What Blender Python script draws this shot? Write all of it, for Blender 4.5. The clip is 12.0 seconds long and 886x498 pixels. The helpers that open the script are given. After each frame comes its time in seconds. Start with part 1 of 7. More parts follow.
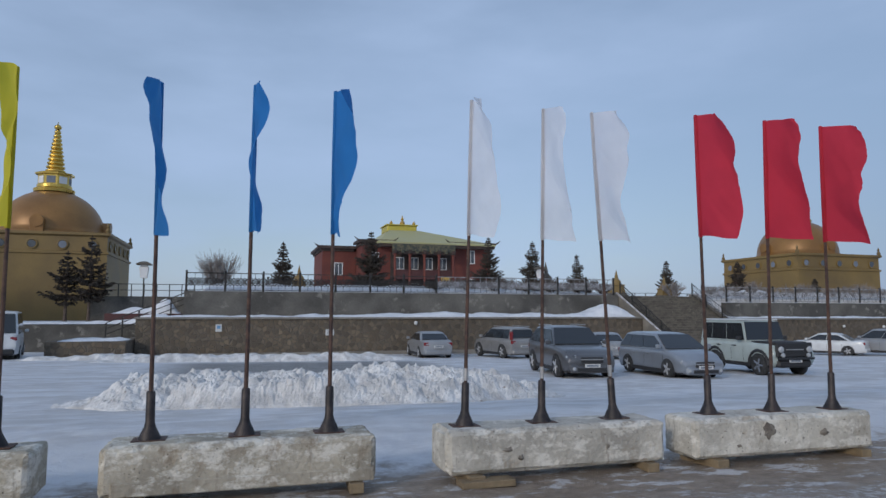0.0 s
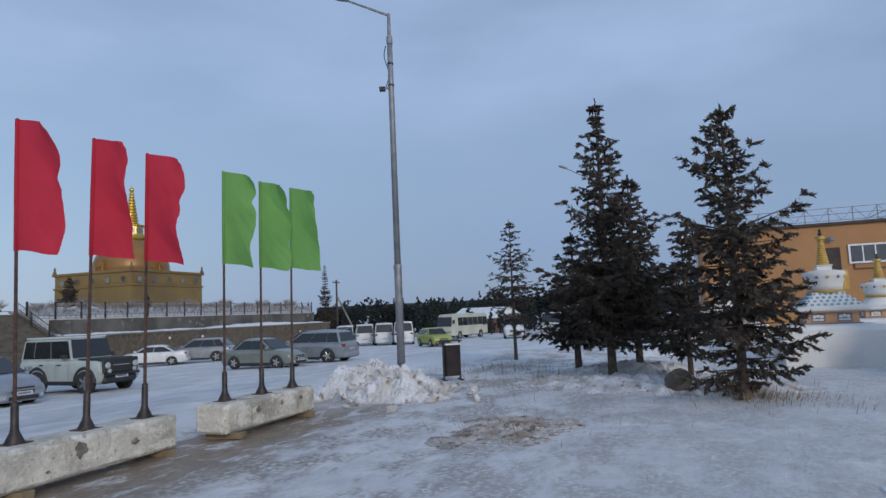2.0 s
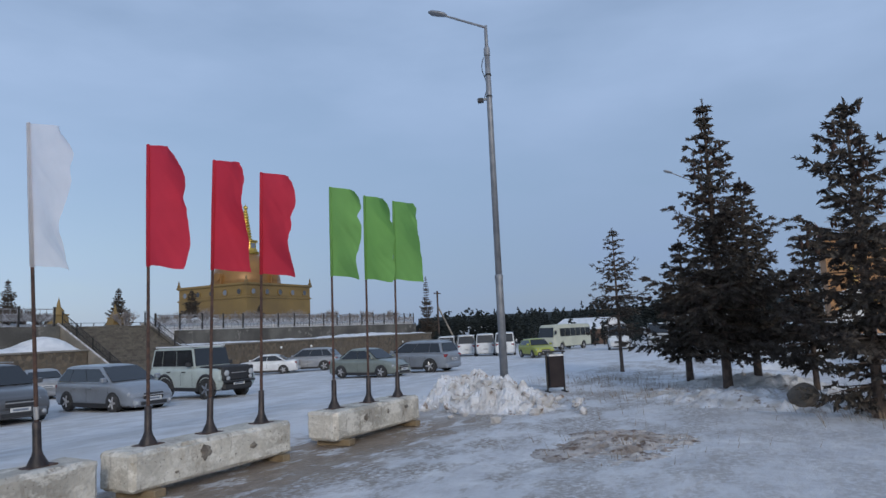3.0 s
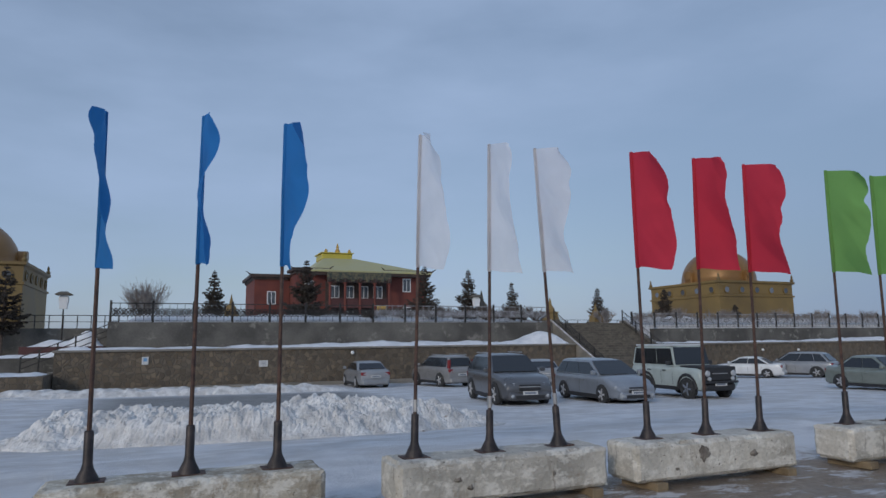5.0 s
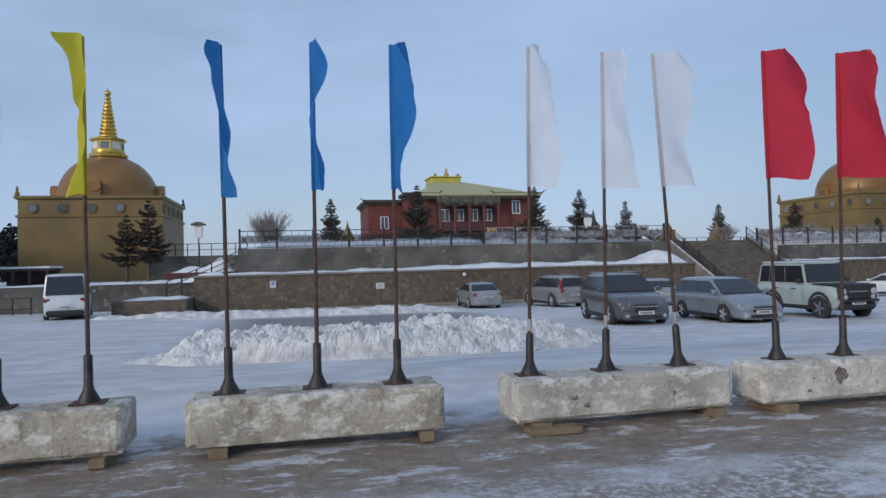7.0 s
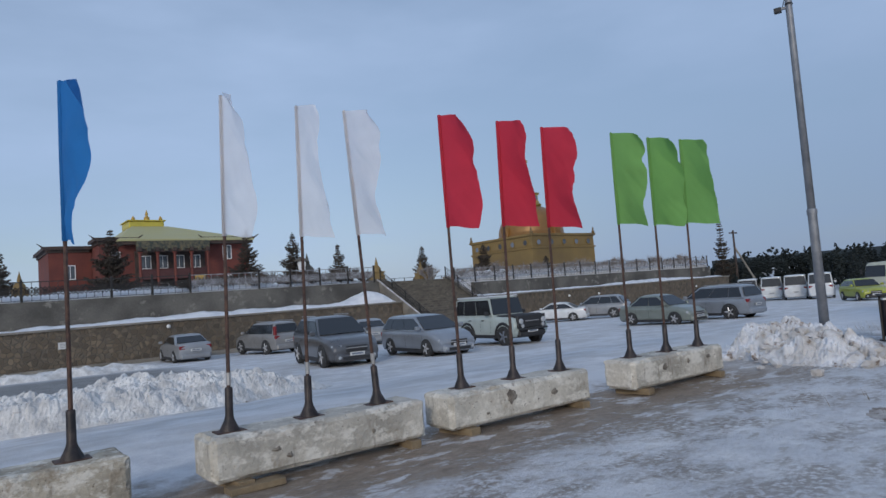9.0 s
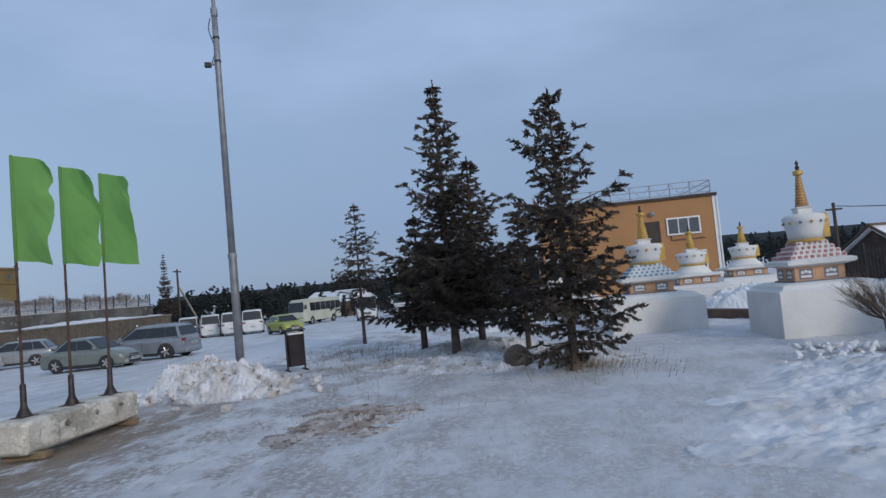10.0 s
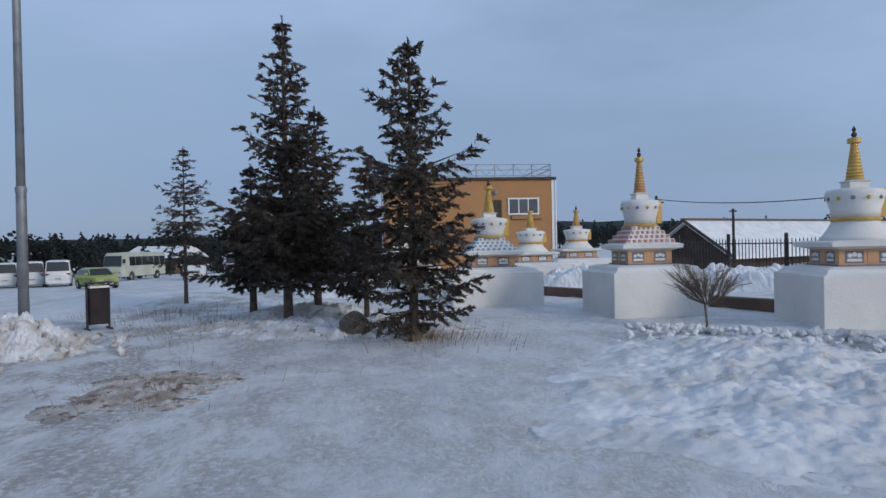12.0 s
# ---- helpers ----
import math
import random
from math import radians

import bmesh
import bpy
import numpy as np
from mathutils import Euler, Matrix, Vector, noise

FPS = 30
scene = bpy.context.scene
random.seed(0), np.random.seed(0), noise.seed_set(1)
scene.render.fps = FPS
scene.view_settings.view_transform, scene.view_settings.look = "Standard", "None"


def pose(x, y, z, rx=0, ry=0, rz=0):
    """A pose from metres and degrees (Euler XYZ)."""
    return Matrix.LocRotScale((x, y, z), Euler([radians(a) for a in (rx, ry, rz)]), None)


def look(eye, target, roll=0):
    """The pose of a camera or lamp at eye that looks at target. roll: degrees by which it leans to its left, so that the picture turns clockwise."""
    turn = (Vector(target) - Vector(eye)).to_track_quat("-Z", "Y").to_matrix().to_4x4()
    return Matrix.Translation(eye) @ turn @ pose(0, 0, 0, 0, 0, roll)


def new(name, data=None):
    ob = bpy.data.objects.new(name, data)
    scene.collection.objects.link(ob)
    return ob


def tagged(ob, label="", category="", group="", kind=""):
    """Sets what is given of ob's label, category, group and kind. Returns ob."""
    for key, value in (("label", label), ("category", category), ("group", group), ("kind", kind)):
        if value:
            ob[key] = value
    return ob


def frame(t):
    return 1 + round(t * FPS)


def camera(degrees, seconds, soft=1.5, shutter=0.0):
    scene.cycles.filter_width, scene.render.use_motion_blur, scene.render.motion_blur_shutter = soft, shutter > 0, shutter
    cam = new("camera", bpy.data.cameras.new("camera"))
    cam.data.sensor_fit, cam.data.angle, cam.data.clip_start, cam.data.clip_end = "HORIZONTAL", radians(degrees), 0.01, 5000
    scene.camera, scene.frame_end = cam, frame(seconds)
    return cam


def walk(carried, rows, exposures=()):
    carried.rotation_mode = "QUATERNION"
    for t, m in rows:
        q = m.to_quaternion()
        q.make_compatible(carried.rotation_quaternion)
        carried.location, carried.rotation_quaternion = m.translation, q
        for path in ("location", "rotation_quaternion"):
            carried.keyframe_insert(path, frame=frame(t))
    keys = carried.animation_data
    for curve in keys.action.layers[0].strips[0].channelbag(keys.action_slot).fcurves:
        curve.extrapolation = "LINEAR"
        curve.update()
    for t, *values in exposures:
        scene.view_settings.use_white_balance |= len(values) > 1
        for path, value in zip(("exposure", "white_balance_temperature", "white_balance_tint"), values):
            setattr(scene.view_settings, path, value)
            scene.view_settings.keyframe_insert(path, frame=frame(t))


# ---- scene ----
cam = camera(67.9, 12.0)
PATH = [
    (0, (1.756, -0.038, 1.598), (2.329, 1.869, 1.788), 0.1),
    (0.5, (1.876, -0.175, 1.585), (3.026, 1.455, 1.726), -0.9),
    (1, (1.811, -0.166, 1.592), (3.38, 1.068, 1.722), -5.0),
    (1.5, (1.807, -0.223, 1.597), (3.619, 0.605, 1.775), -1.9),
    (2, (1.761, -0.245, 1.614), (3.637, 0.421, 1.808), -2.5),
    (2.5, (1.75, -0.222, 1.576), (3.578, 0.556, 1.804), -1.7),
    (3, (1.747, -0.215, 1.61), (3.498, 0.723, 1.849), -2.5),
    (3.2, (1.747, -0.22, 1.59), (3.484, 0.74, 1.838), -2.4),
    (4.8, (1.677, -0.043, 1.635), (2.739, 1.615, 1.989), -1.6),
    (5, (1.586, -0.082, 1.628), (2.342, 1.749, 1.901), -0.6),
    (5.5, (1.534, -0.002, 1.623), (2.028, 1.931, 1.764), -0.5),
    (6, (1.569, -0.001, 1.623), (2.018, 1.947, 1.698), -1.2),
    (6.5, (1.532, 0.008, 1.621), (1.864, 1.98, 1.662), -1.7),
    (7, (1.593, -0.002, 1.616), (2.036, 1.947, 1.66), -1.5),
    (7.2, (1.601, -0.019, 1.615), (2.128, 1.909, 1.674), -1.6),
    (8.8, (1.67, -0.15, 1.643), (2.632, 1.597, 1.796), -4.0),
    (9, (1.71, -0.164, 1.652), (2.92, 1.422, 1.784), -4.3),
    (9.5, (1.895, -0.244, 1.62), (3.656, 0.702, 1.69), -4.7),
    (10, (2.066, -0.441, 1.679), (4.049, -0.199, 1.786), -5.3),
    (10.5, (2.202, -0.55, 1.604), (4.199, -0.592, 1.704), -3.2),
    (11, (2.433, -0.482, 1.587), (4.417, -0.722, 1.641), -1.9),
    (11.5, (2.649, -0.432, 1.595), (4.602, -0.859, 1.624), -0.9),
    (12, (2.934, -0.389, 1.558), (4.921, -0.617, 1.546), -1.2),
]
EXPOSURES = [(0, 0.02), (0.5, -0.04), (1.5, 0.04), (2.5, 0.08), (3.2, 0.08), (4.8, -0.2), (5.0, -0.19), (5.5, -0.12), (6.0, 0.0), (6.5, 0.04), (7.2, 0.14), (8.8, 0.0), (9.5, 0.07), (12.0, 0.08)]
walk(cam, [(t, look(eye, target, roll)) for t, eye, target, roll in PATH], EXPOSURES)

# ---- world and sun ----
SUN_AZ, SUN_EL = radians(229), radians(20)
world = bpy.data.worlds.new("winter_sky")
scene.world = world
world.use_nodes = True
wn, wl = world.node_tree.nodes, world.node_tree.links
wn.clear()
w_out = wn.new("ShaderNodeOutputWorld")
w_bg = wn.new("ShaderNodeBackground")
w_sky = wn.new("ShaderNodeTexSky")
w_sky.sky_type = "NISHITA"
w_sky.sun_disc = False
w_sky.sun_elevation = SUN_EL
w_sky.sun_rotation = SUN_AZ
w_sky.air_density, w_sky.dust_density, w_sky.ozone_density = 1.0, 1.2, 1.5
w_tc = wn.new("ShaderNodeTexCoord")
w_map = wn.new("ShaderNodeMapping")
w_map.inputs["Scale"].default_value = (1.6, 1.6, 5.0)
w_noise = wn.new("ShaderNodeTexNoise")
w_noise.inputs["Scale"].default_value = 1.5
w_noise.inputs["Detail"].default_value = 5
w_noise.inputs["Roughness"].default_value = 0.5
w_ramp = wn.new("ShaderNodeValToRGB")
w_ramp.color_ramp.elements[0].position, w_ramp.color_ramp.elements[0].color = 0.36, (0.5, 0.5, 0.5, 1)
w_ramp.color_ramp.elements[1].position, w_ramp.color_ramp.elements[1].color = 0.74, (0.93, 0.93, 0.93, 1)
w_mix = wn.new("ShaderNodeMixRGB")
w_mix.inputs[2].default_value = (4.1, 5.48, 8.0, 1)
wl.new(w_tc.outputs["Generated"], w_map.inputs["Vector"])
wl.new(w_map.outputs["Vector"], w_noise.inputs["Vector"])
wl.new(w_noise.outputs["Fac"], w_ramp.inputs["Fac"])
wl.new(w_ramp.outputs["Color"], w_mix.inputs[0])
wl.new(w_sky.outputs["Color"], w_mix.inputs[1])
# a darker slate cloud bank low in the east
w_sep = wn.new("ShaderNodeSeparateXYZ")
wl.new(w_tc.outputs["Generated"], w_sep.inputs[0])
w_east, w_low, w_both, w_bank = wn.new("ShaderNodeMapRange"), wn.new("ShaderNodeMapRange"), wn.new("ShaderNodeMath"), wn.new("ShaderNodeMixRGB")
for node, lo, hi, a, c in ((w_east, 0.35, 1.0, 0.0, 0.66), (w_low, 0.04, 0.42, 1.0, 0.15)):
    node.interpolation_type = "SMOOTHSTEP"
    for key, value in (("From Min", lo), ("From Max", hi), ("To Min", a), ("To Max", c)):
        node.inputs[key].default_value = value
wl.new(w_sep.outputs["X"], w_east.inputs["Value"])
wl.new(w_sep.outputs["Z"], w_low.inputs["Value"])
w_both.operation = "MULTIPLY"
wl.new(w_east.outputs["Result"], w_both.inputs[0])
wl.new(w_low.outputs["Result"], w_both.inputs[1])
wl.new(w_both.outputs[0], w_bank.inputs[0])
wl.new(w_mix.outputs["Color"], w_bank.inputs[1])
w_bank.inputs[2].default_value = (1.8, 2.65, 4.35, 1)
wl.new(w_bank.outputs["Color"], w_bg.inputs["Color"])
w_bg.inputs["Strength"].default_value = 0.096
wl.new(w_bg.outputs["Background"], w_out.inputs["Surface"])
sun = new("sun", bpy.data.lights.new("sun", "SUN"))
sun.data.energy = 1.15
sun.data.angle = radians(10)
sun.data.color = (1.0, 0.93, 0.84)
SUN_DIR = Vector((math.sin(SUN_AZ) * math.cos(SUN_EL), math.cos(SUN_AZ) * math.cos(SUN_EL), math.sin(SUN_EL)))
sun.matrix_world = look(SUN_DIR * 300, (0, 0, 0))


# ---- materials ----
def surf(name, base, rough=0.7, metal=0.0, other=None, scale=3.0, bump=0.2, fine=40.0, var=0.25, spec=0.5, per_object=0.0, coat=0.0, stain=None, stain_at=0.6):
    """A worn surface: two scales of colour change, fine relief, and stains where asked."""
    m = bpy.data.materials.new(name)
    m.use_nodes = True
    n, l = m.node_tree.nodes, m.node_tree.links
    b = n["Principled BSDF"]
    b.inputs["Metallic"].default_value = metal
    b.inputs["Specular IOR Level"].default_value = spec
    b.inputs["Coat Weight"].default_value = coat
    b.inputs["Coat Roughness"].default_value = 0.12
    tc = n.new("ShaderNodeTexCoord")
    geo = n.new("ShaderNodeNewGeometry")
    big = n.new("ShaderNodeTexNoise")
    big.inputs["Scale"].default_value = scale
    big.inputs["Detail"].default_value = 6
    small = n.new("ShaderNodeTexNoise")
    small.inputs["Scale"].default_value = fine
    small.inputs["Detail"].default_value = 4
    for t in (big, small):
        l.new(geo.outputs["Position"], t.inputs["Vector"])
    dark = tuple(c * (1 - var) for c in base)
    mix = n.new("ShaderNodeMixRGB")
    mix.inputs[1].default_value = (*(other or dark), 1)
    mix.inputs[2].default_value = (*base, 1)
    ramp = n.new("ShaderNodeValToRGB")
    ramp.color_ramp.elements[0].position, ramp.color_ramp.elements[1].position = 0.36, 0.62
    l.new(big.outputs["Fac"], ramp.inputs["Fac"])
    l.new(ramp.outputs["Color"], mix.inputs[0])
    grain = n.new("ShaderNodeMixRGB")
    grain.blend_type = "MULTIPLY"
    grain.inputs[0].default_value = 1.0
    gr = n.new("ShaderNodeMapRange")
    gr.inputs["To Min"].default_value, gr.inputs["To Max"].default_value = 1 - var, 1 + var * 0.6
    l.new(small.outputs["Fac"], gr.inputs["Value"])
    l.new(mix.outputs["Color"], grain.inputs[1])
    l.new(gr.outputs["Result"], grain.inputs[2])
    last = grain.outputs["Color"]
    if stain:
        st = n.new("ShaderNodeTexNoise")
        st.inputs["Scale"].default_value = scale * 2.3
        st.inputs["Detail"].default_value = 8
        st.inputs["Roughness"].default_value = 0.7
        l.new(geo.outputs["Position"], st.inputs["Vector"])
        sr = n.new("ShaderNodeValToRGB")
        sr.color_ramp.elements[0].position, sr.color_ramp.elements[1].position = stain_at, stain_at + 0.08
        l.new(st.outputs["Fac"], sr.inputs["Fac"])
        sm = n.new("ShaderNodeMixRGB")
        sm.inputs[2].default_value = (*stain, 1)
        l.new(sr.outputs["Color"], sm.inputs[0])
        l.new(last, sm.inputs[1])
        last = sm.outputs["Color"]
    if per_object:
        oi = n.new("ShaderNodeObjectInfo")
        pr = n.new("ShaderNodeMapRange")
        pr.inputs["To Min"].default_value, pr.inputs["To Max"].default_value = 1 - per_object, 1 + per_object
        l.new(oi.outputs["Random"], pr.inputs["Value"])
        pm = n.new("ShaderNodeMixRGB")
        pm.blend_type = "MULTIPLY"
        pm.inputs[0].default_value = 1.0
        l.new(last, pm.inputs[1])
        l.new(pr.outputs["Result"], pm.inputs[2])
        last = pm.outputs["Color"]
    l.new(last, b.inputs["Base Color"])
    rr = n.new("ShaderNodeMapRange")
    rr.inputs["To Min"].default_value, rr.inputs["To Max"].default_value = max(0.02, rough - 0.1), min(1, rough + 0.1)
    l.new(big.outputs["Fac"], rr.inputs["Value"])
    l.new(rr.outputs["Result"], b.inputs["Roughness"])
    if bump:
        bp = n.new("ShaderNodeBump")
        bp.inputs["Strength"].default_value = bump
        bp.inputs["Distance"].default_value = 0.02
        l.new(small.outputs["Fac"], bp.inputs["Height"])
        l.new(bp.outputs["Normal"], b.inputs["Normal"])
    return m


def ground_material():
    """Trodden snow and ice, with bare brown earth along the block row and grit where feet have passed."""
    m = bpy.data.materials.new("trodden_snow")
    m.use_nodes = True
    n, l = m.node_tree.nodes, m.node_tree.links
    b = n["Principled BSDF"]
    geo = n.new("ShaderNodeNewGeometry")
    sep = n.new("ShaderNodeSeparateXYZ")
    l.new(geo.outputs["Position"], sep.inputs[0])

    def noise_at(scale, detail, rough=0.6, stretch=None):
        t = n.new("ShaderNodeTexNoise")
        t.inputs["Scale"].default_value, t.inputs["Detail"].default_value, t.inputs["Roughness"].default_value = scale, detail, rough
        if stretch:
            mp = n.new("ShaderNodeMapping")
            mp.inputs["Scale"].default_value = stretch
            l.new(geo.outputs["Position"], mp.inputs["Vector"])
            l.new(mp.outputs["Vector"], t.inputs["Vector"])
        else:
            l.new(geo.outputs["Position"], t.inputs["Vector"])
        return t.outputs["Fac"]

    def ramp(src, lo, hi):
        r = n.new("ShaderNodeMapRange")
        r.interpolation_type = "SMOOTHSTEP"
        r.inputs["From Min"].default_value, r.inputs["From Max"].default_value = lo, hi
        l.new(src, r.inputs["Value"])
        return r.outputs["Result"]

    def calc(op, a, c):
        k = n.new("ShaderNodeMath")
        k.operation = op
        for i, v in enumerate((a, c)):
            if isinstance(v, (int, float)):
                k.inputs[i].default_value = v
            else:
                l.new(v, k.inputs[i])
        return k.outputs[0]

    def blend(fac, a, c):
        k = n.new("ShaderNodeMixRGB")
        l.new(fac, k.inputs[0])
        for i, v in ((1, a), (2, c)):
            if isinstance(v, tuple):
                k.inputs[i].default_value = (*v, 1)
            else:
                l.new(v, k.inputs[i])
        return k.outputs[0]

    wide, mid, fine = noise_at(0.22, 4), noise_at(1.6, 7, 0.68), noise_at(14, 6, 0.7)
    streak = noise_at(1.0, 7, 0.65, (0.7, 1.15, 1))
    snow = blend(ramp(mid, 0.35, 0.68), (0.60, 0.605, 0.63), (0.79, 0.79, 0.80))
    snow = blend(ramp(wide, 0.42, 0.62), snow, (0.71, 0.72, 0.745))
    # packed, greyer snow of the car park lanes
    lane = calc("MULTIPLY", ramp(sep.outputs["Y"], 7.5, 10.0), ramp(streak, 0.36, 0.62))
    snow = blend(calc("MULTIPLY", lane, 0.62), snow, (0.46, 0.44, 0.42))
    # grit trodden into the snow on the walking side
    walk_side = calc("SUBTRACT", 1.0, ramp(sep.outputs["Y"], 5.5, 7.2))
    grit = calc("MULTIPLY", calc("MULTIPLY", ramp(streak, 0.44, 0.57), ramp(fine, 0.38, 0.56)), walk_side)
    near_blocks = ramp(sep.outputs["Y"], -1.5, 4.6)
    grit = calc("MULTIPLY", grit, calc("ADD", calc("MULTIPLY", near_blocks, 0.60), 0.30))
    snow = blend(grit, snow, (0.235, 0.19, 0.15))
    # trodden crust: hand-sized dents, coloured darker than the ridges
    crumb = noise_at(5.5, 8, 0.72, (0.75, 1.2, 1))
    snow = blend(calc("MULTIPLY", calc("MULTIPLY", ramp(crumb, 0.52, 0.40), walk_side), 0.27), snow, (0.42, 0.39, 0.365))
    # bare earth strip by the blocks
    wob = calc("ADD", sep.outputs["Y"], calc("MULTIPLY", calc("SUBTRACT", mid, 0.5), 2.2))
    strip = calc("MULTIPLY", ramp(wob, 4.1, 5.2), calc("SUBTRACT", 1.0, ramp(wob, 6.5, 7.2)))
    ends = calc("SUBTRACT", 1.0, ramp(sep.outputs["X"], 11.5, 14.0))
    strip = calc("MULTIPLY", calc("MULTIPLY", strip, ends), ramp(fine, 0.15, 0.42))
    earth = blend(ramp(calc("ADD", calc("MULTIPLY", fine, 0.5), calc("MULTIPLY", crumb, 0.5)), 0.40, 0.60), (0.20, 0.15, 0.108), (0.33, 0.262, 0.198))
    # white remnants frozen onto the bare strip, and a patch of dark ice behind the snow bank
    rem = noise_at(2.6, 8, 0.72, (0.6, 1.3, 1))
    strip = calc("MULTIPLY", strip, calc("SUBTRACT", 1.0, calc("MULTIPLY", ramp(rem, 0.525, 0.58), 0.85)))
    crust = calc("MULTIPLY", calc("MULTIPLY", ramp(rem, 0.43, 0.36), walk_side), calc("ADD", calc("MULTIPLY", near_blocks, 0.55), 0.12))
    snow = blend(crust, snow, (0.32, 0.28, 0.24))
    ice = calc("MULTIPLY", calc("MULTIPLY", ramp(sep.outputs["Y"], 15.5, 17.5), calc("SUBTRACT", 1.0, ramp(sep.outputs["Y"], 30.0, 33.0))), calc("MULTIPLY", ramp(sep.outputs["X"], -2.5, 0.5), calc("SUBTRACT", 1.0, ramp(sep.outputs["X"], 8.5, 11.0))))
    snow = blend(calc("MULTIPLY", ice, 0.92), snow, blend(ramp(mid, 0.35, 0.65), (0.15, 0.142, 0.132), (0.26, 0.25, 0.235)))
    col = blend(calc("MULTIPLY", strip, 0.95), snow, earth)
    l.new(col, b.inputs["Base Color"])
    ro = n.new("ShaderNodeMapRange")
    ro.inputs["To Min"].default_value, ro.inputs["To Max"].default_value = 0.38, 0.8
    l.new(mid, ro.inputs["Value"])
    l.new(ro.outputs["Result"], b.inputs["Roughness"])
    bp = n.new("ShaderNodeBump")
    bp.inputs["Strength"].default_value, bp.inputs["Distance"].default_value = 0.85, 0.075
    l.new(calc("ADD", calc("MULTIPLY", fine, 0.4), calc("ADD", mid, calc("MULTIPLY", crumb, 0.9))), bp.inputs["Height"])
    l.new(bp.outputs["Normal"], b.inputs["Normal"])
    return m


def rubble_material(name, a, c, size):
    """Irregular stones in grey mortar."""
    m = surf(name, a, 0.85, 0, c, 1.2, 0.3, 20, 0.3)
    n, l = m.node_tree.nodes, m.node_tree.links
    b = n["Principled BSDF"]
    geo = n.new("ShaderNodeNewGeometry")
    v = n.new("ShaderNodeTexVoronoi")
    v.inputs["Scale"].default_value = 1 / size
    edge = n.new("ShaderNodeTexVoronoi")
    edge.feature = "DISTANCE_TO_EDGE"
    edge.inputs["Scale"].default_value = 1 / size
    for t in (v, edge):
        l.new(geo.outputs["Position"], t.inputs["Vector"])
    hsv = n.new("ShaderNodeSeparateColor")
    l.new(v.outputs["Color"], hsv.inputs[0])
    tint = n.new("ShaderNodeMixRGB")
    tint.inputs[1].default_value, tint.inputs[2].default_value = (*a, 1), (*c, 1)
    l.new(hsv.outputs[0], tint.inputs[0])
    val = n.new("ShaderNodeMapRange")
    val.inputs["To Min"].default_value, val.inputs["To Max"].default_value = 0.72, 1.30
    l.new(hsv.outputs[1], val.inputs["Value"])
    mul = n.new("ShaderNodeMixRGB")
    mul.blend_type = "MULTIPLY"
    mul.inputs[0].default_value = 1
    l.new(tint.outputs[0], mul.inputs[1])
    l.new(val.outputs[0], mul.inputs[2])
    er = n.new("ShaderNodeMapRange")
    er.inputs["From Min"].default_value, er.inputs["From Max"].default_value = 0.02, 0.09
    l.new(edge.outputs["Distance"], er.inputs["Value"])
    mort = n.new("ShaderNodeMixRGB")
    mort.inputs[1].default_value = (0.118, 0.100, 0.078, 1)
    l.new(er.outputs[0], mort.inputs[0])
    l.new(mul.outputs[0], mort.inputs[2])
    l.new(mort.outputs[0], b.inputs["Base Color"])
    bp = n.new("ShaderNodeBump")
    bp.inputs["Strength"].default_value, bp.inputs["Distance"].default_value = 0.7, 0.05
    l.new(er.outputs[0], bp.inputs["Height"])
    l.new(bp.outputs["Normal"], b.inputs["Normal"])
    return m


def cloth(name, base, through_light, sheer=0.0):
    m = surf(name, base, 0.75, 0, None, 2.5, 0.1, 120, 0.12, 0.2)
    n, l = m.node_tree.nodes, m.node_tree.links
    b = n["Principled BSDF"]
    tr = n.new("ShaderNodeBsdfTranslucent")
    tr.inputs["Color"].default_value = (*base, 1)
    mx = n.new("ShaderNodeMixShader")
    mx.inputs[0].default_value = through_light
    l.new(b.outputs[0], mx.inputs[1])
    l.new(tr.outputs[0], mx.inputs[2])
    last = mx.outputs[0]
    if sheer:
        gauze = n.new("ShaderNodeBsdfTransparent")
        thin = n.new("ShaderNodeMixShader")
        thin.inputs[0].default_value = sheer
        l.new(last, thin.inputs[1])
        l.new(gauze.outputs[0], thin.inputs[2])
        last = thin.outputs[0]
    l.new(last, n["Material Output"].inputs["Surface"])
    return m


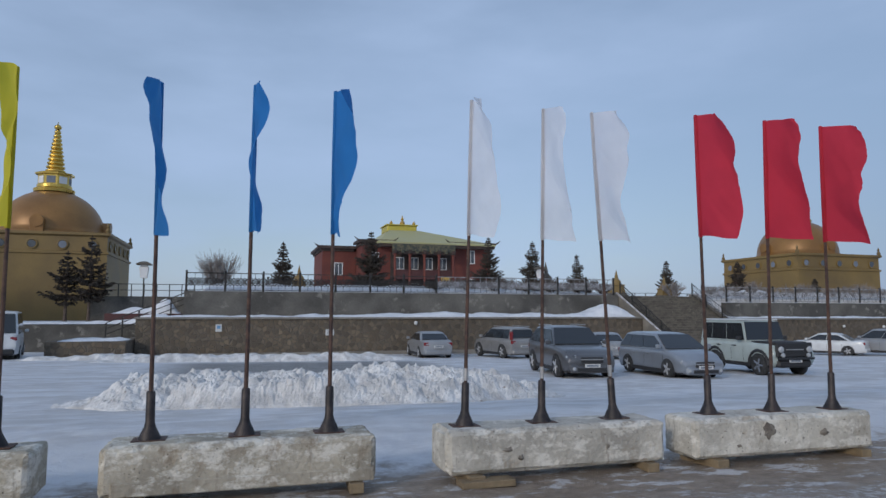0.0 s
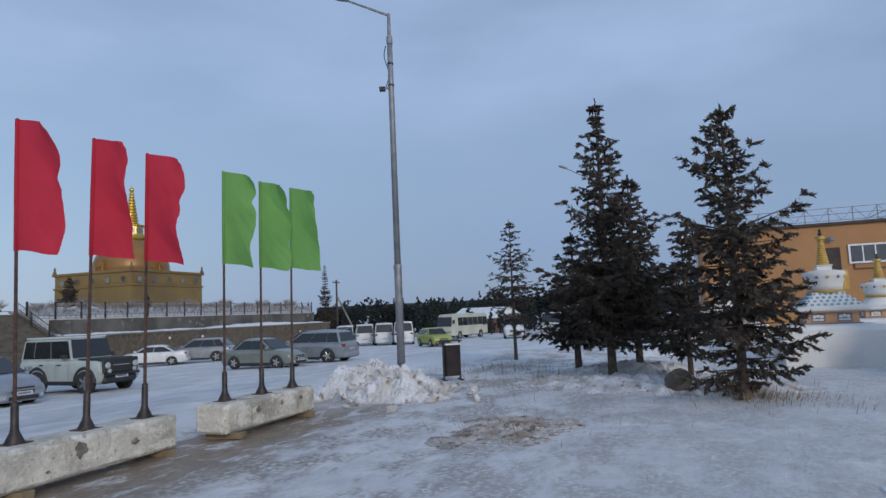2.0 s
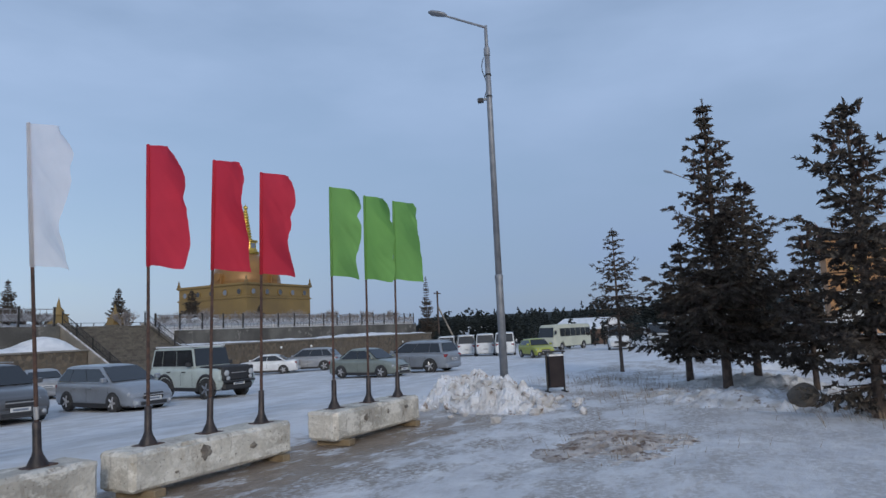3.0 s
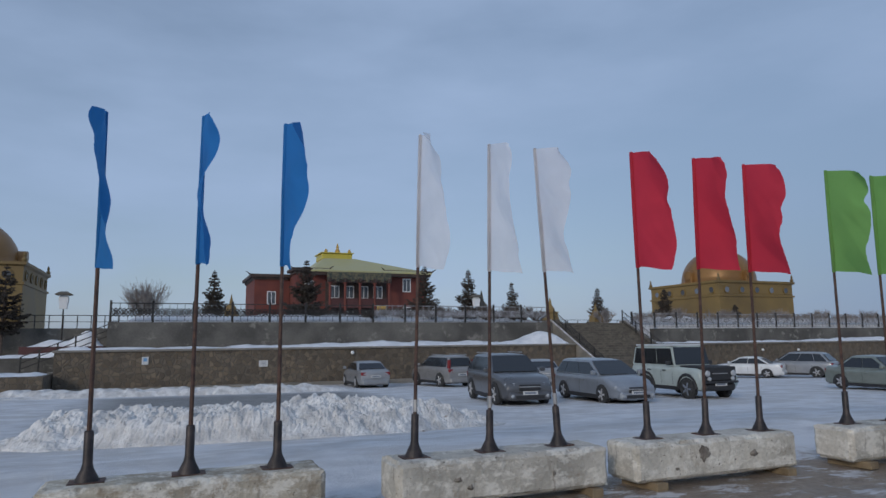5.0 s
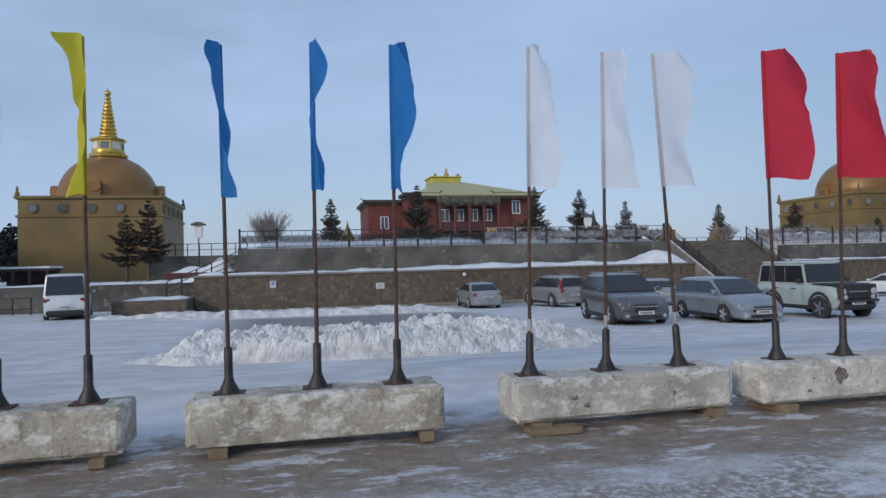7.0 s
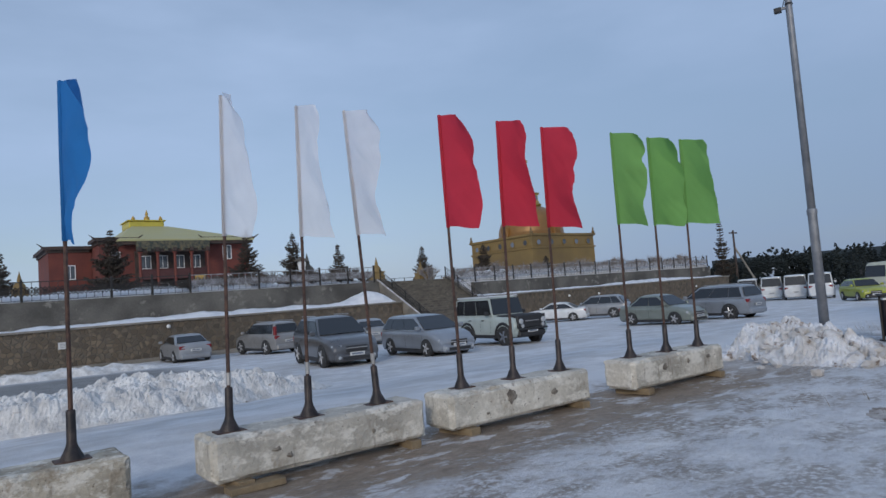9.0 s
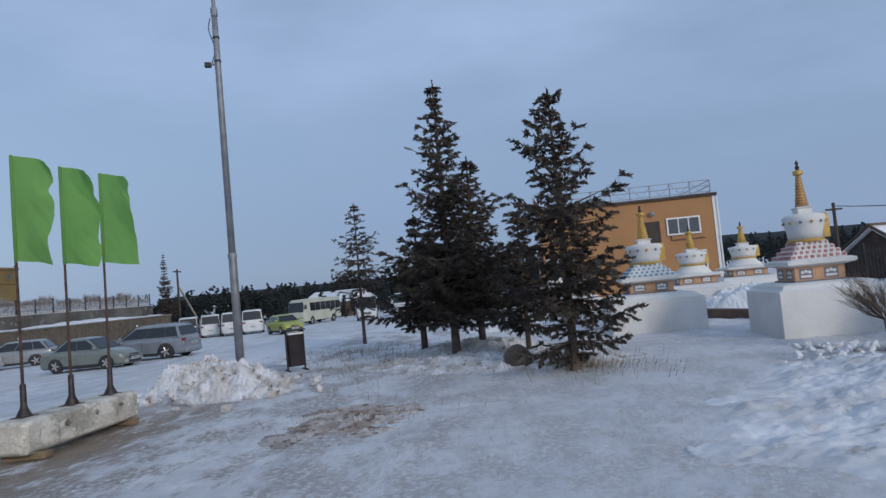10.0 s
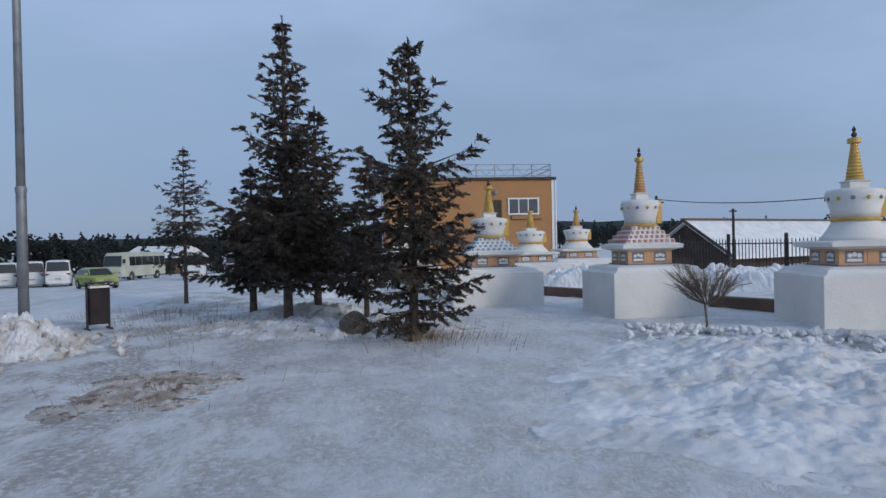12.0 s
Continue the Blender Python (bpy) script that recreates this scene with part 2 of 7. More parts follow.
def block_concrete(name, tone, washed, damp):
    """Cast concrete with remains of whitewash, brown damp patches, run-off streaks and pits."""
    m = surf(name, tone, 0.92, 0, tuple(0.66 * c for c in tone), 1.7, 0.7, 26, 0.28, 0.25, 0.08)
    n, l = m.node_tree.nodes, m.node_tree.links
    b = n["Principled BSDF"]
    base = b.inputs["Base Color"].links[0].from_socket
    geo = n.new("ShaderNodeNewGeometry")

    def layer(under, colour, scale, lo, hi, stretch, rough, amount):
        mp = n.new("ShaderNodeMapping")
        mp.inputs["Scale"].default_value = stretch
        l.new(geo.outputs["Position"], mp.inputs["Vector"])
        t = n.new("ShaderNodeTexNoise")
        t.inputs["Scale"].default_value, t.inputs["Detail"].default_value, t.inputs["Roughness"].default_value = scale, 9, rough
        l.new(mp.outputs["Vector"], t.inputs["Vector"])
        r = n.new("ShaderNodeMapRange")
        r.inputs["From Min"].default_value, r.inputs["From Max"].default_value, r.inputs["To Max"].default_value = lo, hi, amount
        l.new(t.outputs["Fac"], r.inputs["Value"])
        k = n.new("ShaderNodeMixRGB")
        l.new(r.outputs["Result"], k.inputs[0])
        l.new(under, k.inputs[1])
        k.inputs[2].default_value = (*colour, 1)
        return k.outputs[0]

    c = layer(base, (0.76, 0.73, 0.66), 4.2, 0.49, 0.58, (0.8, 1, 1.3), 0.74, washed)
    c = layer(c, (0.22, 0.165, 0.11), 3.4, 0.54, 0.66, (1.1, 1, 0.8), 0.74, damp)
    c = layer(c, (0.20, 0.17, 0.14), 5.0, 0.60, 0.68, (2.2, 2.2, 0.35), 0.6, 0.6)
    c = layer(c, (0.10, 0.085, 0.07), 34.0, 0.66, 0.70, (1, 1, 1), 0.5, 0.8)
    l.new(c, b.inputs["Base Color"])
    return m


GROUND = ground_material()
SNOW = surf("fresh_snow", (0.81, 0.815, 0.825), 0.7, 0, (0.66, 0.675, 0.70), 1.8, 0.5, 16, 0.10)
DIRTY_SNOW = surf("ploughed_snow", (0.77, 0.757, 0.74), 0.75, 0, (0.52, 0.505, 0.49), 2.8, 1.0, 19, 0.30, stain=(0.34, 0.29, 0.25), stain_at=0.60)
LUMPY_SNOW = surf("lumpy_snow", (0.76, 0.765, 0.78), 0.75, 0, (0.58, 0.575, 0.58), 1.1, 0.8, 9, 0.18, stain=(0.44, 0.39, 0.34), stain_at=0.585)
GRITTY_SNOW = surf("gritty_snow", (0.72, 0.73, 0.76), 0.75, 0, (0.44, 0.41, 0.38), 2.6, 0.6, 15, 0.2, stain=(0.22, 0.17, 0.135), stain_at=0.56)
EARTH_SNOW = surf("earthy_snow", (0.52, 0.49, 0.47), 0.85, 0, (0.27, 0.225, 0.19), 2.4, 0.9, 13, 0.35, stain=(0.13, 0.09, 0.068), stain_at=0.52)
CONCRETE = block_concrete("worn_concrete", (0.60, 0.565, 0.495), 0.7, 0.45)
CONCRETE_BROWN = block_concrete("damp_brown_concrete", (0.47, 0.425, 0.345), 0.75, 0.8)
CONCRETE_DARK = surf("weathered_concrete", (0.155, 0.146, 0.130), 0.9, 0, (0.085, 0.080, 0.072), 0.55, 0.4, 9, 0.28, 0.3, stain=(0.225, 0.212, 0.188), stain_at=0.57)
CONCRETE_CAP = surf("cap_concrete", (0.27, 0.245, 0.21), 0.9, 0, (0.18, 0.165, 0.14), 1.0, 0.4, 14, 0.2)
CHIP_DARK = surf("dark_chip_patch", (0.13, 0.11, 0.095), 0.95, 0, (0.28, 0.25, 0.21), 12, 0.8, 40, 0.3)
RUBBLE = rubble_material("rubble_stone", (0.155, 0.118, 0.080), (0.110, 0.090, 0.068), 0.27)
STEP_STONE = surf("step_stone", (0.160, 0.140, 0.112), 0.9, 0, (0.095, 0.083, 0.068), 2.6, 0.5, 12, 0.32, stain=(0.24, 0.215, 0.18), stain_at=0.60)
TIMBER = surf("raw_timber", (0.27, 0.205, 0.125), 0.8, 0, (0.19, 0.14, 0.085), 6, 0.3, 50, 0.25)
RUST = surf("rusted_steel", (0.075, 0.048, 0.042), 0.7, 0.4, (0.13, 0.075, 0.055), 14, 0.3, 80, 0.3)
SLEEVE = surf("painted_sleeve", (0.022, 0.018, 0.019), 0.5, 0.2, (0.06, 0.045, 0.042), 9, 0.2, 60, 0.25)
BARE_STEEL = surf("bare_steel", (0.52, 0.50, 0.48), 0.4, 0.8, None, 9, 0.1, 60, 0.2)
ZINC = surf("galvanised_steel", (0.30, 0.31, 0.33), 0.55, 0.5, (0.22, 0.23, 0.25), 5, 0.1, 30, 0.15)
IRON = surf("black_iron", (0.025, 0.024, 0.025), 0.6, 0.3, (0.05, 0.045, 0.04), 6, 0.2, 50, 0.3)
FROSTED = surf("frosted_iron", (0.36, 0.37, 0.40), 0.8, 0.0, (0.12, 0.115, 0.115), 2.5, 0.3, 30, 0.3)
GOLD_WALL = surf("ochre_gold_plaster", (0.225, 0.148, 0.048), 0.55, 0.0, (0.16, 0.105, 0.038), 0.35, 0.2, 6, 0.12, 0.5, stain=(0.22, 0.16, 0.07), stain_at=0.66)
GOLD_DOME = surf("bronze_gold_dome", (0.31, 0.16, 0.05), 0.42, 0.25, (0.23, 0.115, 0.035), 0.5, 0.15, 8, 0.12)
GOLD = surf("gilded_metal", (0.72, 0.50, 0.13), 0.3, 0.85, (0.58, 0.39, 0.09), 1.5, 0.1, 12, 0.12)
GOLD_PAINT = surf("gold_paint", (0.60, 0.39, 0.10), 0.5, 0.25, (0.45, 0.28, 0.07), 5, 0.1, 40, 0.15)
BRICK = surf("red_brick", (0.165, 0.047, 0.034), 0.85, 0, (0.125, 0.036, 0.028), 0.6, 0.3, 10, 0.2)
MAROON = surf("maroon_wall", (0.105, 0.042, 0.04), 0.8, 0, (0.08, 0.034, 0.032), 0.5, 0.2, 8, 0.15)
ROOF_YELLOW = surf("yellow_sheet_roof", (0.44, 0.415, 0.22), 0.55, 0.1, (0.44, 0.40, 0.18), 0.3, 0.1, 6, 0.1)
ROOF_GOLD = surf("golden_sheet", (0.60, 0.50, 0.08), 0.45, 0.2, None, 0.8, 0.1, 8, 0.12)
CORNICE = surf("dark_cornice", (0.045, 0.035, 0.03), 0.8, 0, (0.08, 0.05, 0.04), 1.5, 0.2, 12, 0.25)
FRIEZE = surf("painted_frieze", (0.14, 0.12, 0.07), 0.75, 0, (0.035, 0.045, 0.04), 3.0, 0.2, 9, 0.3)
ORANGE = surf("orange_render", (0.42, 0.22, 0.095), 0.85, 0, (0.36, 0.185, 0.08), 0.4, 0.15, 14, 0.1)
WHITE = surf("white_paint", (0.74, 0.725, 0.70), 0.75, 0, (0.64, 0.63, 0.61), 1.3, 0.3, 25, 0.08, stain=(0.52, 0.50, 0.46), stain_at=0.64)
WHITE_TRIM = surf("white_trim", (0.75, 0.75, 0.74), 0.6, 0, None, 3, 0.05, 30, 0.06)
PEACH = surf("peach_band", (0.62, 0.36, 0.20), 0.75, 0, (0.54, 0.30, 0.165), 3, 0.1, 30, 0.1)
RED_PAINT = surf("red_paint", (0.42, 0.06, 0.07), 0.7, 0, None, 4, 0.1, 30, 0.15)
BLUE_PAINT = surf("pale_blue_paint", (0.20, 0.40, 0.58), 0.7, 0, None, 4, 0.1, 30, 0.15)
GREY_PAINT = surf("slate_ornament", (0.19, 0.22, 0.27), 0.75, 0, None, 6, 0.1, 40, 0.2)
GLASS = surf("dark_glass", (0.014, 0.016, 0.019), 0.13, 0, None, 1, 0, 5, 0.1, 0.75)
PANE = surf("window_pane", (0.055, 0.065, 0.08), 0.1, 0, (0.09, 0.10, 0.115), 0.8, 0, 5, 0.2, 0.7)
RUBBER = surf("tyre_rubber", (0.022, 0.022, 0.023), 0.85, 0, (0.05, 0.05, 0.05), 12, 0.2, 60, 0.2)
RIM = surf("alloy_rim", (0.55, 0.55, 0.56), 0.4, 0.4, (0.42, 0.42, 0.43), 12, 0.05, 50, 0.15)
TRIM = surf("black_plastic", (0.028, 0.028, 0.03), 0.6, 0, None, 6, 0.1, 40, 0.2)
LAMP_GLASS = surf("headlamp_glass", (0.42, 0.44, 0.46), 0.12, 0.1, None, 8, 0, 30, 0.1, 0.8)
RED_LAMP = surf("tail_lamp", (0.22, 0.015, 0.02), 0.2, 0, None, 8, 0, 30, 0.1, 0.7)
PLATE = surf("number_plate", (0.62, 0.62, 0.61), 0.5, 0, None, 8, 0, 30, 0.1)
INK = surf("dark_ink", (0.04, 0.04, 0.05), 0.6, 0, None, 8, 0, 30, 0.1)
BARK = surf("bark", (0.135, 0.10, 0.078), 0.95, 0, (0.075, 0.055, 0.045), 8, 0.8, 45, 0.3)
NEEDLE = surf("spruce_needles", (0.092, 0.080, 0.066), 0.85, 0, (0.060, 0.048, 0.041), 2.2, 0, 20, 0.3, 0.2)
NEEDLE_FAR = surf("far_needles", (0.030, 0.037, 0.036), 0.9, 0, (0.018, 0.022, 0.021), 0.15, 0, 3, 0.3, 0.15)
CONES = surf("brown_cones", (0.075, 0.040, 0.026), 0.85, 0, (0.05, 0.028, 0.02), 6, 0.2, 30, 0.3)
TWIG = surf("bare_twigs", (0.19, 0.145, 0.11), 0.9, 0, (0.12, 0.09, 0.07), 5, 0.2, 30, 0.3)
DARK_TWIG = surf("dark_twigs", (0.085, 0.066, 0.055), 0.9, 0, (0.15, 0.13, 0.12), 2, 0.2, 30, 0.3)
TWIG_FROST = surf("frosted_twigs", (0.30, 0.27, 0.25), 0.9, 0, (0.18, 0.155, 0.14), 2, 0.2, 30, 0.2)
DRY_GRASS = surf("dry_grass", (0.26, 0.20, 0.135), 0.9, 0, (0.22, 0.165, 0.11), 3, 0.1, 30, 0.25)
ROCK = surf("boulder", (0.155, 0.13, 0.105), 0.9, 0, (0.09, 0.078, 0.066), 3, 0.7, 20, 0.3)
BIN_PANEL = surf("maroon_bin_panel", (0.013, 0.008, 0.010), 0.75, 0.0, (0.02, 0.012, 0.014), 4, 0.1, 40, 0.2)
BOARD = surf("weathered_board", (0.16, 0.10, 0.07), 0.85, 0, (0.10, 0.065, 0.05), 3, 0.3, 40, 0.3)
DARK_WOOD = surf("dark_gable_boards", (0.055, 0.042, 0.036), 0.9, 0, (0.085, 0.06, 0.05), 2, 0.3, 20, 0.3)
GREEN_SHEET = surf("green_sheet", (0.05, 0.22, 0.10), 0.6, 0.1, None, 1, 0.1, 10, 0.15)
WIRE = surf("cable", (0.03, 0.03, 0.032), 0.7, 0, None, 5, 0, 30, 0.1)
SIGN_BLUE = surf("sign_blue", (0.15, 0.33, 0.55), 0.5, 0, None, 5, 0, 30, 0.1)
FLAG = {
    "yellow": cloth("yellow_cloth", (0.74, 0.645, 0.06), 0.45),
    "blue": cloth("blue_cloth", (0.03, 0.20, 0.52), 0.3),
    "white": cloth("white_cloth", (0.92, 0.92, 0.95), 0.45, 0.28),
    "red": cloth("red_cloth", (0.70, 0.052, 0.088), 0.45),
    "green": cloth("green_cloth", (0.215, 0.45, 0.13), 0.38),
}


# ---- mesh helpers ----
def smooth01(s):
    s = min(1.0, max(0.0, s))
    return s * s * (3 - 2 * s)


def ground_z(x, y):
    """The land: level on the walking side, falling gently over the car park."""
    w = smooth01(max((y - 9.5) / 5, (x - 27) / 10))
    xx, yy = max(-40.0, min(x, 110.0)), max(-40.0, min(y, 60.0))
    return w * (0.008 - 0.0102 * xx - 0.0224 * yy)


def mesh_of(name, verts, faces, material, smooth=False):
    me = bpy.data.meshes.new(name)
    me.from_pydata(verts, [], faces)
    me.materials.append(material)
    if smooth:
        me.polygons.foreach_set("use_smooth", [True] * len(me.polygons))
    me.update()
    return me


def part(name, bm, material, parent=None, label="", smooth=False):
    """Links a bmesh as ONE mesh object under a thing or a part."""
    bmesh.ops.recalc_face_normals(bm, faces=bm.faces[:])
    me = bpy.data.meshes.new(name)
    bm.to_mesh(me)
    bm.free()
    me.materials.append(material)
    if smooth:
        me.polygons.foreach_set("use_smooth", [True] * len(me.polygons))
    ob = new(name, me)
    ob.parent = parent
    if label:
        ob["label"] = label
    return ob


def part_mesh(name, me, parent=None, label=""):
    ob = new(name, me)
    ob.parent = parent
    if label:
        ob["label"] = label
    return ob


def thing(name, m, label, category, group="", kind=""):
    ob = new(name)
    ob.empty_display_size = 0.2
    ob.matrix_world = m
    return tagged(ob, label, category, group, kind)


def add_box(bm, x0, x1, y0, y1, z0, z1, bevel=0.0, m=None):
    t = bmesh.new()
    bmesh.ops.create_cube(t, size=1)
    for v in t.verts:
        v.co = ((x0 + x1) / 2 + v.co.x * (x1 - x0), (y0 + y1) / 2 + v.co.y * (y1 - y0), (z0 + z1) / 2 + v.co.z * (z1 - z0))
    if bevel:
        bmesh.ops.bevel(t, geom=t.edges[:], offset=bevel, segments=1, affect="EDGES")
    return merge(bm, t, m)


def merge(bm, t, m=None):
    if m is not None:
        bmesh.ops.transform(t, matrix=m, verts=t.verts[:])
    seat = [bm.verts.new(v.co) for v in t.verts]
    t.verts.index_update()
    for f in t.faces:
        try:
            bm.faces.new([seat[v.index] for v in f.verts])
        except ValueError:
            pass
    t.free()
    return bm


def box(x0, x1, y0, y1, z0, z1, bevel=0.0, m=None):
    return add_box(bmesh.new(), x0, x1, y0, y1, z0, z1, bevel, m)


def add_turned(bm, profile, seg=16, m=None, caps=True):
    """Profile rows of (radius, z), turned about z."""
    rings = []
    for r, z in profile:
        rings.append([bm.verts.new((m or Matrix()) @ Vector((r * math.cos(2 * math.pi * i / seg), r * math.sin(2 * math.pi * i / seg), z))) for i in range(seg)])
    for a, c in zip(rings, rings[1:]):
        for i in range(seg):
            bm.faces.new((a[i], a[(i + 1) % seg], c[(i + 1) % seg], c[i]))
    if caps:
        bm.faces.new(rings[0][::-1])
        bm.faces.new(rings[-1])
    return bm


def turned(profile, seg=16, m=None):
    return add_turned(bmesh.new(), profile, seg, m)


def add_rod(bm, a, c, r0, r1=None, seg=6):
    a, c = Vector(a), Vector(c)
    q = (c - a).to_track_quat("Z", "Y").to_matrix().to_4x4()
    return add_turned(bm, [(r0, 0), (r0 if r1 is None else r1, (c - a).length)], seg, Matrix.Translation(a) @ q)


def rod(a, c, r0, r1=None, seg=6):
    return add_rod(bmesh.new(), a, c, r0, r1, seg)


def add_square_stack(bm, rows, m=None):
    """Rows of (half width, z): a square tower with sloped or stepped sides."""
    rings = []
    for h, z in rows:
        rings.append([bm.verts.new((m or Matrix()) @ Vector((sx * h, sy * h, z))) for sx, sy in ((-1, -1), (1, -1), (1, 1), (-1, 1))])
    for a, c in zip(rings, rings[1:]):
        for i in range(4):
            bm.faces.new((a[i], a[(i + 1) % 4], c[(i + 1) % 4], c[i]))
    bm.faces.new(rings[0][::-1])
    bm.faces.new(rings[-1])
    return bm


def square_stack(rows, m=None):
    return add_square_stack(bmesh.new(), rows, m)


def prism(points, y0, y1):
    """A side outline of (x, z), carried from y0 to y1."""
    bm = bmesh.new()
    a = [bm.verts.new((x, y0, z)) for x, z in points]
    c = [bm.verts.new((x, y1, z)) for x, z in points]
    k = len(points)
    for i in range(k):
        bm.faces.new((a[i], a[(i + 1) % k], c[(i + 1) % k], c[i]))
    bm.faces.new(a[::-1])
    bm.faces.new(c)
    bmesh.ops.triangulate(bm, faces=[f for f in bm.faces if len(f.verts) > 4])
    return bm


# ---- ground ----
def spread(lo, hi, step, far):
    """Even steps from lo to hi, then ever longer ones to far on both sides."""
    mid = list(np.arange(lo, hi + step / 2, step))
    left, right, d = [], [], step
    while lo - sum(left) > -far:
        d *= 1.28
        left.append(d)
    d = step
    while hi + sum(right) < far:
        d *= 1.28
        right.append(d)
    a = [lo - s for s in np.cumsum(left)][::-1]
    return a + mid + [hi + s for s in np.cumsum(right)]


def build_ground():
    xs, ys = spread(-5.0, 20.0, 0.125, 2600), spread(-9.5, 9.5, 0.125, 2600)
    verts = []
    for y in ys:
        for x in xs:
            z = ground_z(x, y)
            if -12 < x < 40 and -20 < y < 30:
                p = Vector((x, y, 0))
                z += 0.035 * noise.noise(p * 0.55) + 0.016 * noise.noise(p * 2.2 + Vector((7, 3, 0)))
                rough = 0.006 + 0.02 * smooth01((x - 4) / 6) * smooth01((1.5 - y) / 3)
                z += rough * noise.noise(p * 4.5 + Vector((1, 9, 0)))
                z -= 0.035 * smooth01((y - 4.2) / 1.2) * (1 - smooth01((y - 6.6) / 1.0)) * (1 - smooth01((x - 11.5) / 2))
            verts.append((x, y, z))
    k = len(xs)
    faces = [(j * k + i, j * k + i + 1, (j + 1) * k + i + 1, (j + 1) * k + i) for j in range(len(ys) - 1) for i in range(k - 1)]
    ob = new("ground", mesh_of("ground", verts, faces, GROUND, True))
    tagged(ob, "trodden snow and ice over brown earth, reaching the horizon", "ground", kind="structure")


build_ground()


def mound(name, cx, cy, lx, ly, h, material, label, category, turn=0.0, lump=0.25, chunk=2.2, step=0.09, plateau=0.5, seed=0.0, skew=0.0, kind="", smooth=False):
    """A heap with uneven, chunky sides that dips under the ground at its rim."""
    nx, ny = max(8, int(lx / step)), max(8, int(ly / step))
    ca, sa = math.cos(radians(turn)), math.sin(radians(turn))
    verts, faces = [], []
    for j in range(ny + 1):
        for i in range(nx + 1):
            u, v = 2 * i / nx - 1, 2 * j / ny - 1
            px, py = u * lx / 2, v * ly / 2
            x, y = cx + ca * px - sa * py, cy + sa * px + ca * py
            q = Vector((x, y, seed))
            r = math.sqrt(abs(u) ** 2.6 + abs(v) ** 2.2) + 0.16 * noise.noise(q * 0.9)
            s = smooth01((1 - r) / (1 - plateau + 0.05)) * (1 + skew * u)
            cell = noise.voronoi(q * chunk)[0][0]
            cell2 = noise.voronoi(q * chunk * 2.3 + Vector((5, 5, 5)))[0][0]
            z = h * s * (0.82 + 0.4 * noise.noise(q * 0.7)) + s ** 0.6 * lump * ((0.45 - cell) * 0.8 + (0.4 - cell2) * 0.4)
            cell3 = noise.voronoi(q * chunk * 5.5 + Vector((9, 2, 1)))[0][0]
            cell4 = noise.voronoi(q * chunk * 10 + Vector((2, 7, 1)))[0][0]
            z += s ** 0.5 * lump * (0.34 * (0.4 - cell3) + 0.16 * (0.4 - cell4)) + 0.015 * s * noise.noise(q * 13)
            jx, jy = 0.35 * step * noise.noise(q * 7 + Vector((3, 0, 0))), 0.35 * step * noise.noise(q * 7 + Vector((0, 4, 0)))
            verts.append((x + jx, y + jy, ground_z(x, y) + z - (0.09 if r > 0.93 else 0.0) - 0.02))
    for j in range(ny):
        for i in range(nx):
            a = j * (nx + 1) + i
            faces.append((a, a + 1, a + nx + 2, a + nx + 1))
    ob = new(name, mesh_of(name, verts, faces, material, smooth))
    return tagged(ob, label, category, kind=kind)


mound("snow_bank", 3.85, 15.0, 11.4, 3.6, 0.74, DIRTY_SNOW, "long bank of ploughed dirty-white snow on the icy car park", "snow bank", lump=0.27, chunk=2.9, step=0.045, plateau=0.68)
mound("snow_ridge", 3.0, 33.0, 17.0, 1.8, 0.42, DIRTY_SNOW, "low ridge of ploughed snow before the stone wall", "snow ridge", lump=0.25, chunk=1.4, step=0.16, seed=4)
mound("snow_ridge", -4.5, 35.5, 9.0, 1.4, 0.3, DIRTY_SNOW, "thin ridge of ploughed snow beside a low wall", "snow ridge", lump=0.2, chunk=1.4, step=0.16, seed=8)
mound("snow_heap", 14.1, 5.5, 2.1, 3.7, 0.62, GRITTY_SNOW, "heap of chunky grit-stained snow beyond the last concrete block", "snow heap", turn=-14, lump=0.42, chunk=2.6, step=0.035, plateau=0.45, seed=2)
mound("earth_patch", 10.7, 1.75, 2.9, 3.1, 0.09, EARTH_SNOW, "low mound of bare brown earth and dirty snow", "earth mound", turn=20, lump=0.11, chunk=2.6, step=0.03, plateau=0.2, seed=3)
mound("snow_bank", 10.0, -5.2, 5.8, 9.4, 0.26, LUMPY_SNOW, "broad bank of trodden lumpy snow before the white stupas", "snow bank", turn=57, lump=0.17, chunk=2.1, step=0.035, plateau=0.12, seed=5, smooth=True)
mound("snow_bank", 15.6, 0.3, 3.0, 6.8, 0.24, GRITTY_SNOW, "low uneven snow with dead grass round the spruce trunks", "snow bank", turn=-18, lump=0.18, chunk=2.4, step=0.08, plateau=0.4, seed=6)
mound("snow_heap", 18.3, 0.9, 2.6, 4.6, 0.34, DIRTY_SNOW, "low heap of snow round the trunks of the spruces", "snow heap", turn=-18, lump=0.2, chunk=2.2, step=0.07, plateau=0.4, seed=13)
mound("snow_heap", 24.5, -8.2, 2.6, 5.0, 0.85, SNOW, "heap of white snow blocks behind a dark kerb", "snow heap", turn=-28, lump=0.42, chunk=1.6, step=0.08, plateau=0.6, seed=7)
mound("snow_heap", 21.8, -12.2, 2.4, 4.4, 0.8, SNOW, "heap of white snow blocks behind a dark kerb", "snow heap", turn=-28, lump=0.42, chunk=1.6, step=0.08, plateau=0.6, seed=9)
mound("snow_heap", 24.0, -1.0, 3.0, 6.0, 0.6, SNOW, "heap of white snow behind the spruces", "snow heap", turn=-10, lump=0.35, chunk=1.6, step=0.1, plateau=0.6, seed=11)


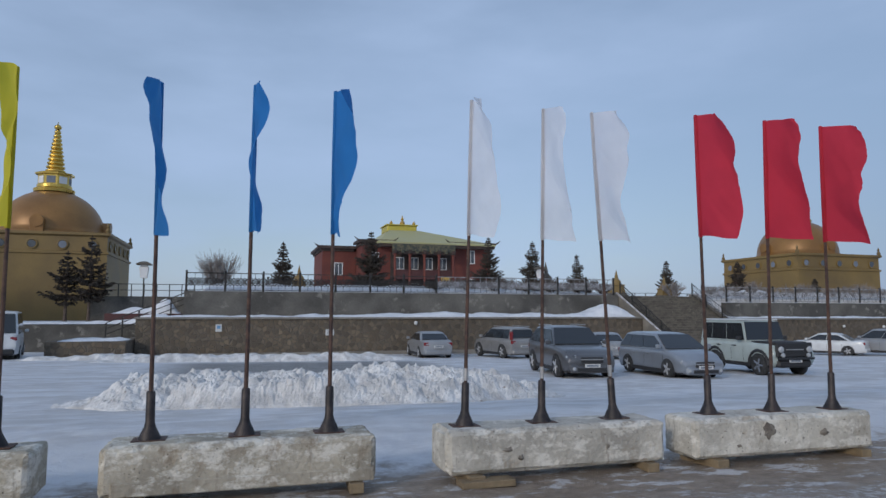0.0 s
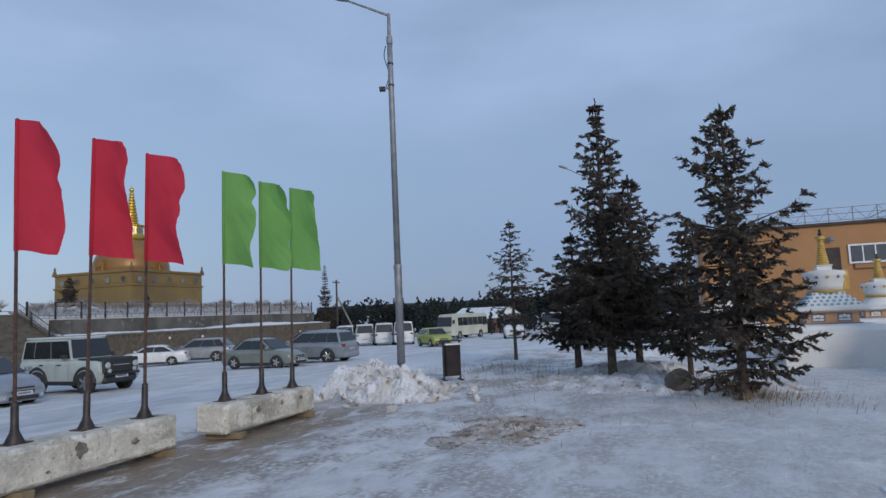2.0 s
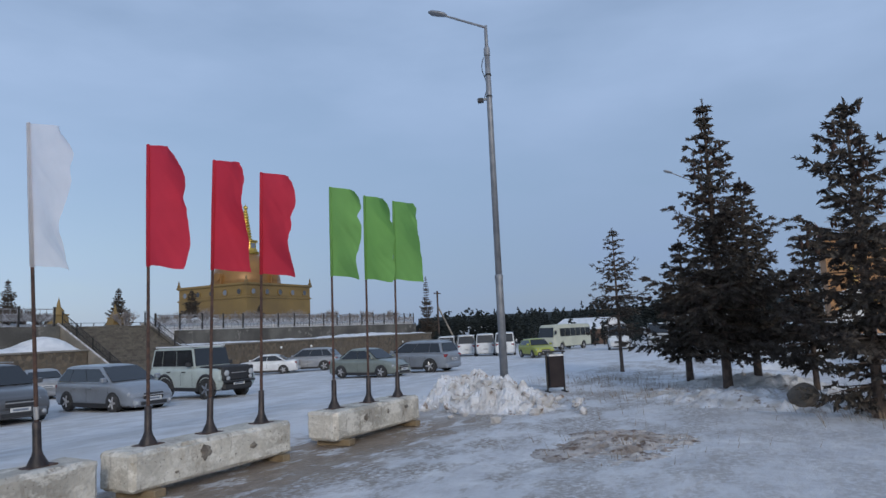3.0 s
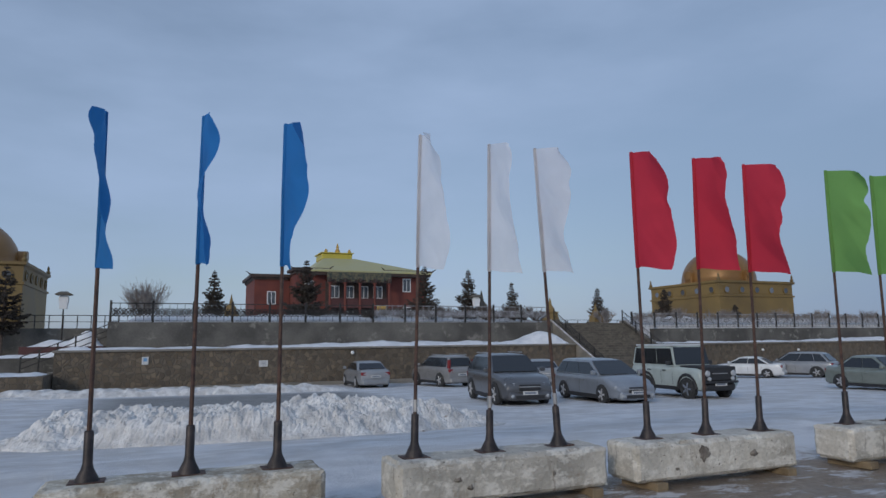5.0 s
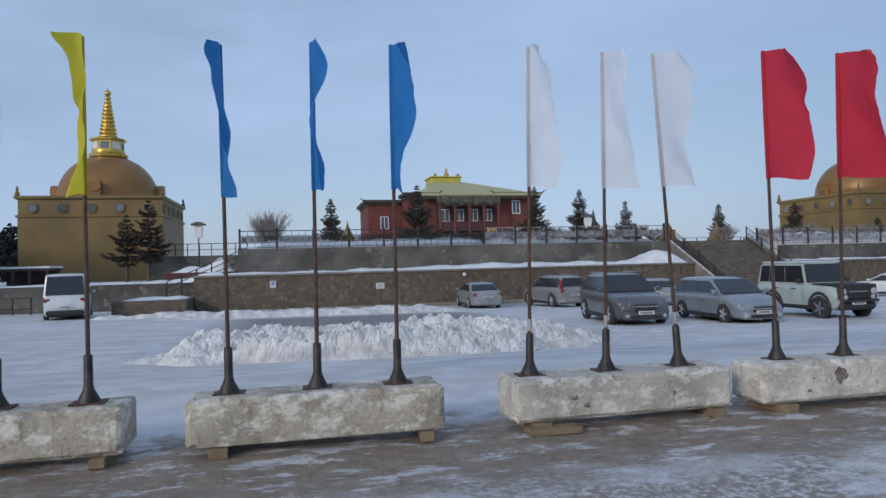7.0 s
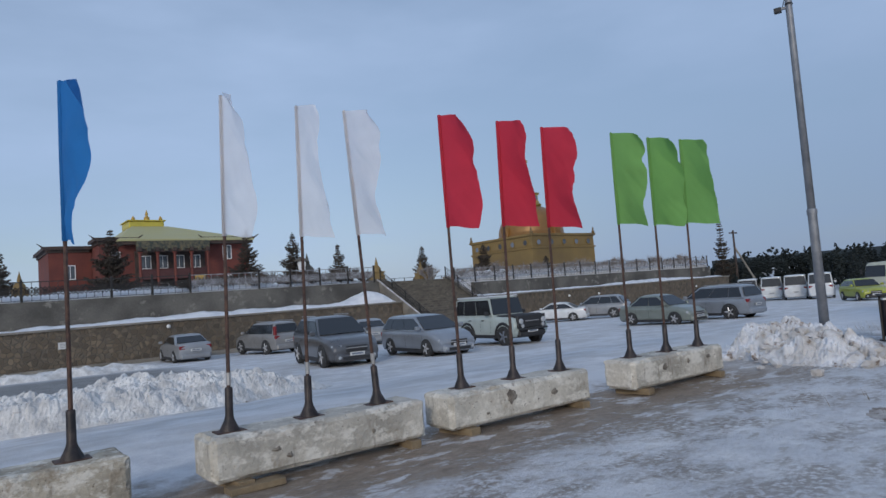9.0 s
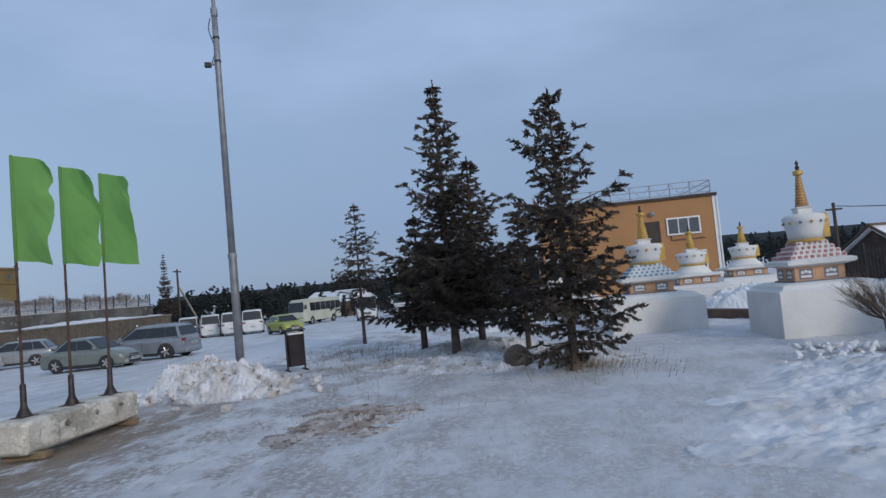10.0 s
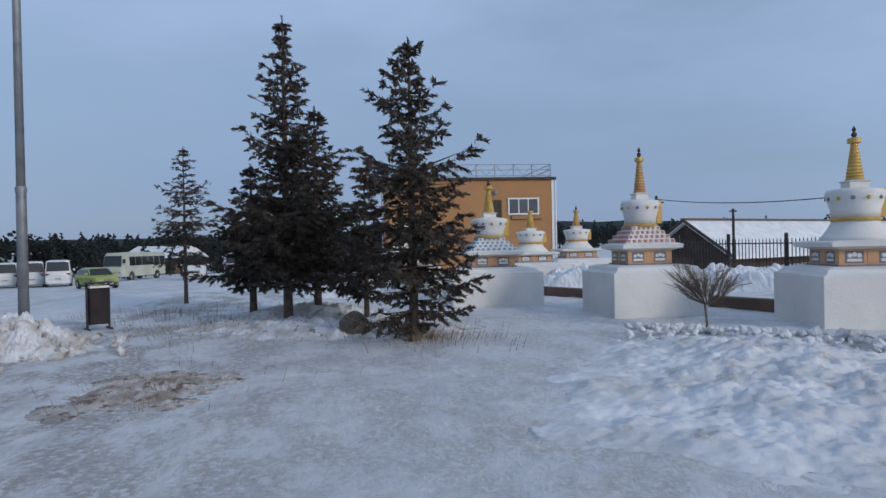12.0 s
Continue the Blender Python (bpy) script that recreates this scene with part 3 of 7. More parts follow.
def snow_chunks(spots, material, label, seed, small, large):
    """Broken lumps lying loose, joined: each a lopsided, faceted block half sunk in the snow."""
    rng = random.Random(seed)
    verts, faces = [], []
    ico = bmesh.new()
    bmesh.ops.create_icosphere(ico, subdivisions=1, radius=1)
    ico.verts.index_update()
    shape = [v.co.copy() for v in ico.verts]
    tris = [[v.index for v in f.verts] for f in ico.faces]
    ico.free()
    for x, y, z in spots:
        r = rng.uniform(small, large) * rng.uniform(0.6, 1.2)
        m = pose(x, y, z, rng.uniform(-40, 40), rng.uniform(-40, 40), rng.uniform(0, 360)) @ Matrix.Diagonal((r * rng.uniform(0.8, 1.5), r * rng.uniform(0.6, 1.1), r * rng.uniform(0.5, 0.9), 1))
        i = len(verts)
        off = Vector((rng.uniform(0, 50), 0, 0))
        verts.extend(m @ (c * (1 + 0.45 * noise.noise(c * 1.3 + off))) for c in shape)
        faces.extend(tuple(i + k for k in f) for f in tris)
    return tagged(new("snow_chunks", mesh_of("snow_chunks", verts, faces, material)), label, "snow", kind="stuff")


rng = random.Random(31)
spots = []
for k in range(330):
    f, off = rng.random(), rng.gauss(0, 0.42)
    spots.append((13.3 - 3.2 * f + 0.8 * off, -4.6 - 4.4 * f - 0.58 * off, 0.05 + 0.13 * math.exp(-(off / 0.4) ** 2)))
snow_chunks(spots, LUMPY_SNOW, "loose lumps of snow along the bank before the white stupas", 3, 0.025, 0.10)
spots = [(14.0 + rng.gauss(0, 0.5), 5.4 + rng.gauss(0, 0.75), 0.0) for k in range(140)]
spots = [(x, y, 0.05 + 0.42 * math.exp(-((x - 14.1) / 0.7) ** 2 - ((y - 5.5) / 1.2) ** 2)) for x, y, z in spots]
snow_chunks(spots, GRITTY_SNOW, "broken lumps of grit-stained snow on a heap", 4, 0.04, 0.14)


# ---- flag row: concrete blocks, poles, flags ----
def rough_block(x0, x1, y0, y1, z0, z1, seed):
    """A cast block with chipped rims and uneven faces."""
    bm = bmesh.new()
    nx, ny, nz = 44, 10, 9
    seat = {}

    def vert(i, j, k):
        if (i, j, k) not in seat:
            x, y, z = x0 + (x1 - x0) * i / nx, y0 + (y1 - y0) * j / ny, z0 + (z1 - z0) * k / nz
            q = Vector((x, y, z)) * 3 + Vector((seed, 0, 0))
            edge = (i in (0, nx)) + (j in (0, ny)) + (k in (0, nz))
            wear = 0.0
            if edge >= 2:
                wear = 0.018 + 0.05 * max(0, noise.noise(q * 1.7) - 0.05) + 0.02 * max(0, noise.noise(q * 5))
            push = Vector((0, 0, 0))
            if i == 0: push.x += wear
            if i == nx: push.x -= wear
            if j == 0: push.y += wear
            if j == ny: push.y -= wear
            if k == nz: push.z -= wear * 0.8
            if k == 0: push.z += wear
            rip = 0.006 * noise.noise(q * 2.5) + 0.004 * noise.noise(q * 9)
            d = Vector((0, -1 if j == 0 else (1 if j == ny else 0), 1 if k == nz else 0))
            seat[(i, j, k)] = bm.verts.new(Vector((x, y, z)) + push + d * rip)
        return seat[(i, j, k)]

    for i in range(nx):
        for k in range(nz):
            for j in (0, ny):
                bm.faces.new((vert(i, j, k), vert(i + 1, j, k), vert(i + 1, j, k + 1), vert(i, j, k + 1)))
        for j in range(ny):
            for k in (0, nz):
                bm.faces.new((vert(i, j, k), vert(i + 1, j, k), vert(i + 1, j + 1, k), vert(i, j + 1, k)))
    for j in range(ny):
        for k in range(nz):
            for i in (0, nx):
                bm.faces.new((vert(i, j, k), vert(i, j + 1, k), vert(i, j + 1, k + 1), vert(i, j, k + 1)))
    return bm


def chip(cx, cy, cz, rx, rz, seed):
    """An uneven dark patch lying on the block's face in place of a broken hollow."""
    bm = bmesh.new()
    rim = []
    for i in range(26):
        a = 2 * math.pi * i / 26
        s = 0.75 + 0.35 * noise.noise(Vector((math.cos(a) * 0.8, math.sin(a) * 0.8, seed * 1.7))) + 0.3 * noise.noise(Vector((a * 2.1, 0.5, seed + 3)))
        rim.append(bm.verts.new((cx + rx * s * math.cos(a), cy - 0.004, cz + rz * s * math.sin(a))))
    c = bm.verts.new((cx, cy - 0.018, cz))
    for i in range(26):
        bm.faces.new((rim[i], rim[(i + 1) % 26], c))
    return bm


BLOCKS = [(-2.26, 0.14, 6.12, -0.01), (0.64, 2.96, 6.07, 0.0), (3.61, 6.00, 6.00, 0.0), (6.30, 8.73, 5.93, 0.0), (9.49, 11.86, 5.79, 0.0)]
CHIPS = {2: [(0.62, 0.22, 0.06, 0.03), (0.75, 0.14, 0.04, 0.035), (1.7, 0.2, 0.03, 0.03)], 3: [(0.95, 0.27, 0.13, 0.11), (0.55, 0.13, 0.04, 0.02), (1.7, 0.22, 0.08, 0.05)], 4: [(0.75, 0.26, 0.09, 0.06), (1.35, 0.27, 0.05, 0.05), (1.9, 0.28, 0.07, 0.04)]}
for i, (x0, x1, y0, lift) in enumerate(BLOCKS):
    zb = 0.055 + lift
    b = thing("concrete_block", pose(x0, y0, 0), "worn grey concrete foundation block carrying three flagpoles", "concrete block", "flagpole blocks")
    part("body", rough_block(0, x1 - x0, 0, 0.56, zb, zb + 0.42, i * 7.3), CONCRETE_BROWN if i < 2 else CONCRETE, b)
    if i == 1:
        part("ledge", box(0.1, x1 - x0 - 0.02, -0.012, 0.05, zb + 0.012, zb + 0.13, 0.01), CONCRETE_BROWN, b, "proud lower lip of the cast block")
    # chips are dark patches on the face; nothing is sunk into the block
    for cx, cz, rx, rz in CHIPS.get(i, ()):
        part("chip", chip(cx, -0.003, zb + cz, rx, rz, i + cx), CHIP_DARK, b, "dark uneven patch in place of a broken hollow")
    for f, w in ((0.12, 0.16), (0.92, 0.13)):
        s = tagged(part("timber_wedge", box(-w / 2, w / 2, -0.06, 0.5, -0.03, zb + 0.004, 0.006, pose(x0 + f * (x1 - x0), y0, 0, 0, 0, 7 - 11 * f)), TIMBER), "short raw timber wedge under a concrete block", "timber wedge", "block wedges")
# a long board under the second block
tagged(part("board", box(3.72, 4.25, 5.86, 6.05, -0.03, 0.03, 0.005), TIMBER), "flat raw board lying under a concrete block", "board")


def flag_mesh(kind, seed, w=0.60, h=1.40):
    """A hanging flag: sagging fly corner, notched fly edge, folds that fan out from the hoist."""
    rng = random.Random(int(seed * 10) + 5)
    nu, nv = 28, 52
    n1, n2 = rng.uniform(0.60, 0.84), rng.uniform(0.26, 0.50)
    d1, d2 = rng.uniform(0.03, 0.15), rng.uniform(0.02, 0.10)
    verts, faces = [], []
    for j in range(nv + 1):
        for i in range(nu + 1):
            u, v = i / nu, j / nv
            a = u ** 0.8
            notch = d1 * math.exp(-((v - n1) / 0.07) ** 2) + d2 * math.exp(-((v - n2) / 0.10) ** 2) + 0.10 * smooth01((v - 0.93) / 0.07)
            fray = 0.008 * noise.noise(Vector((v * 31, seed, 2.0))) * (u > 0.95)
            reach = w * u * (1 - notch * u) + fray
            swing = 0.075 * a * math.sin(4.6 * v + 2.6 * u + seed) + 0.03 * a * math.sin(11.5 * v - 3 * u + seed * 2.1)
            # sharp folds running down and out from the hoist
            q = v * 6.5 + u * 2.6 + seed
            fold = 0.030 * a * (1 - abs(math.sin(q)) ** 0.6) + 0.014 * a * noise.noise(Vector((u * 3.2, v * 9 + u * 4, seed)))
            curl = -0.10 * smooth01((v - 0.80) / 0.2) * smooth01((u - 0.55) / 0.45)
            drop = 0.07 * u + 0.05 * u * u * (0.35 + 0.65 * v) + 0.012 * u * math.sin(6 * u + seed)
            verts.append((swing + fold + curl + 0.05 * a, -reach - 0.012, h * (v - 1) - drop))
    for j in range(nv):
        for i in range(nu):
            a = j * (nu + 1) + i
            faces.append((a, a + 1, a + nu + 2, a + nu + 1))
    return mesh_of("flag", verts, faces, FLAG[kind], True)


POLES = [("yellow", -1.72, 6.43, 0, 3.25), ("yellow", -0.93, 6.41, 0.6, 3.25), ("yellow", -0.19, 6.37, -0.3, 3.25), ("blue", 0.99, 6.37, -0.5, 3.23), ("blue", 1.79, 6.37, 0.2, 3.29), ("blue", 2.55, 6.33, 0.2, 3.29),
         ("white", 3.88, 6.28, 1.5, 3.32), ("white", 4.71, 6.27, 1.2, 3.30), ("white", 5.55, 6.28, -3.2, 3.32), ("red", 6.74, 6.26, -0.6, 3.40), ("red", 7.58, 6.23, 1.3, 3.41), ("red", 8.40, 6.18, 0.8, 3.39),
         ("green", 9.90, 6.14, 0.4, 3.43), ("green", 10.71, 6.07, 0.7, 3.41), ("green", 11.52, 6.03, 1.2, 3.44)]
for i, (kind, x, y, lean, tall) in enumerate(POLES):
    zb = 0.476
    p = thing("flagpole", pose(x, y, zb, 0, lean, 0), f"slim rusty steel flagpole with a {kind} prayer flag", "flagpole", "row of flagpoles")
    part("pole", rod((0, 0, 0.02), (0, 0, tall), 0.021, 0.014, 8), RUST, p)
    part("sleeve", turned([(0.100, 0), (0.098, 0.012), (0.050, 0.11), (0.040, 0.15), (0.038, 0.41), (0.032, 0.42)], 12), SLEEVE, p, "dark steel sleeve with a flared foot", True)
    if kind == "white":
        part("ferrule", turned([(0.024, 0.44), (0.024, 0.56)], 8), BARE_STEEL, p, "bare steel joint")
    part("base_plate", box(-0.14, 0.14, -0.10, 0.10, -0.006, 0.008, 0.002), RUST, p)
    cl = part_mesh("flag", flag_mesh(kind, i * 1.7 + (0.8 if kind == "red" else 0), 0.50 if kind in ("green", "white") else 0.52), p, f"{kind} cloth flag rippling in the wind")
    cl.matrix_basis = pose(0, 0, tall - 0.01)
    hem = turned([(0.012, tall - 1.43), (0.024, tall - 1.42), (0.026, tall - 0.7), (0.022, tall - 0.005), (0.004, tall + 0.006)], 10)
    part("hem", hem, FLAG[kind], p, f"{kind} cloth hem drawn over the pole", True)

# ---- tall street lamp ----
def street_lamp(x, y, h, arm, arm_turn, label, grey=ZINC, joint=0.30, box_at=0.785):
    z = ground_z(x, y)
    s = thing("street_lamp", pose(x, y, z), label, "street lamp", "street lamps")
    k, zj, zc = h / 12.6, h * joint, h * box_at
    part("lower_pole", turned([(0.135 * k, -0.1), (0.125 * k, zj - 0.05), (0.12 * k, zj)], 14), grey, s, "", True)
    part("joint", turned([(0.138 * k, zj - 0.06), (0.142 * k, zj - 0.03), (0.142 * k, zj + 0.02), (0.12 * k, zj + 0.05)], 14), grey, s)
    part("upper_pole", turned([(0.11 * k, zj), (0.095 * k, zc), (0.090 * k, h * 0.93)], 14), grey, s, "", True)
    part("neck", turned([(0.062 * k, h * 0.92), (0.055 * k, h)], 12), grey, s, "", True)
    part("collar", turned([(0.105 * k, h * 0.915), (0.105 * k, h * 0.935), (0.07 * k, h * 0.94)], 12), grey, s)
    d = Matrix.Rotation(radians(arm_turn), 4, "Z")
    part("bracket", box(0.0, 0.26 * k, -0.03, 0.03, zc - 0.02, zc + 0.02, 0.0, d), grey, s, "small camera bracket")
    part("camera_box", box(0.20 * k, 0.40 * k, -0.05, 0.05, zc - 0.10 * k, zc + 0.05 * k, 0.01, d), TRIM, s)
    # cable that hangs from the lamp down to the bracket, and the band that holds it
    side = d @ Vector((0.13 * k, 0, 0))
    wire = bmesh.new()
    pts = [side * (1 + 0.55 * math.sin(7 * f)) + Vector((0, 0, h * 0.91 - f * (h * 0.91 - zc))) for f in (q / 10 for q in range(11))]
    for a, c in zip(pts, pts[1:]):
        add_rod(wire, a, c, 0.010, None, 5)
    part("cable", wire, WIRE, s, "loose dark cable along the pole")
    for zb in (zc + 0.06, h * 0.86):
        part("band", turned([(0.105 * k, zb - 0.02), (0.112 * k, zb), (0.105 * k, zb + 0.02)], 12), TRIM, s)
    tip = d @ Vector((arm, 0, h + 0.40 * arm))
    part("arm", rod((0, 0, h - 0.04), tip, 0.045 * k, 0.035 * k, 8), grey, s)
    hl = 0.9 * k
    part("lamp_head", turned([(0.03 * hl, -0.36 * hl), (0.12 * hl, -0.28 * hl), (0.16 * hl, 0.0), (0.15 * hl, 0.26 * hl), (0.05 * hl, 0.40 * hl)], 14, Matrix.Translation(tip) @ d @ pose(0, 0, 0, 0, 74, 0) @ Matrix.Diagonal((0.62, 1.1, 1, 1))), grey, s, "streamlined lamp head", True)
    return s


street_lamp(15.4, 5.7, 8.66, 1.12, 108, "tall grey steel street lamp behind a snow heap", ZINC, 0.3126, 0.793)
street_lamp(34.0, 3.3, 8.1, 1.5, 120, "grey steel street lamp behind the spruces")

# ---- litter bin ----
b = thing("litter_bin", pose(16.95, 5.05, ground_z(17, 5), 0, 0, -54), "maroon steel litter bin in a dark frame", "litter bin")
part("bucket", box(-0.18, 0.18, -0.15, 0.15, 0.12, 0.86, 0.01), BIN_PANEL, b)
part("rim", box(-0.182, 0.182, -0.153, 0.153, 0.84, 0.885, 0.006), WHITE_TRIM, b, "frost on the bin's rim")
for sx in (-1, 1):
    part("upright", box(sx * 0.205 - 0.02, sx * 0.205 + 0.02, -0.02, 0.02, 0.0, 0.95, 0.003), IRON, b)
    part("foot", box(sx * 0.205 - 0.02, sx * 0.205 + 0.02, -0.2, 0.2, -0.02, 0.03, 0.003), IRON, b)
part("crossbar", box(-0.2, 0.2, -0.02, 0.02, 0.10, 0.14, 0.003), IRON, b)
part("hood", box(-0.225, 0.225, -0.17, 0.17, 0.93, 0.96, 0.006), IRON, b)

# ---- boulder ----
bm = bmesh.new()
bmesh.ops.create_icosphere(bm, subdivisions=4, radius=1)
for v in bm.verts:
    s = 1 + 0.22 * noise.noise(v.co * 1.2) + 0.07 * noise.noise(v.co * 4)
    v.co = Vector((v.co.x * 0.25 * s, v.co.y * 0.22 * s, v.co.z * 0.22 * s))
bk = part("boulder", bm, ROCK)
bk.matrix_basis = pose(14.6, -0.12, 0.2, 0, 8, 30)
tagged(bk, "rounded brown boulder in the snow beside a spruce", "boulder")


# ---- conifers ----
def needles(verts, faces, a, d, length, n, reach, width, rng):
    """Blades round a twig from a along d."""
    d = d.normalized()
    side = d.orthogonal().normalized()
    up = d.cross(side)
    for k in range(n):
        t = (k + rng.random()) / n
        o = a + d * (length * t)
        ang = rng.uniform(0, 2 * math.pi)
        out = (side * math.cos(ang) + up * math.sin(ang)) * reach * (1 - 0.45 * t) + d * reach * 0.8
        w = d.cross(out).normalized() * width
        i = len(verts)
        verts.extend([o - w, o + w, o + out])
        faces.append((i, i + 1, i + 2))


def conifer(x, y, h, radius, whorls, label, seed, sparse=1.0, trunk=0.09, skirt=0.10, cones=0.0, twig_n=9, blade=0.026, z0=None, lean=0.0, gap=0.0, full=1.0):
    rng = random.Random(seed)
    z = ground_z(x, y) if z0 is None else z0
    t = thing("spruce_tree", pose(x, y, z - 0.03, 0, lean, seed * 40), label, "tree", "conifers")
    wood = bmesh.new()
    add_turned(wood, [(trunk * 1.25, 0), (trunk, h * 0.04), (trunk * 0.75, h * 0.4), (trunk * 0.35, h * 0.8), (0.008, h)], 9)
    verts, faces, cv, cf = [], [], [], []
    for w in range(whorls):
        f = (w + rng.uniform(-0.3, 0.3)) / whorls
        f = max(0.0, f)
        zb = h * (skirt + (1 - skirt) * f ** 0.92)
        shape = (1 - f) ** full * (0.78 + 0.22 * math.sin(f * 23 + seed)) + 0.012
        if f < 0.12:
            shape *= 0.62 + 3 * f
        count = max(4, int((5.5 + 4.5 * (1 - f)) * sparse))
        for k in range(count):
            ang = 2 * math.pi * (k + rng.uniform(-0.35, 0.35)) / count + w * 0.9
            ln = radius * shape * rng.uniform(0.62, 1.18)
            if rng.random() < gap:
                ln *= 0.4
            droop = -0.30 + 0.55 * f + rng.uniform(-0.12, 0.12)
            out = Vector((math.cos(ang), math.sin(ang), 0))
            base = Vector((0, 0, min(zb, h * 0.97)))
            segs = max(1, int(ln / 0.17))
            pts = [base]
            for s in range(1, segs + 1):
                u = s / segs
                pts.append(base + out * ln * u + Vector((0, 0, ln * (droop * u + 0.28 * u * u * u))))
            add_rod(wood, pts[0], pts[-1] * 0.5 + pts[len(pts) // 2] * 0.5, 0.012 + 0.008 * ln, 0.004, 4)
            for s in range(1, len(pts)):
                u = s / segs
                p, d = pts[s], (pts[s] - pts[s - 1]).normalized()
                side = d.cross(Vector((0, 0, 1))).normalized()
                sub = (0.10 + 0.30 * ln * (1 - 0.72 * u) * min(1, u * 2.2 + 0.2)) * rng.uniform(0.7, 1.2)
                needles(verts, faces, pts[s - 1], d, (pts[s] - pts[s - 1]).length, twig_n, 0.085, blade, rng)
                for sg in (-1, 1):
                    dd = (d * 0.55 + side * sg * rng.uniform(0.6, 1.0) + Vector((0, 0, rng.uniform(-0.55, 0.02)))).normalized()
                    needles(verts, faces, p, dd, sub, max(4, int(twig_n * (0.7 + sub * 3.2))), 0.085, blade, rng)
                    if sub > 0.2:
                        d3 = (dd * 0.7 + d * 0.5 + Vector((0, 0, -0.35))).normalized()
                        needles(verts, faces, p + dd * sub * 0.5, d3, sub * 0.6, twig_n, 0.08, blade, rng)
                if cones and f > 0.45 and u > 0.35 and rng.random() < cones:
                    for q in range(2):
                        c0 = p + Vector((rng.uniform(-0.06, 0.06), rng.uniform(-0.06, 0.06), -0.02))
                        i = len(cv)
                        ring = [c0 + Vector((0.028 * math.cos(a), 0.028 * math.sin(a), -0.06)) for a in (0, 1.57, 3.14, 4.71)]
                        cv.extend([c0, *ring, c0 + Vector((0, 0, -0.14))])
                        for a in range(4):
                            cf.append((i, i + 1 + a, i + 1 + (a + 1) % 4))
                            cf.append((i + 5, i + 1 + (a + 1) % 4, i + 1 + a))
    needles(verts, faces, Vector((0, 0, h * 0.93)), Vector((0, 0, 1)), h * 0.075, 26, 0.07, blade * 0.8, rng)
    part("trunk", wood, BARK, t)
    part_mesh("crown", mesh_of("crown", verts, faces, NEEDLE), t)
    if cv:
        tagged(part_mesh("cones", mesh_of("cones", cv, cf, CONES), t, "clusters of hanging brown cones"), kind="stuff")
    return t


conifer(16.78, 1.26, 6.33, 1.6, 34, "tall dark spruce with a cone-laden top and bare lower trunk", 3, 0.76, 0.10, 0.14, 0.35, gap=0.25)
conifer(18.5, 2.25, 3.5, 1.3, 18, "dark spruce crowded behind a taller one", 5, 0.70, 0.09, 0.22)
conifer(18.1, 0.75, 4.75, 1.75, 24, "dark spruce crowded behind a taller one", 6, 0.70, 0.09, 0.21, gap=0.15)
conifer(13.79, -1.13, 4.98, 1.9, 29, "dark spruce with ragged drooping branches to the snow", 9, 0.58, 0.085, 0.06, 0.25, gap=0.36, full=0.8)
conifer(16.2, -0.35, 3.0, 1.3, 15, "smaller dark spruce between two taller ones", 12, 0.62, 0.06, 0.22, gap=0.2)
conifer(22.84, 4.89, 4.6, 1.4, 20, "young spruce with sparse thin branches", 14, 0.42, 0.06, 0.30, gap=0.2, twig_n=6, blade=0.02)


# ---- retaining walls, terrace and stairs ----
def structure(name, bm, material, label, category="wall", smooth=False):
    return tagged(part(name, bm, material, None, "", smooth), label, category, kind="structure")


ST0, ST1 = 28.6, 35.2
for i, (x0, x1) in enumerate(((-4.0, ST0 - 0.35), (ST1 + 0.35, 72.8))):
    ztop = 1.27 - 0.10 * i
    structure(f"wall_{i + 1}", box(x0, x1, 40.0, 40.6, -2.2, ztop - 0.12), RUBBLE, "retaining wall of brown rubble stone")
    structure(f"wall_cap_{i + 1}", box(x0 - 0.08, x1 + 0.08, 39.9, 40.65, ztop - 0.12, ztop, 0.02), CONCRETE_CAP, "concrete coping on a stone wall", "coping")
    structure(f"wall_foot_{i + 1}", box(x0 + 0.3, x1 - 0.3, 39.75, 39.995, -2.2, -0.78, 0.02), CONCRETE_CAP, "low concrete footing of a stone wall", "footing")
    structure(f"upper_wall_{i + 1}", box(x0 + 2.2, x1 + (1.4 if i else 0), 43.0, 43.5, 0.6, 2.85 - 0.5 * i), CONCRETE_DARK, "stained grey concrete retaining wall")
    structure(f"berm_{i + 1}", box(x0 + 0.2, x1 - 0.1, 40.66, 42.99, 0.0, ztop - 0.02), CONCRETE_CAP, "earth berm between two walls", "berm")
structure("wall_end", box(-4.0, -3.4, 40.66, 46.0, -2.2, 1.2), RUBBLE, "stone return of the retaining wall")
structure("upper_wall_end", box(-1.8, -1.3, 43.55, 60.0, -1.5, 2.85), CONCRETE_DARK, "concrete return of the terrace wall")
structure("terrace", box(-1.25, 74.5, 43.52, 240, -2.0, 2.70), SNOW, "snow-covered upper terrace", "terrace")


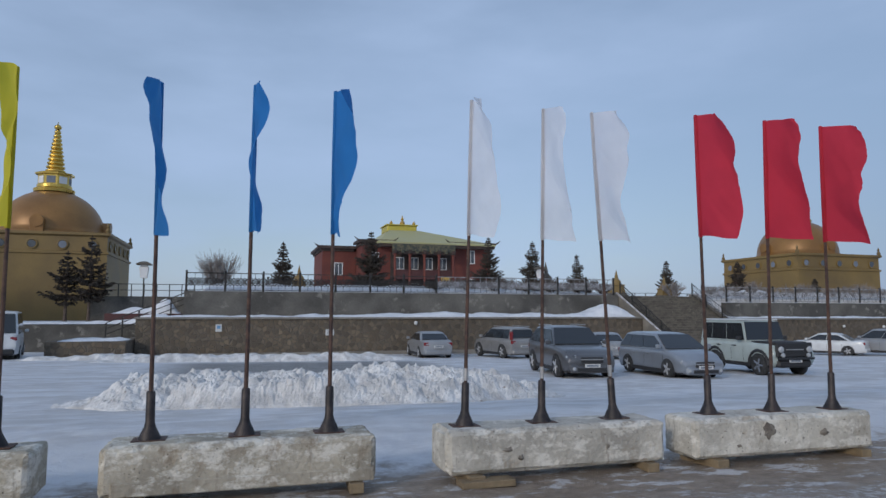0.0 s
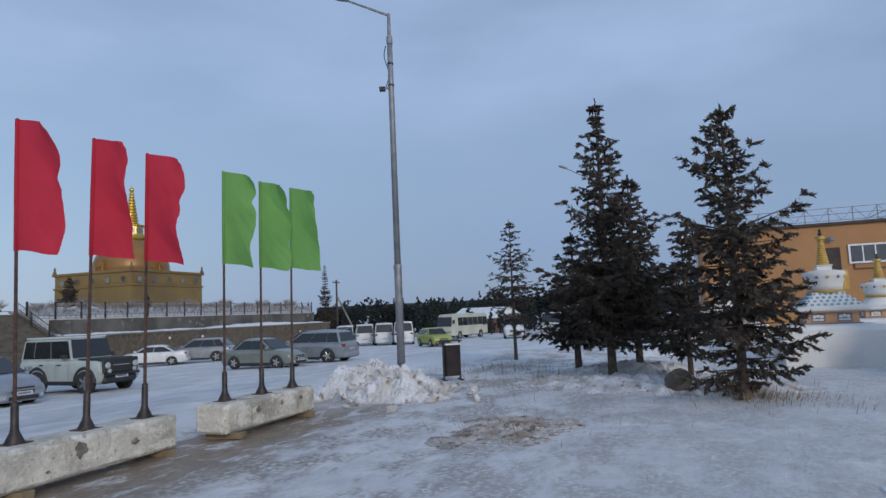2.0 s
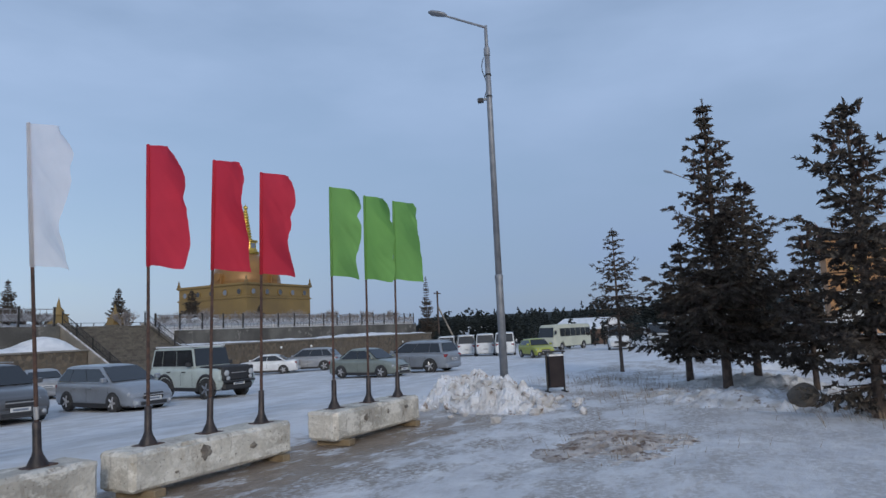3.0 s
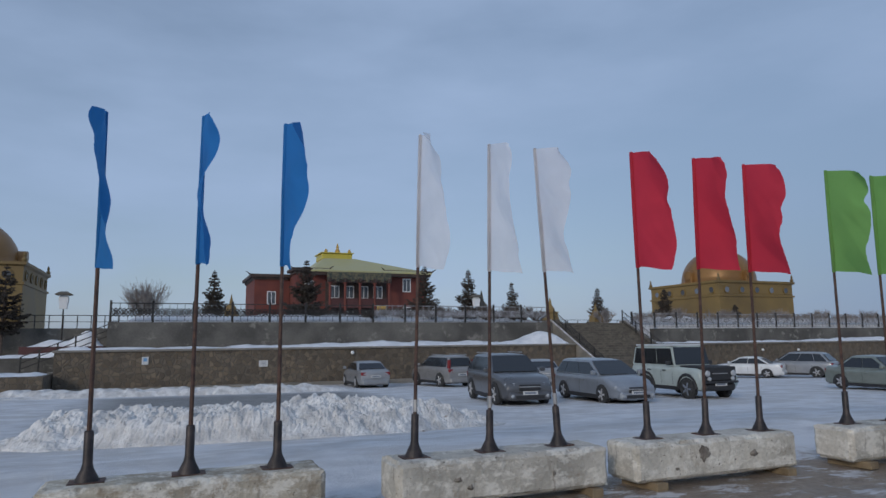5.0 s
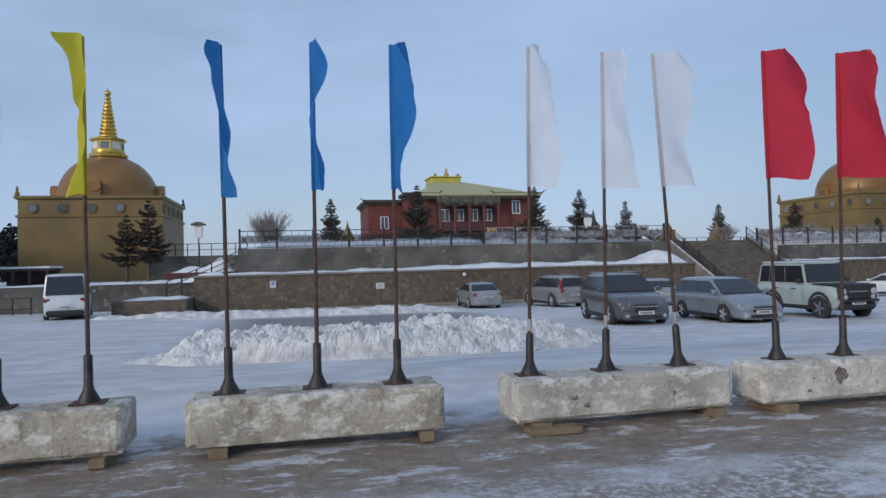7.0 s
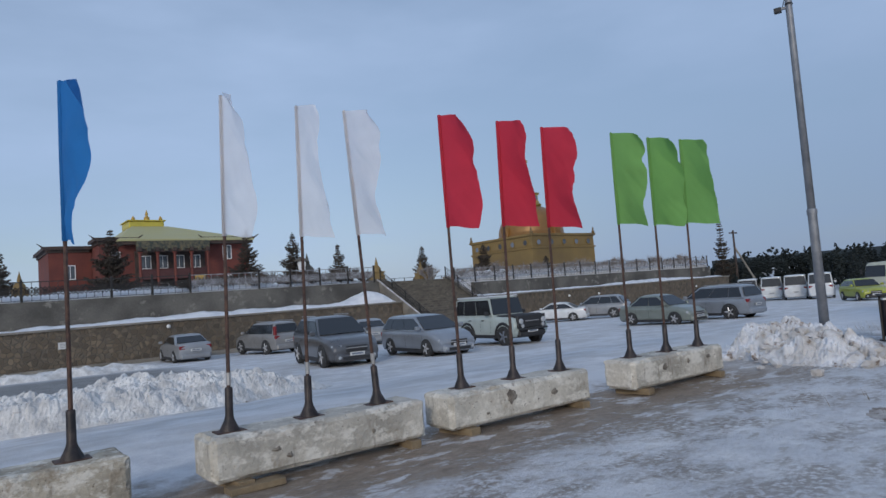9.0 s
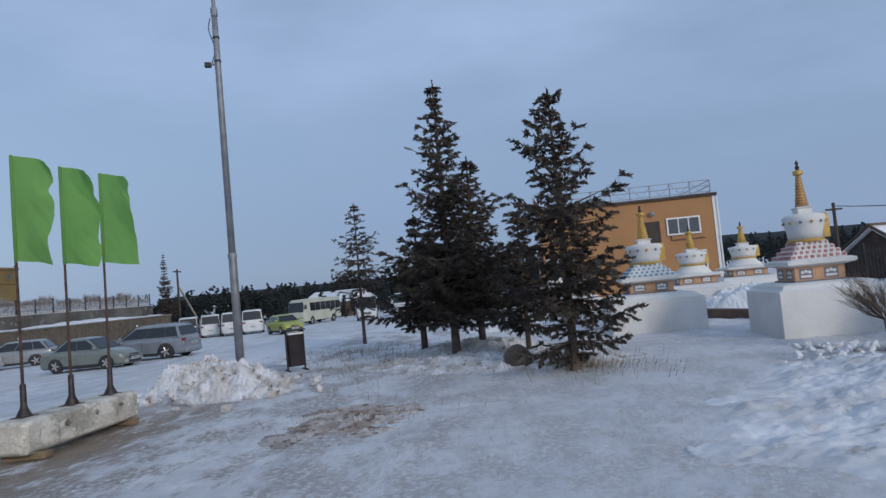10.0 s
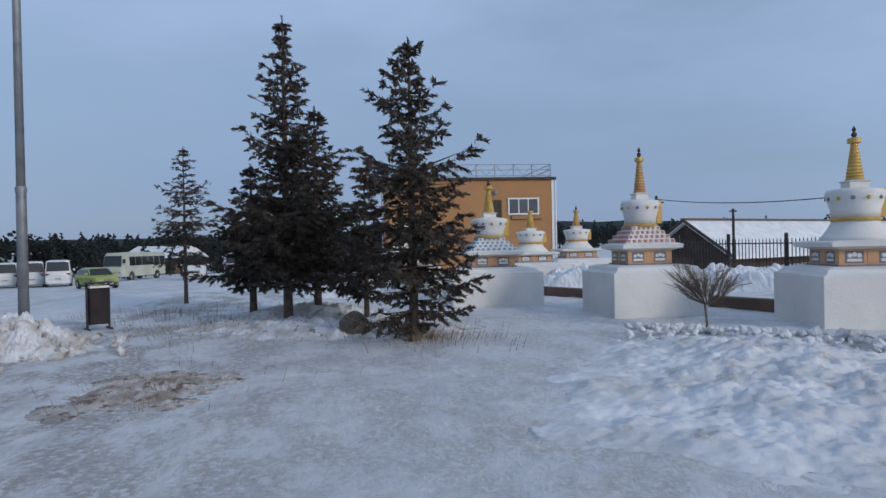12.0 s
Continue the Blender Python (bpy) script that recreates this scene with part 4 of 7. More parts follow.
def drift(name, x0, x1, y0, y1, z, h, label, seed, peaks=()):
    nx, ny = int((x1 - x0) / 0.22), 12
    verts, faces = [], []
    for j in range(ny + 1):
        for i in range(nx + 1):
            x, v = x0 + (x1 - x0) * i / nx, j / ny
            q = Vector((x * 0.6, v * 1.5, seed))
            top = h * (0.75 + 0.9 * noise.noise(q) + 0.35 * noise.noise(q * 3.3))
            for px, pw, ph in peaks:
                top += ph * math.exp(-((x - px) / pw) ** 2)
            verts.append((x, y0 + (y1 - y0) * v, z - 0.03 + max(0.02, top) * math.sin(math.pi * min(1, max(0, v))) ** 0.6 * min(1.0, (x - x0) / 0.7, (x1 - x) / 0.7)))
    for j in range(ny):
        for i in range(nx):
            a = j * (nx + 1) + i
            faces.append((a, a + 1, a + nx + 2, a + nx + 1))
    ob = new(name, mesh_of(name, verts, faces, SNOW, True))
    return tagged(ob, label, "snow drift")


drift("snow_drift", -3.8, 28.1, 40.05, 42.95, 1.25, 0.20, "soft white snow drift lying on the wall's ledge", 1, ((13, 3.5, 0.16), (19, 4, 0.15), (26.3, 1.7, 0.75)))
drift("snow_drift", 35.7, 72.5, 40.05, 42.95, 1.15, 0.18, "soft white snow drift lying on the wall's ledge", 2, ((60, 5, 0.2),))
drift("snow_drift", -1.2, 28.0, 43.7, 46.0, 2.78, 0.30, "snow drift behind the terrace fence", 3, ((2, 5, 0.35), (9, 4, 0.3), (16, 5, 0.4), (24, 3, 0.2)))
drift("snow_drift", 35.7, 75.0, 43.7, 46.0, 2.75, 0.30, "snow drift behind the terrace fence", 4, ((40, 4, 0.35), (52, 8, 0.3)))

# stairs from the car park to the terrace, each tread one piece
st = thing("stairs", pose(0, 0, 0), "wide flight of brown stone steps up to the terrace", "stairs", kind="structure")
N = 23
rise, run = (2.80 + 1.05) / N, 0.30
for k in range(N):
    yb = 43.5 - (N - k) * run
    part("step", box(ST0, ST1, yb, yb + run + 0.35, -1.05 + k * rise - 0.2, -1.05 + (k + 1) * rise, 0.012), STEP_STONE, st)
for sx in (ST0 - 0.30, ST1):
    y_lo = 43.5 - N * run
    sl = prism([(y_lo - 0.5, -1.5), (y_lo - 0.5, -0.55), (y_lo, -0.5), (43.5, 3.0), (44.1, 3.0), (44.1, -1.5)], sx, sx + 0.28)
    bmesh.ops.transform(sl, matrix=Matrix(((0, 1, 0, 0), (1, 0, 0, 0), (0, 0, 1, 0), (0, 0, 0, 1))), verts=sl.verts[:])
    part("stringer", sl, CONCRETE_CAP, st, "sloped concrete side wall")
    sn = prism([(y_lo - 0.4, -0.56), (y_lo, -0.44), (43.5, 3.07), (43.5, 2.97), (y_lo, -0.52), (y_lo - 0.4, -0.6)], sx + 0.08, sx + 0.17)
    bmesh.ops.transform(sn, matrix=Matrix(((0, 1, 0, 0), (1, 0, 0, 0), (0, 0, 1, 0), (0, 0, 0, 1))), verts=sn.verts[:])
    part("snow_cap", sn, GRITTY_SNOW, st, "snow lying along the side wall")
for sx in (ST0 + 0.12, ST1 - 0.12):
    rl = thing("stair_railing", pose(0, 0, 0), "black iron stair railing with plain bars", "railing", "stair railings")
    y_lo = 43.5 - N * run
    for f in (0.02, 0.27, 0.52, 0.77, 1.0):
        y = y_lo + f * (43.5 - y_lo)
        z = -1.05 + f * N * rise
        part("post", box(sx - 0.035, sx + 0.035, y - 0.035, y + 0.035, z - 0.05, z + 1.05, 0.004), IRON, rl)
    for dz in (0.15, 0.55, 0.98):
        part("rail", rod((sx, y_lo, -1.05 + dz), (sx, 43.5, 2.80 + dz), 0.022), IRON, rl)
    for k in range(46):
        f = (k + 0.5) / 46
        y, z = y_lo + f * (43.5 - y_lo), -1.05 + f * N * rise
        part("bar", box(sx - 0.009, sx + 0.009, y - 0.009, y + 0.009, z + 0.15, z + 0.98), IRON, rl)


# ---- terrace fence with ornamental panels ----
def fence_panel_mesh(w, h):
    bm = bmesh.new()
    add_box(bm, 0, w, -0.02, 0.02, h - 0.05, h)
    add_box(bm, 0, w, -0.02, 0.02, 0.05, 0.09)
    n = 5
    for k in range(n):
        cx, cz, r = w * (k + 0.5) / n, 0.07 + (h - 0.12) / 2, min(w / n, h - 0.2) * 0.5
        for (ax, az, bx, bz) in ((-1, 0, 0, 1), (0, 1, 1, 0), (1, 0, 0, -1), (0, -1, -1, 0), (-1, -1, 1, 1), (-1, 1, 1, -1), (-.5, 0, 0, .5), (0, .5, .5, 0), (.5, 0, 0, -.5), (0, -.5, -.5, 0)):
            add_rod(bm, (cx + ax * r, 0, cz + az * r * 1.25), (cx + bx * r, 0, cz + bz * r * 1.25), 0.028, None, 4)
        add_box(bm, cx + w / n / 2 - 0.012, cx + w / n / 2 + 0.012, -0.012, 0.012, 0.07, h - 0.03)
    me = bpy.data.meshes.new("panel")
    bm.to_mesh(me)
    bm.free()
    return me


PANEL_DARK, PANEL_FROST = fence_panel_mesh(2.02, 1.15), fence_panel_mesh(2.02, 1.15)
PANEL_DARK.materials.append(IRON)
PANEL_FROST.materials.append(FROSTED)
post_me = bpy.data.meshes.new("post")
bm = box(-0.06, 0.06, -0.06, 0.06, 0, 1.28, 0.01)
bm.to_mesh(post_me)
bm.free()
post_me.materials.append(IRON)
for run_i, (x0, x1, zf) in enumerate(((-1.7, 28.0, 2.85), (35.8, 74.1, 2.42))):
    fn = thing("terrace_fence", pose(0, 43.25, zf), "black iron fence with knotted lattice panels, rimed with frost", "fence", "terrace fences")
    n = int((x1 - x0) / 2.14)
    for k in range(n + 1):
        x = x0 + (x1 - x0) * k / n
        part_mesh("post", post_me, fn).matrix_basis = pose(x, 0, 0)
        if k < n:
            frost = (run_i == 1) or k > 6
            part_mesh("panel", PANEL_FROST if frost else PANEL_DARK, fn, "lattice panel white with frost" if frost else "").matrix_basis = pose(x + 0.06, 0, 0) @ Matrix.Diagonal(((x1 - x0) / n / 2.14, 1, 1, 1))
    
# frosted shrubs that fill the fence from behind
def shrub(x, y, z, r, h, label, seed, material=TWIG_FROST, stems=26, name="bare_shrub", group="bare shrubs", thick=0.012, trunk=0.0):
    rng = random.Random(seed)
    bm = bmesh.new()
    base_z = 0.0
    if trunk:
        add_rod(bm, (0, 0, -0.05), (0.03, 0.02, trunk), thick * 2.6, thick * 2, 6)
        base_z = trunk
    for k in range(stems):
        a = rng.uniform(0, 6.28)
        s = rng.random() ** 0.6
        p0 = Vector((0.05 * r * math.cos(a), 0.05 * r * math.sin(a), base_z))
        p1 = Vector((r * 0.55 * s * math.cos(a), r * 0.55 * s * math.sin(a), base_z + (h - base_z) * (rng.uniform(0.05, 0.62) if trunk else rng.uniform(0.35, 0.6))))
        add_rod(bm, p0, p1, thick, thick * 0.7, 4)
        for q in range(4):
            b2 = a + rng.uniform(-0.8, 0.8)
            p2 = p1 + Vector((r * 0.45 * math.cos(b2) * rng.random(), r * 0.45 * math.sin(b2) * rng.random(), (h - base_z) * rng.uniform(0.12, 0.42)))
            add_rod(bm, p0.lerp(p1, rng.uniform(0.5, 1)), p2, thick * 0.6, thick * 0.35, 3)
            for w in range(3):
                p3 = p2 + Vector((rng.uniform(-1, 1) * r * 0.25, rng.uniform(-1, 1) * r * 0.25, (h - base_z) * rng.uniform(-0.02, 0.2)))
                add_rod(bm, p0.lerp(p2, rng.uniform(0.55, 0.95)), p3, thick * 0.4, thick * 0.25, 3)
    ob = part(name, bm, material)
    ob.matrix_basis = pose(x, y, z)
    return tagged(ob, label, "shrub", group)


for k in range(13):
    x = 14.5 + k * 1.1
    shrub(x, 44.3 + 0.3 * (k % 2), 2.8, 0.9, 0.95 + 0.12 * (k % 3), "dark bare hedge shrub behind the terrace fence", 30 + k, DARK_TWIG, 26, thick=0.03)
for k in range(18):
    shrub(37.5 + k * 2.0, 44.4 + 0.3 * (k % 2), 2.45, 1.0, 1.15 + 0.2 * (k % 3), "frosted bare shrub behind the terrace fence", 60 + k, TWIG_FROST, 18, thick=0.035)
shrub(-0.2, 52, 2.75, 1.7, 3.0, "large bare bush on the snowy terrace", 90, TWIG_FROST, 44, thick=0.03)
shrub(41.0, 54.0, 2.75, 1.2, 1.6, "frosted bare shrub on the terrace", 91, TWIG_FROST, 20, thick=0.035)

# near bushes by the white stupas
shrub(13.9, -6.3, 0.06, 0.72, 1.12, "small bare shrub on a thin stem in the snow", 95, TWIG, 34, thick=0.009, trunk=0.36)
shrub(10.65, -8.15, 0.05, 0.62, 1.3, "small bare shrub on a thin stem in the snow", 96, TWIG, 24, thick=0.010, trunk=0.45)
shrub(10.75, -8.5, 0.05, 0.4, 0.9, "small bare shrub on a thin stem in the snow", 97, TWIG, 12, thick=0.009, trunk=0.4)

# dry grass tufts round the spruces
gv, gf = [], []
rng = random.Random(4)
for k in range(1900):
    a, r = rng.uniform(0, 6.28), abs(rng.gauss(0, 1))
    cx, cy = ((16.5, 2.6, 1.6), (13.9, -1.4, 0.9), (10.6, 1.9, 0.9), (19.5, 4.5, 2.2))[k % 4][:2]
    sp = (1.5, 0.8, 0.7, 1.6)[k % 4]
    x, y = cx + sp * r * math.cos(a), cy + sp * r * math.sin(a)
    if k % 4 == 2 and k > 900:
        continue
    z = ground_z(x, y)
    hh = rng.uniform(0.06, 0.27) * (0.6 if k % 4 == 2 else 1)
    d = rng.uniform(0, 6.28)
    i = len(gv)
    gv.extend([(x - 0.005 * math.cos(d), y - 0.005 * math.sin(d), z), (x + 0.005 * math.cos(d), y + 0.005 * math.sin(d), z), (x + hh * 0.4 * math.cos(a), y + hh * 0.4 * math.sin(a), z + hh)])
    gf.append((i, i + 1, i + 2))
tagged(new("dry_grass", mesh_of("dry_grass", gv, gf, DRY_GRASS)), "thin dead grass stalks standing in the snow", "grass", kind="stuff")


# signs on the stone wall
for x, z, w, h, mt, lb in ((0.38, 0.65, 0.34, 0.42, PLATE, "small white and blue sign on the stone wall"), (6.7, 0.36, 0.5, 0.36, PLATE, "small white sign on the stone wall")):
    s = thing("wall_sign", pose(x, 39.97, z), lb, "sign", "wall signs")
    part("plate", box(-w / 2, w / 2, -0.02, 0.03, -h / 2, h / 2, 0.004), mt, s)
    if w < 0.4:
        part("symbol", box(-w * 0.28, w * 0.28, -0.028, -0.022, -h * 0.1, h * 0.34), SIGN_BLUE, s, "blue symbol")
    else:
        for dz in (-0.08, 0, 0.08):
            part("text_bar", box(-w * 0.32, w * 0.32, -0.028, -0.022, dz - 0.012, dz + 0.012), GREY_PAINT, s)
for x, z in ((12.0, 0.9), (46.0, 0.55), (50.0, 0.5), (66.0, 0.3)):
    s = thing("wall_lamp", pose(x, 39.97, z), "small pale round lamp on the stone wall", "wall lamp", "wall lamps")
    part("bulb", turned([(0.02, 0), (0.10, 0.02), (0.12, 0.08), (0.06, 0.16)], 10, pose(0, 0, 0, 90, 0, 0)), WHITE_TRIM, s)


# ---- golden stupas ----
def great_stupa(x, y, z0, label, top=7.83, w=10.7):
    """x, y: the corner nearest the car park; z0: the base's foot."""
    s = thing("great_stupa", pose(x + w / 2, y + w / 2, 0), label, "stupa", "great stupas")
    h = w / 2
    part("base", square_stack([(h, z0), (h, top - 1.75)]), GOLD_WALL, s)
    part("cornice", square_stack([(h, top - 1.75), (h + 0.12, top - 1.7), (h + 0.12, top - 1.55), (h - 0.02, top - 1.5)]), GOLD_WALL, s)
    part("attic", square_stack([(h - 0.02, top - 1.5), (h - 0.02, top - 0.32)]), GOLD_WALL, s)
    part("parapet", square_stack([(h + 0.02, top - 0.32), (h + 0.2, top - 0.2), (h + 0.2, top), (h - 0.25, top), (h - 0.25, top - 0.1)]), GOLD_WALL, s)
    for side in range(4):
        for k in range(5):
            m = pose(0, 0, 0, 0, 0, 90 * side) @ pose(-h + w * (k + 0.5) / 5, -h - 0.0, top - 0.98, 90, 0, 0)
            r = part("medallion", turned([(0.42, -0.06), (0.42, 0.07), (0.34, 0.09), (0.30, 0.03)], 18, m), GOLD_WALL, s)
            part("hollow", turned([(0.30, 0.02), (0.29, 0.045)], 18, m), PANE if (k + side) % 3 else GREY_PAINT, r, "dark round opening")
    for sx, sy in ((-1, -1), (1, -1), (1, 1), (-1, 1)):
        part("finial", turned([(0.16, top), (0.2, top + 0.2), (0.08, top + 0.4), (0.12, top + 0.55), (0.02, top + 0.8)], 10, Matrix.Translation((sx * h, sy * h, 0))), GOLD_WALL, s)
    prof = [(4.25, top - 0.1), (4.25, top + 0.25), (4.12, top + 0.3)]
    for k in range(13):
        a = radians(90 * k / 12)
        prof.append((max(1.15, 4.08 * math.cos(a) ** 0.9), top + 0.3 + 3.75 * math.sin(a) ** 1.05))
    part("dome", turned(prof, 48), GOLD_DOME, s, "bronze-gold dome", True)
    for side in range(4):
        m = pose(0, 0, 0, 0, 0, 90 * side)
        nb = bmesh.new()
        add_box(nb, -0.5, 0.5, -4.5, -3.4, top, top + 0.95, 0.03, m)
        add_turned(nb, [(0.5, -0.5), (0.5, 0.6)], 20, m @ pose(0, -4.0, top + 0.95, 90, 0, 0))
        niche = part("niche", nb, GOLD_DOME, s, "arched niche on the dome")
        part("opening", turned([(0.33, 0.0), (0.33, 0.03)], 16, m @ pose(0, -4.5, top + 0.9, 90, 0, 0)), CORNICE, niche)
    t = top + 4.0
    part("neck", turned([(1.55, t - 0.1), (1.6, t + 0.15), (1.35, t + 0.3), (1.35, t + 0.5)], 32), GOLD, s, "gilded ring")
    part("drum", turned([(1.28, t + 0.5), (1.28, t + 1.35), (1.5, t + 1.4), (1.52, t + 1.55), (0.9, t + 1.65)], 8, pose(0, 0, 0, 0, 0, 22.5)), GOLD, s, "gilded eight-sided lantern")
    for k in range(8):
        m = pose(0, 0, 0, 0, 0, 45 * k) @ pose(0, -1.19, t + 0.92)
        part("lantern_pane", box(-0.34, 0.34, -0.015, 0.02, -0.3, 0.3, 0.0, m), WHITE_TRIM if k % 2 else GREY_PAINT, s)
    sp = []
    n = 11
    for k in range(n):
        r, zz = 0.78 - 0.052 * k, t + 1.65 + 0.345 * k
        sp += [(r * 0.78, zz), (r, zz + 0.1), (r, zz + 0.2), (r * 0.74, zz + 0.31)]
    part("spire", turned(sp, 24), GOLD, s, "gilded ringed spire", False)
    zt = t + 1.65 + 0.345 * n
    part("ball", turned([(0.05, zt - 0.05), (0.26, zt + 0.12), (0.3, zt + 0.25), (0.24, zt + 0.4), (0.05, zt + 0.52), (0.02, zt + 0.75)], 16), GOLD, s, "gilded ball", True)
    return s


great_stupa(-19.6, 58.0, -2.0, "huge golden-ochre Buddhist stupa with bronze dome and ringed spire")
great_stupa(55.0, 53.0, 2.0, "golden Buddhist stupa with gilded spire standing on the terrace", 7.6)


# ---- temple ----
def window_unit(name, w, h, parent, m, frame=WHITE_TRIM, bars=1):
    wd = new(name)
    wd.parent = parent
    wd.matrix_basis = m
    fr = bmesh.new()
    for x0, x1, z0, z1 in ((-w / 2 - 0.09, -w / 2, -h / 2 - 0.09, h / 2 + 0.09), (w / 2, w / 2 + 0.09, -h / 2 - 0.09, h / 2 + 0.09), (-w / 2, w / 2, h / 2, h / 2 + 0.09), (-w / 2, w / 2, -h / 2 - 0.09, -h / 2)):
        add_box(fr, x0, x1, -0.07, 0.03, z0, z1)
    for k in range(bars):
        x = -w / 2 + w * (k + 1) / (bars + 1)
        add_box(fr, x - 0.03, x + 0.03, -0.05, 0.0, -h / 2, h / 2)
    part("window_frame", fr, frame, wd)
    part("pane", box(-w / 2, w / 2, -0.02, 0.0, -h / 2, h / 2), PANE, wd)
    return wd


def temple():
    t = thing("temple", pose(0, 0, 2.7), "red brick Buddhist temple with yellow tiered roof and dark upturned cornices", "temple")
    part("wall", box(16.8, 35.3, 88, 106, 0, 7.9), BRICK, t)
    part("wing", box(12.0, 16.75, 93, 104, 0, 7.4), BRICK, t, "lower brick side wing")
    def cornice(x0, x1, y0, y1, z):
        c = bmesh.new()
        add_box(c, x0, x1, y0, y1, z, z + 0.35)
        add_box(c, x0 - 0.35, x1 + 0.35, y0 - 0.35, y1 + 0.35, z + 0.35, z + 0.75)
        for sx, ex in ((x0 - 0.35, -1), (x1 + 0.35, 1)):
            add_rod(c, (sx, y0 - 0.3, z + 0.55), (sx + ex * 0.7, y0 - 0.6, z + 1.05), 0.14, 0.03, 5)
        part("cornice", c, CORNICE, t, "dark projecting cornice with upturned tips")
    cornice(16.6, 20.6, 87.8, 92, 7.9)
    cornice(29.4, 35.5, 87.8, 92, 7.9)
    cornice(11.8, 16.5, 92.8, 104, 7.4)
    rf = bmesh.new()
    lo = [rf.verts.new(p) for p in ((18.6, 86.6, 8.3), (35.6, 86.6, 8.3), (35.6, 108, 8.3), (18.6, 108, 8.3))]
    hi = [rf.verts.new(p) for p in ((21.9, 94.5, 10.9), (26.6, 94.5, 10.9), (26.6, 100, 10.9), (21.9, 100, 10.9))]
    un = [rf.verts.new(p) for p in ((18.6, 86.6, 8.1), (35.6, 86.6, 8.1), (35.6, 108, 8.1), (18.6, 108, 8.1))]
    for i in range(4):
        rf.faces.new((lo[i], lo[(i + 1) % 4], hi[(i + 1) % 4], hi[i]))
        rf.faces.new((un[i], un[(i + 1) % 4], lo[(i + 1) % 4], lo[i]))
    rf.faces.new(hi)
    rf.faces.new(un[::-1])
    part("roof", rf, ROOF_YELLOW, t, "pale yellow sheet-metal roof")
    part("ridge_lantern", box(21.7, 26.2, 95, 99.5, 10.8, 11.7, 0.1), ROOF_GOLD, t, "golden roof lantern")
    part("lantern_rim", box(21.5, 26.4, 94.8, 99.7, 11.7, 11.85, 0.03), ROOF_GOLD, t)
    part("finial", turned([(0.35, 11.85), (0.4, 12.2), (0.15, 12.5), (0.22, 12.7), (0.03, 13.3)], 12, Matrix.Translation((24.1, 95.6, 0))), GOLD_PAINT, t)
    for x in (22.3, 25.8):
        part("roof_figure", turned([(0.2, 11.85), (0.28, 12.05), (0.05, 12.4)], 8, Matrix.Translation((x, 95.2, 0))), GOLD_PAINT, t)
    # dark cornice board, its colour also standing in for the eaves' shade
    part("eave_shadow_board", box(18.7, 35.5, 86.75, 87.95, 7.72, 8.08), CORNICE, t, "dark cornice board that also paints the shade under the eaves")
    # porch: frieze, beams, columns, balcony
    part("porch_floor", box(20.7, 29.3, 86, 87.98, 0, 0.3), STEP_STONE, t)
    part("frieze", box(20.6, 29.4, 85.9, 86.6, 7.0, 8.05, 0.04), FRIEZE, t, "painted frieze over the porch")
    part("beam", box(20.6, 29.4, 86.0, 86.5, 6.65, 6.98, 0.02), CORNICE, t)
    part("balcony", box(20.7, 29.3, 86.0, 87.9, 3.3, 3.6), MAROON, t)
    part("balustrade", box(20.7, 29.3, 86.0, 86.12, 3.6, 4.5), MAROON, t, "maroon balcony parapet")
    # flat dark sheet on the wall puts the porch's deep shade into colour
    part("porch_shade_sheet", box(20.7, 29.3, 87.9, 87.99, 0.3, 7.0), CORNICE, t, "dark sheet painting the porch's shade over the wall")
    for zr in (3.75, 4.1, 4.45):
        part("balcony_rail", box(20.7, 29.3, 85.9, 85.98, zr, zr + 0.10), MAROON, t)
    for k in range(9):
        x = 20.9 + 1.02 * k
        part("bracket", box(x - 0.22, x + 0.22, 85.7, 86.0, 6.75, 7.2, 0.03), FRIEZE if k % 2 else CORNICE, t)
    for k in range(5):
        x = 20.9 + 2.05 * k
        part("column", turned([(0.2, 0.3), (0.17, 6.4), (0.32, 6.65)], 10, Matrix.Translation((x, 86.0, 0))), BRICK, t)
    for k in range(4):
        x = 21.95 + 2.03 * k
        window_unit("porch_window", 1.1, 1.5, t, pose(x, 87.88, 5.5))
        window_unit("porch_window", 1.1, 1.5, t, pose(x, 87.88, 2.0))
    part("shrine_panel", box(27.3, 28.6, 85.6, 85.9, 1.6, 3.6, 0.05), GOLD_PAINT, t, "golden ornament before the porch")
    for x, z in ((18.5, 6.0), (32.3, 6.6), (32.3, 2.6), (18.5, 2.4)):
        window_unit("window", 1.0, 1.7, t, pose(x, 87.97, z))
    window_unit("window", 1.0, 1.6, t, pose(14.3, 92.97, 4.9))
    part("roundel", turned([(0.9, 0), (0.9, 0.1), (0.6, 0.12)], 20, pose(18.1, 87.9, 5.6, 90, 0, 0)), MAROON, t, "round wall ornament")


temple()

# small golden shrines, lamp and trees on the terrace
def small_shrine(x, y, z, h, label, mt=GOLD_WALL):
    s = thing("garden_stupa", pose(x, y, z), label, "stupa", "terrace stupas")
    w = h * 0.3
    part("plinth", square_stack([(w, -0.05), (w, h * 0.12), (w * 0.8, h * 0.14), (w * 0.8, h * 0.2)]), STEP_STONE, s)
    part("body", square_stack([(w * 0.72, h * 0.2), (w * 0.6, h * 0.42), (w * 0.7, h * 0.44), (w * 0.7, h * 0.48)]), mt, s)
    part("spire", turned([(w * 0.55, h * 0.48), (w * 0.5, h * 0.6), (w * 0.18, h * 0.72), (w * 0.2, h * 0.75), (0.01, h)], 12), mt, s)


small_shrine(40.7, 55, 2.75, 2.4, "small golden stupa on the snowy terrace")
small_shrine(32.4, 50, 2.75, 2.5, "small ochre stupa at the head of the stairs")
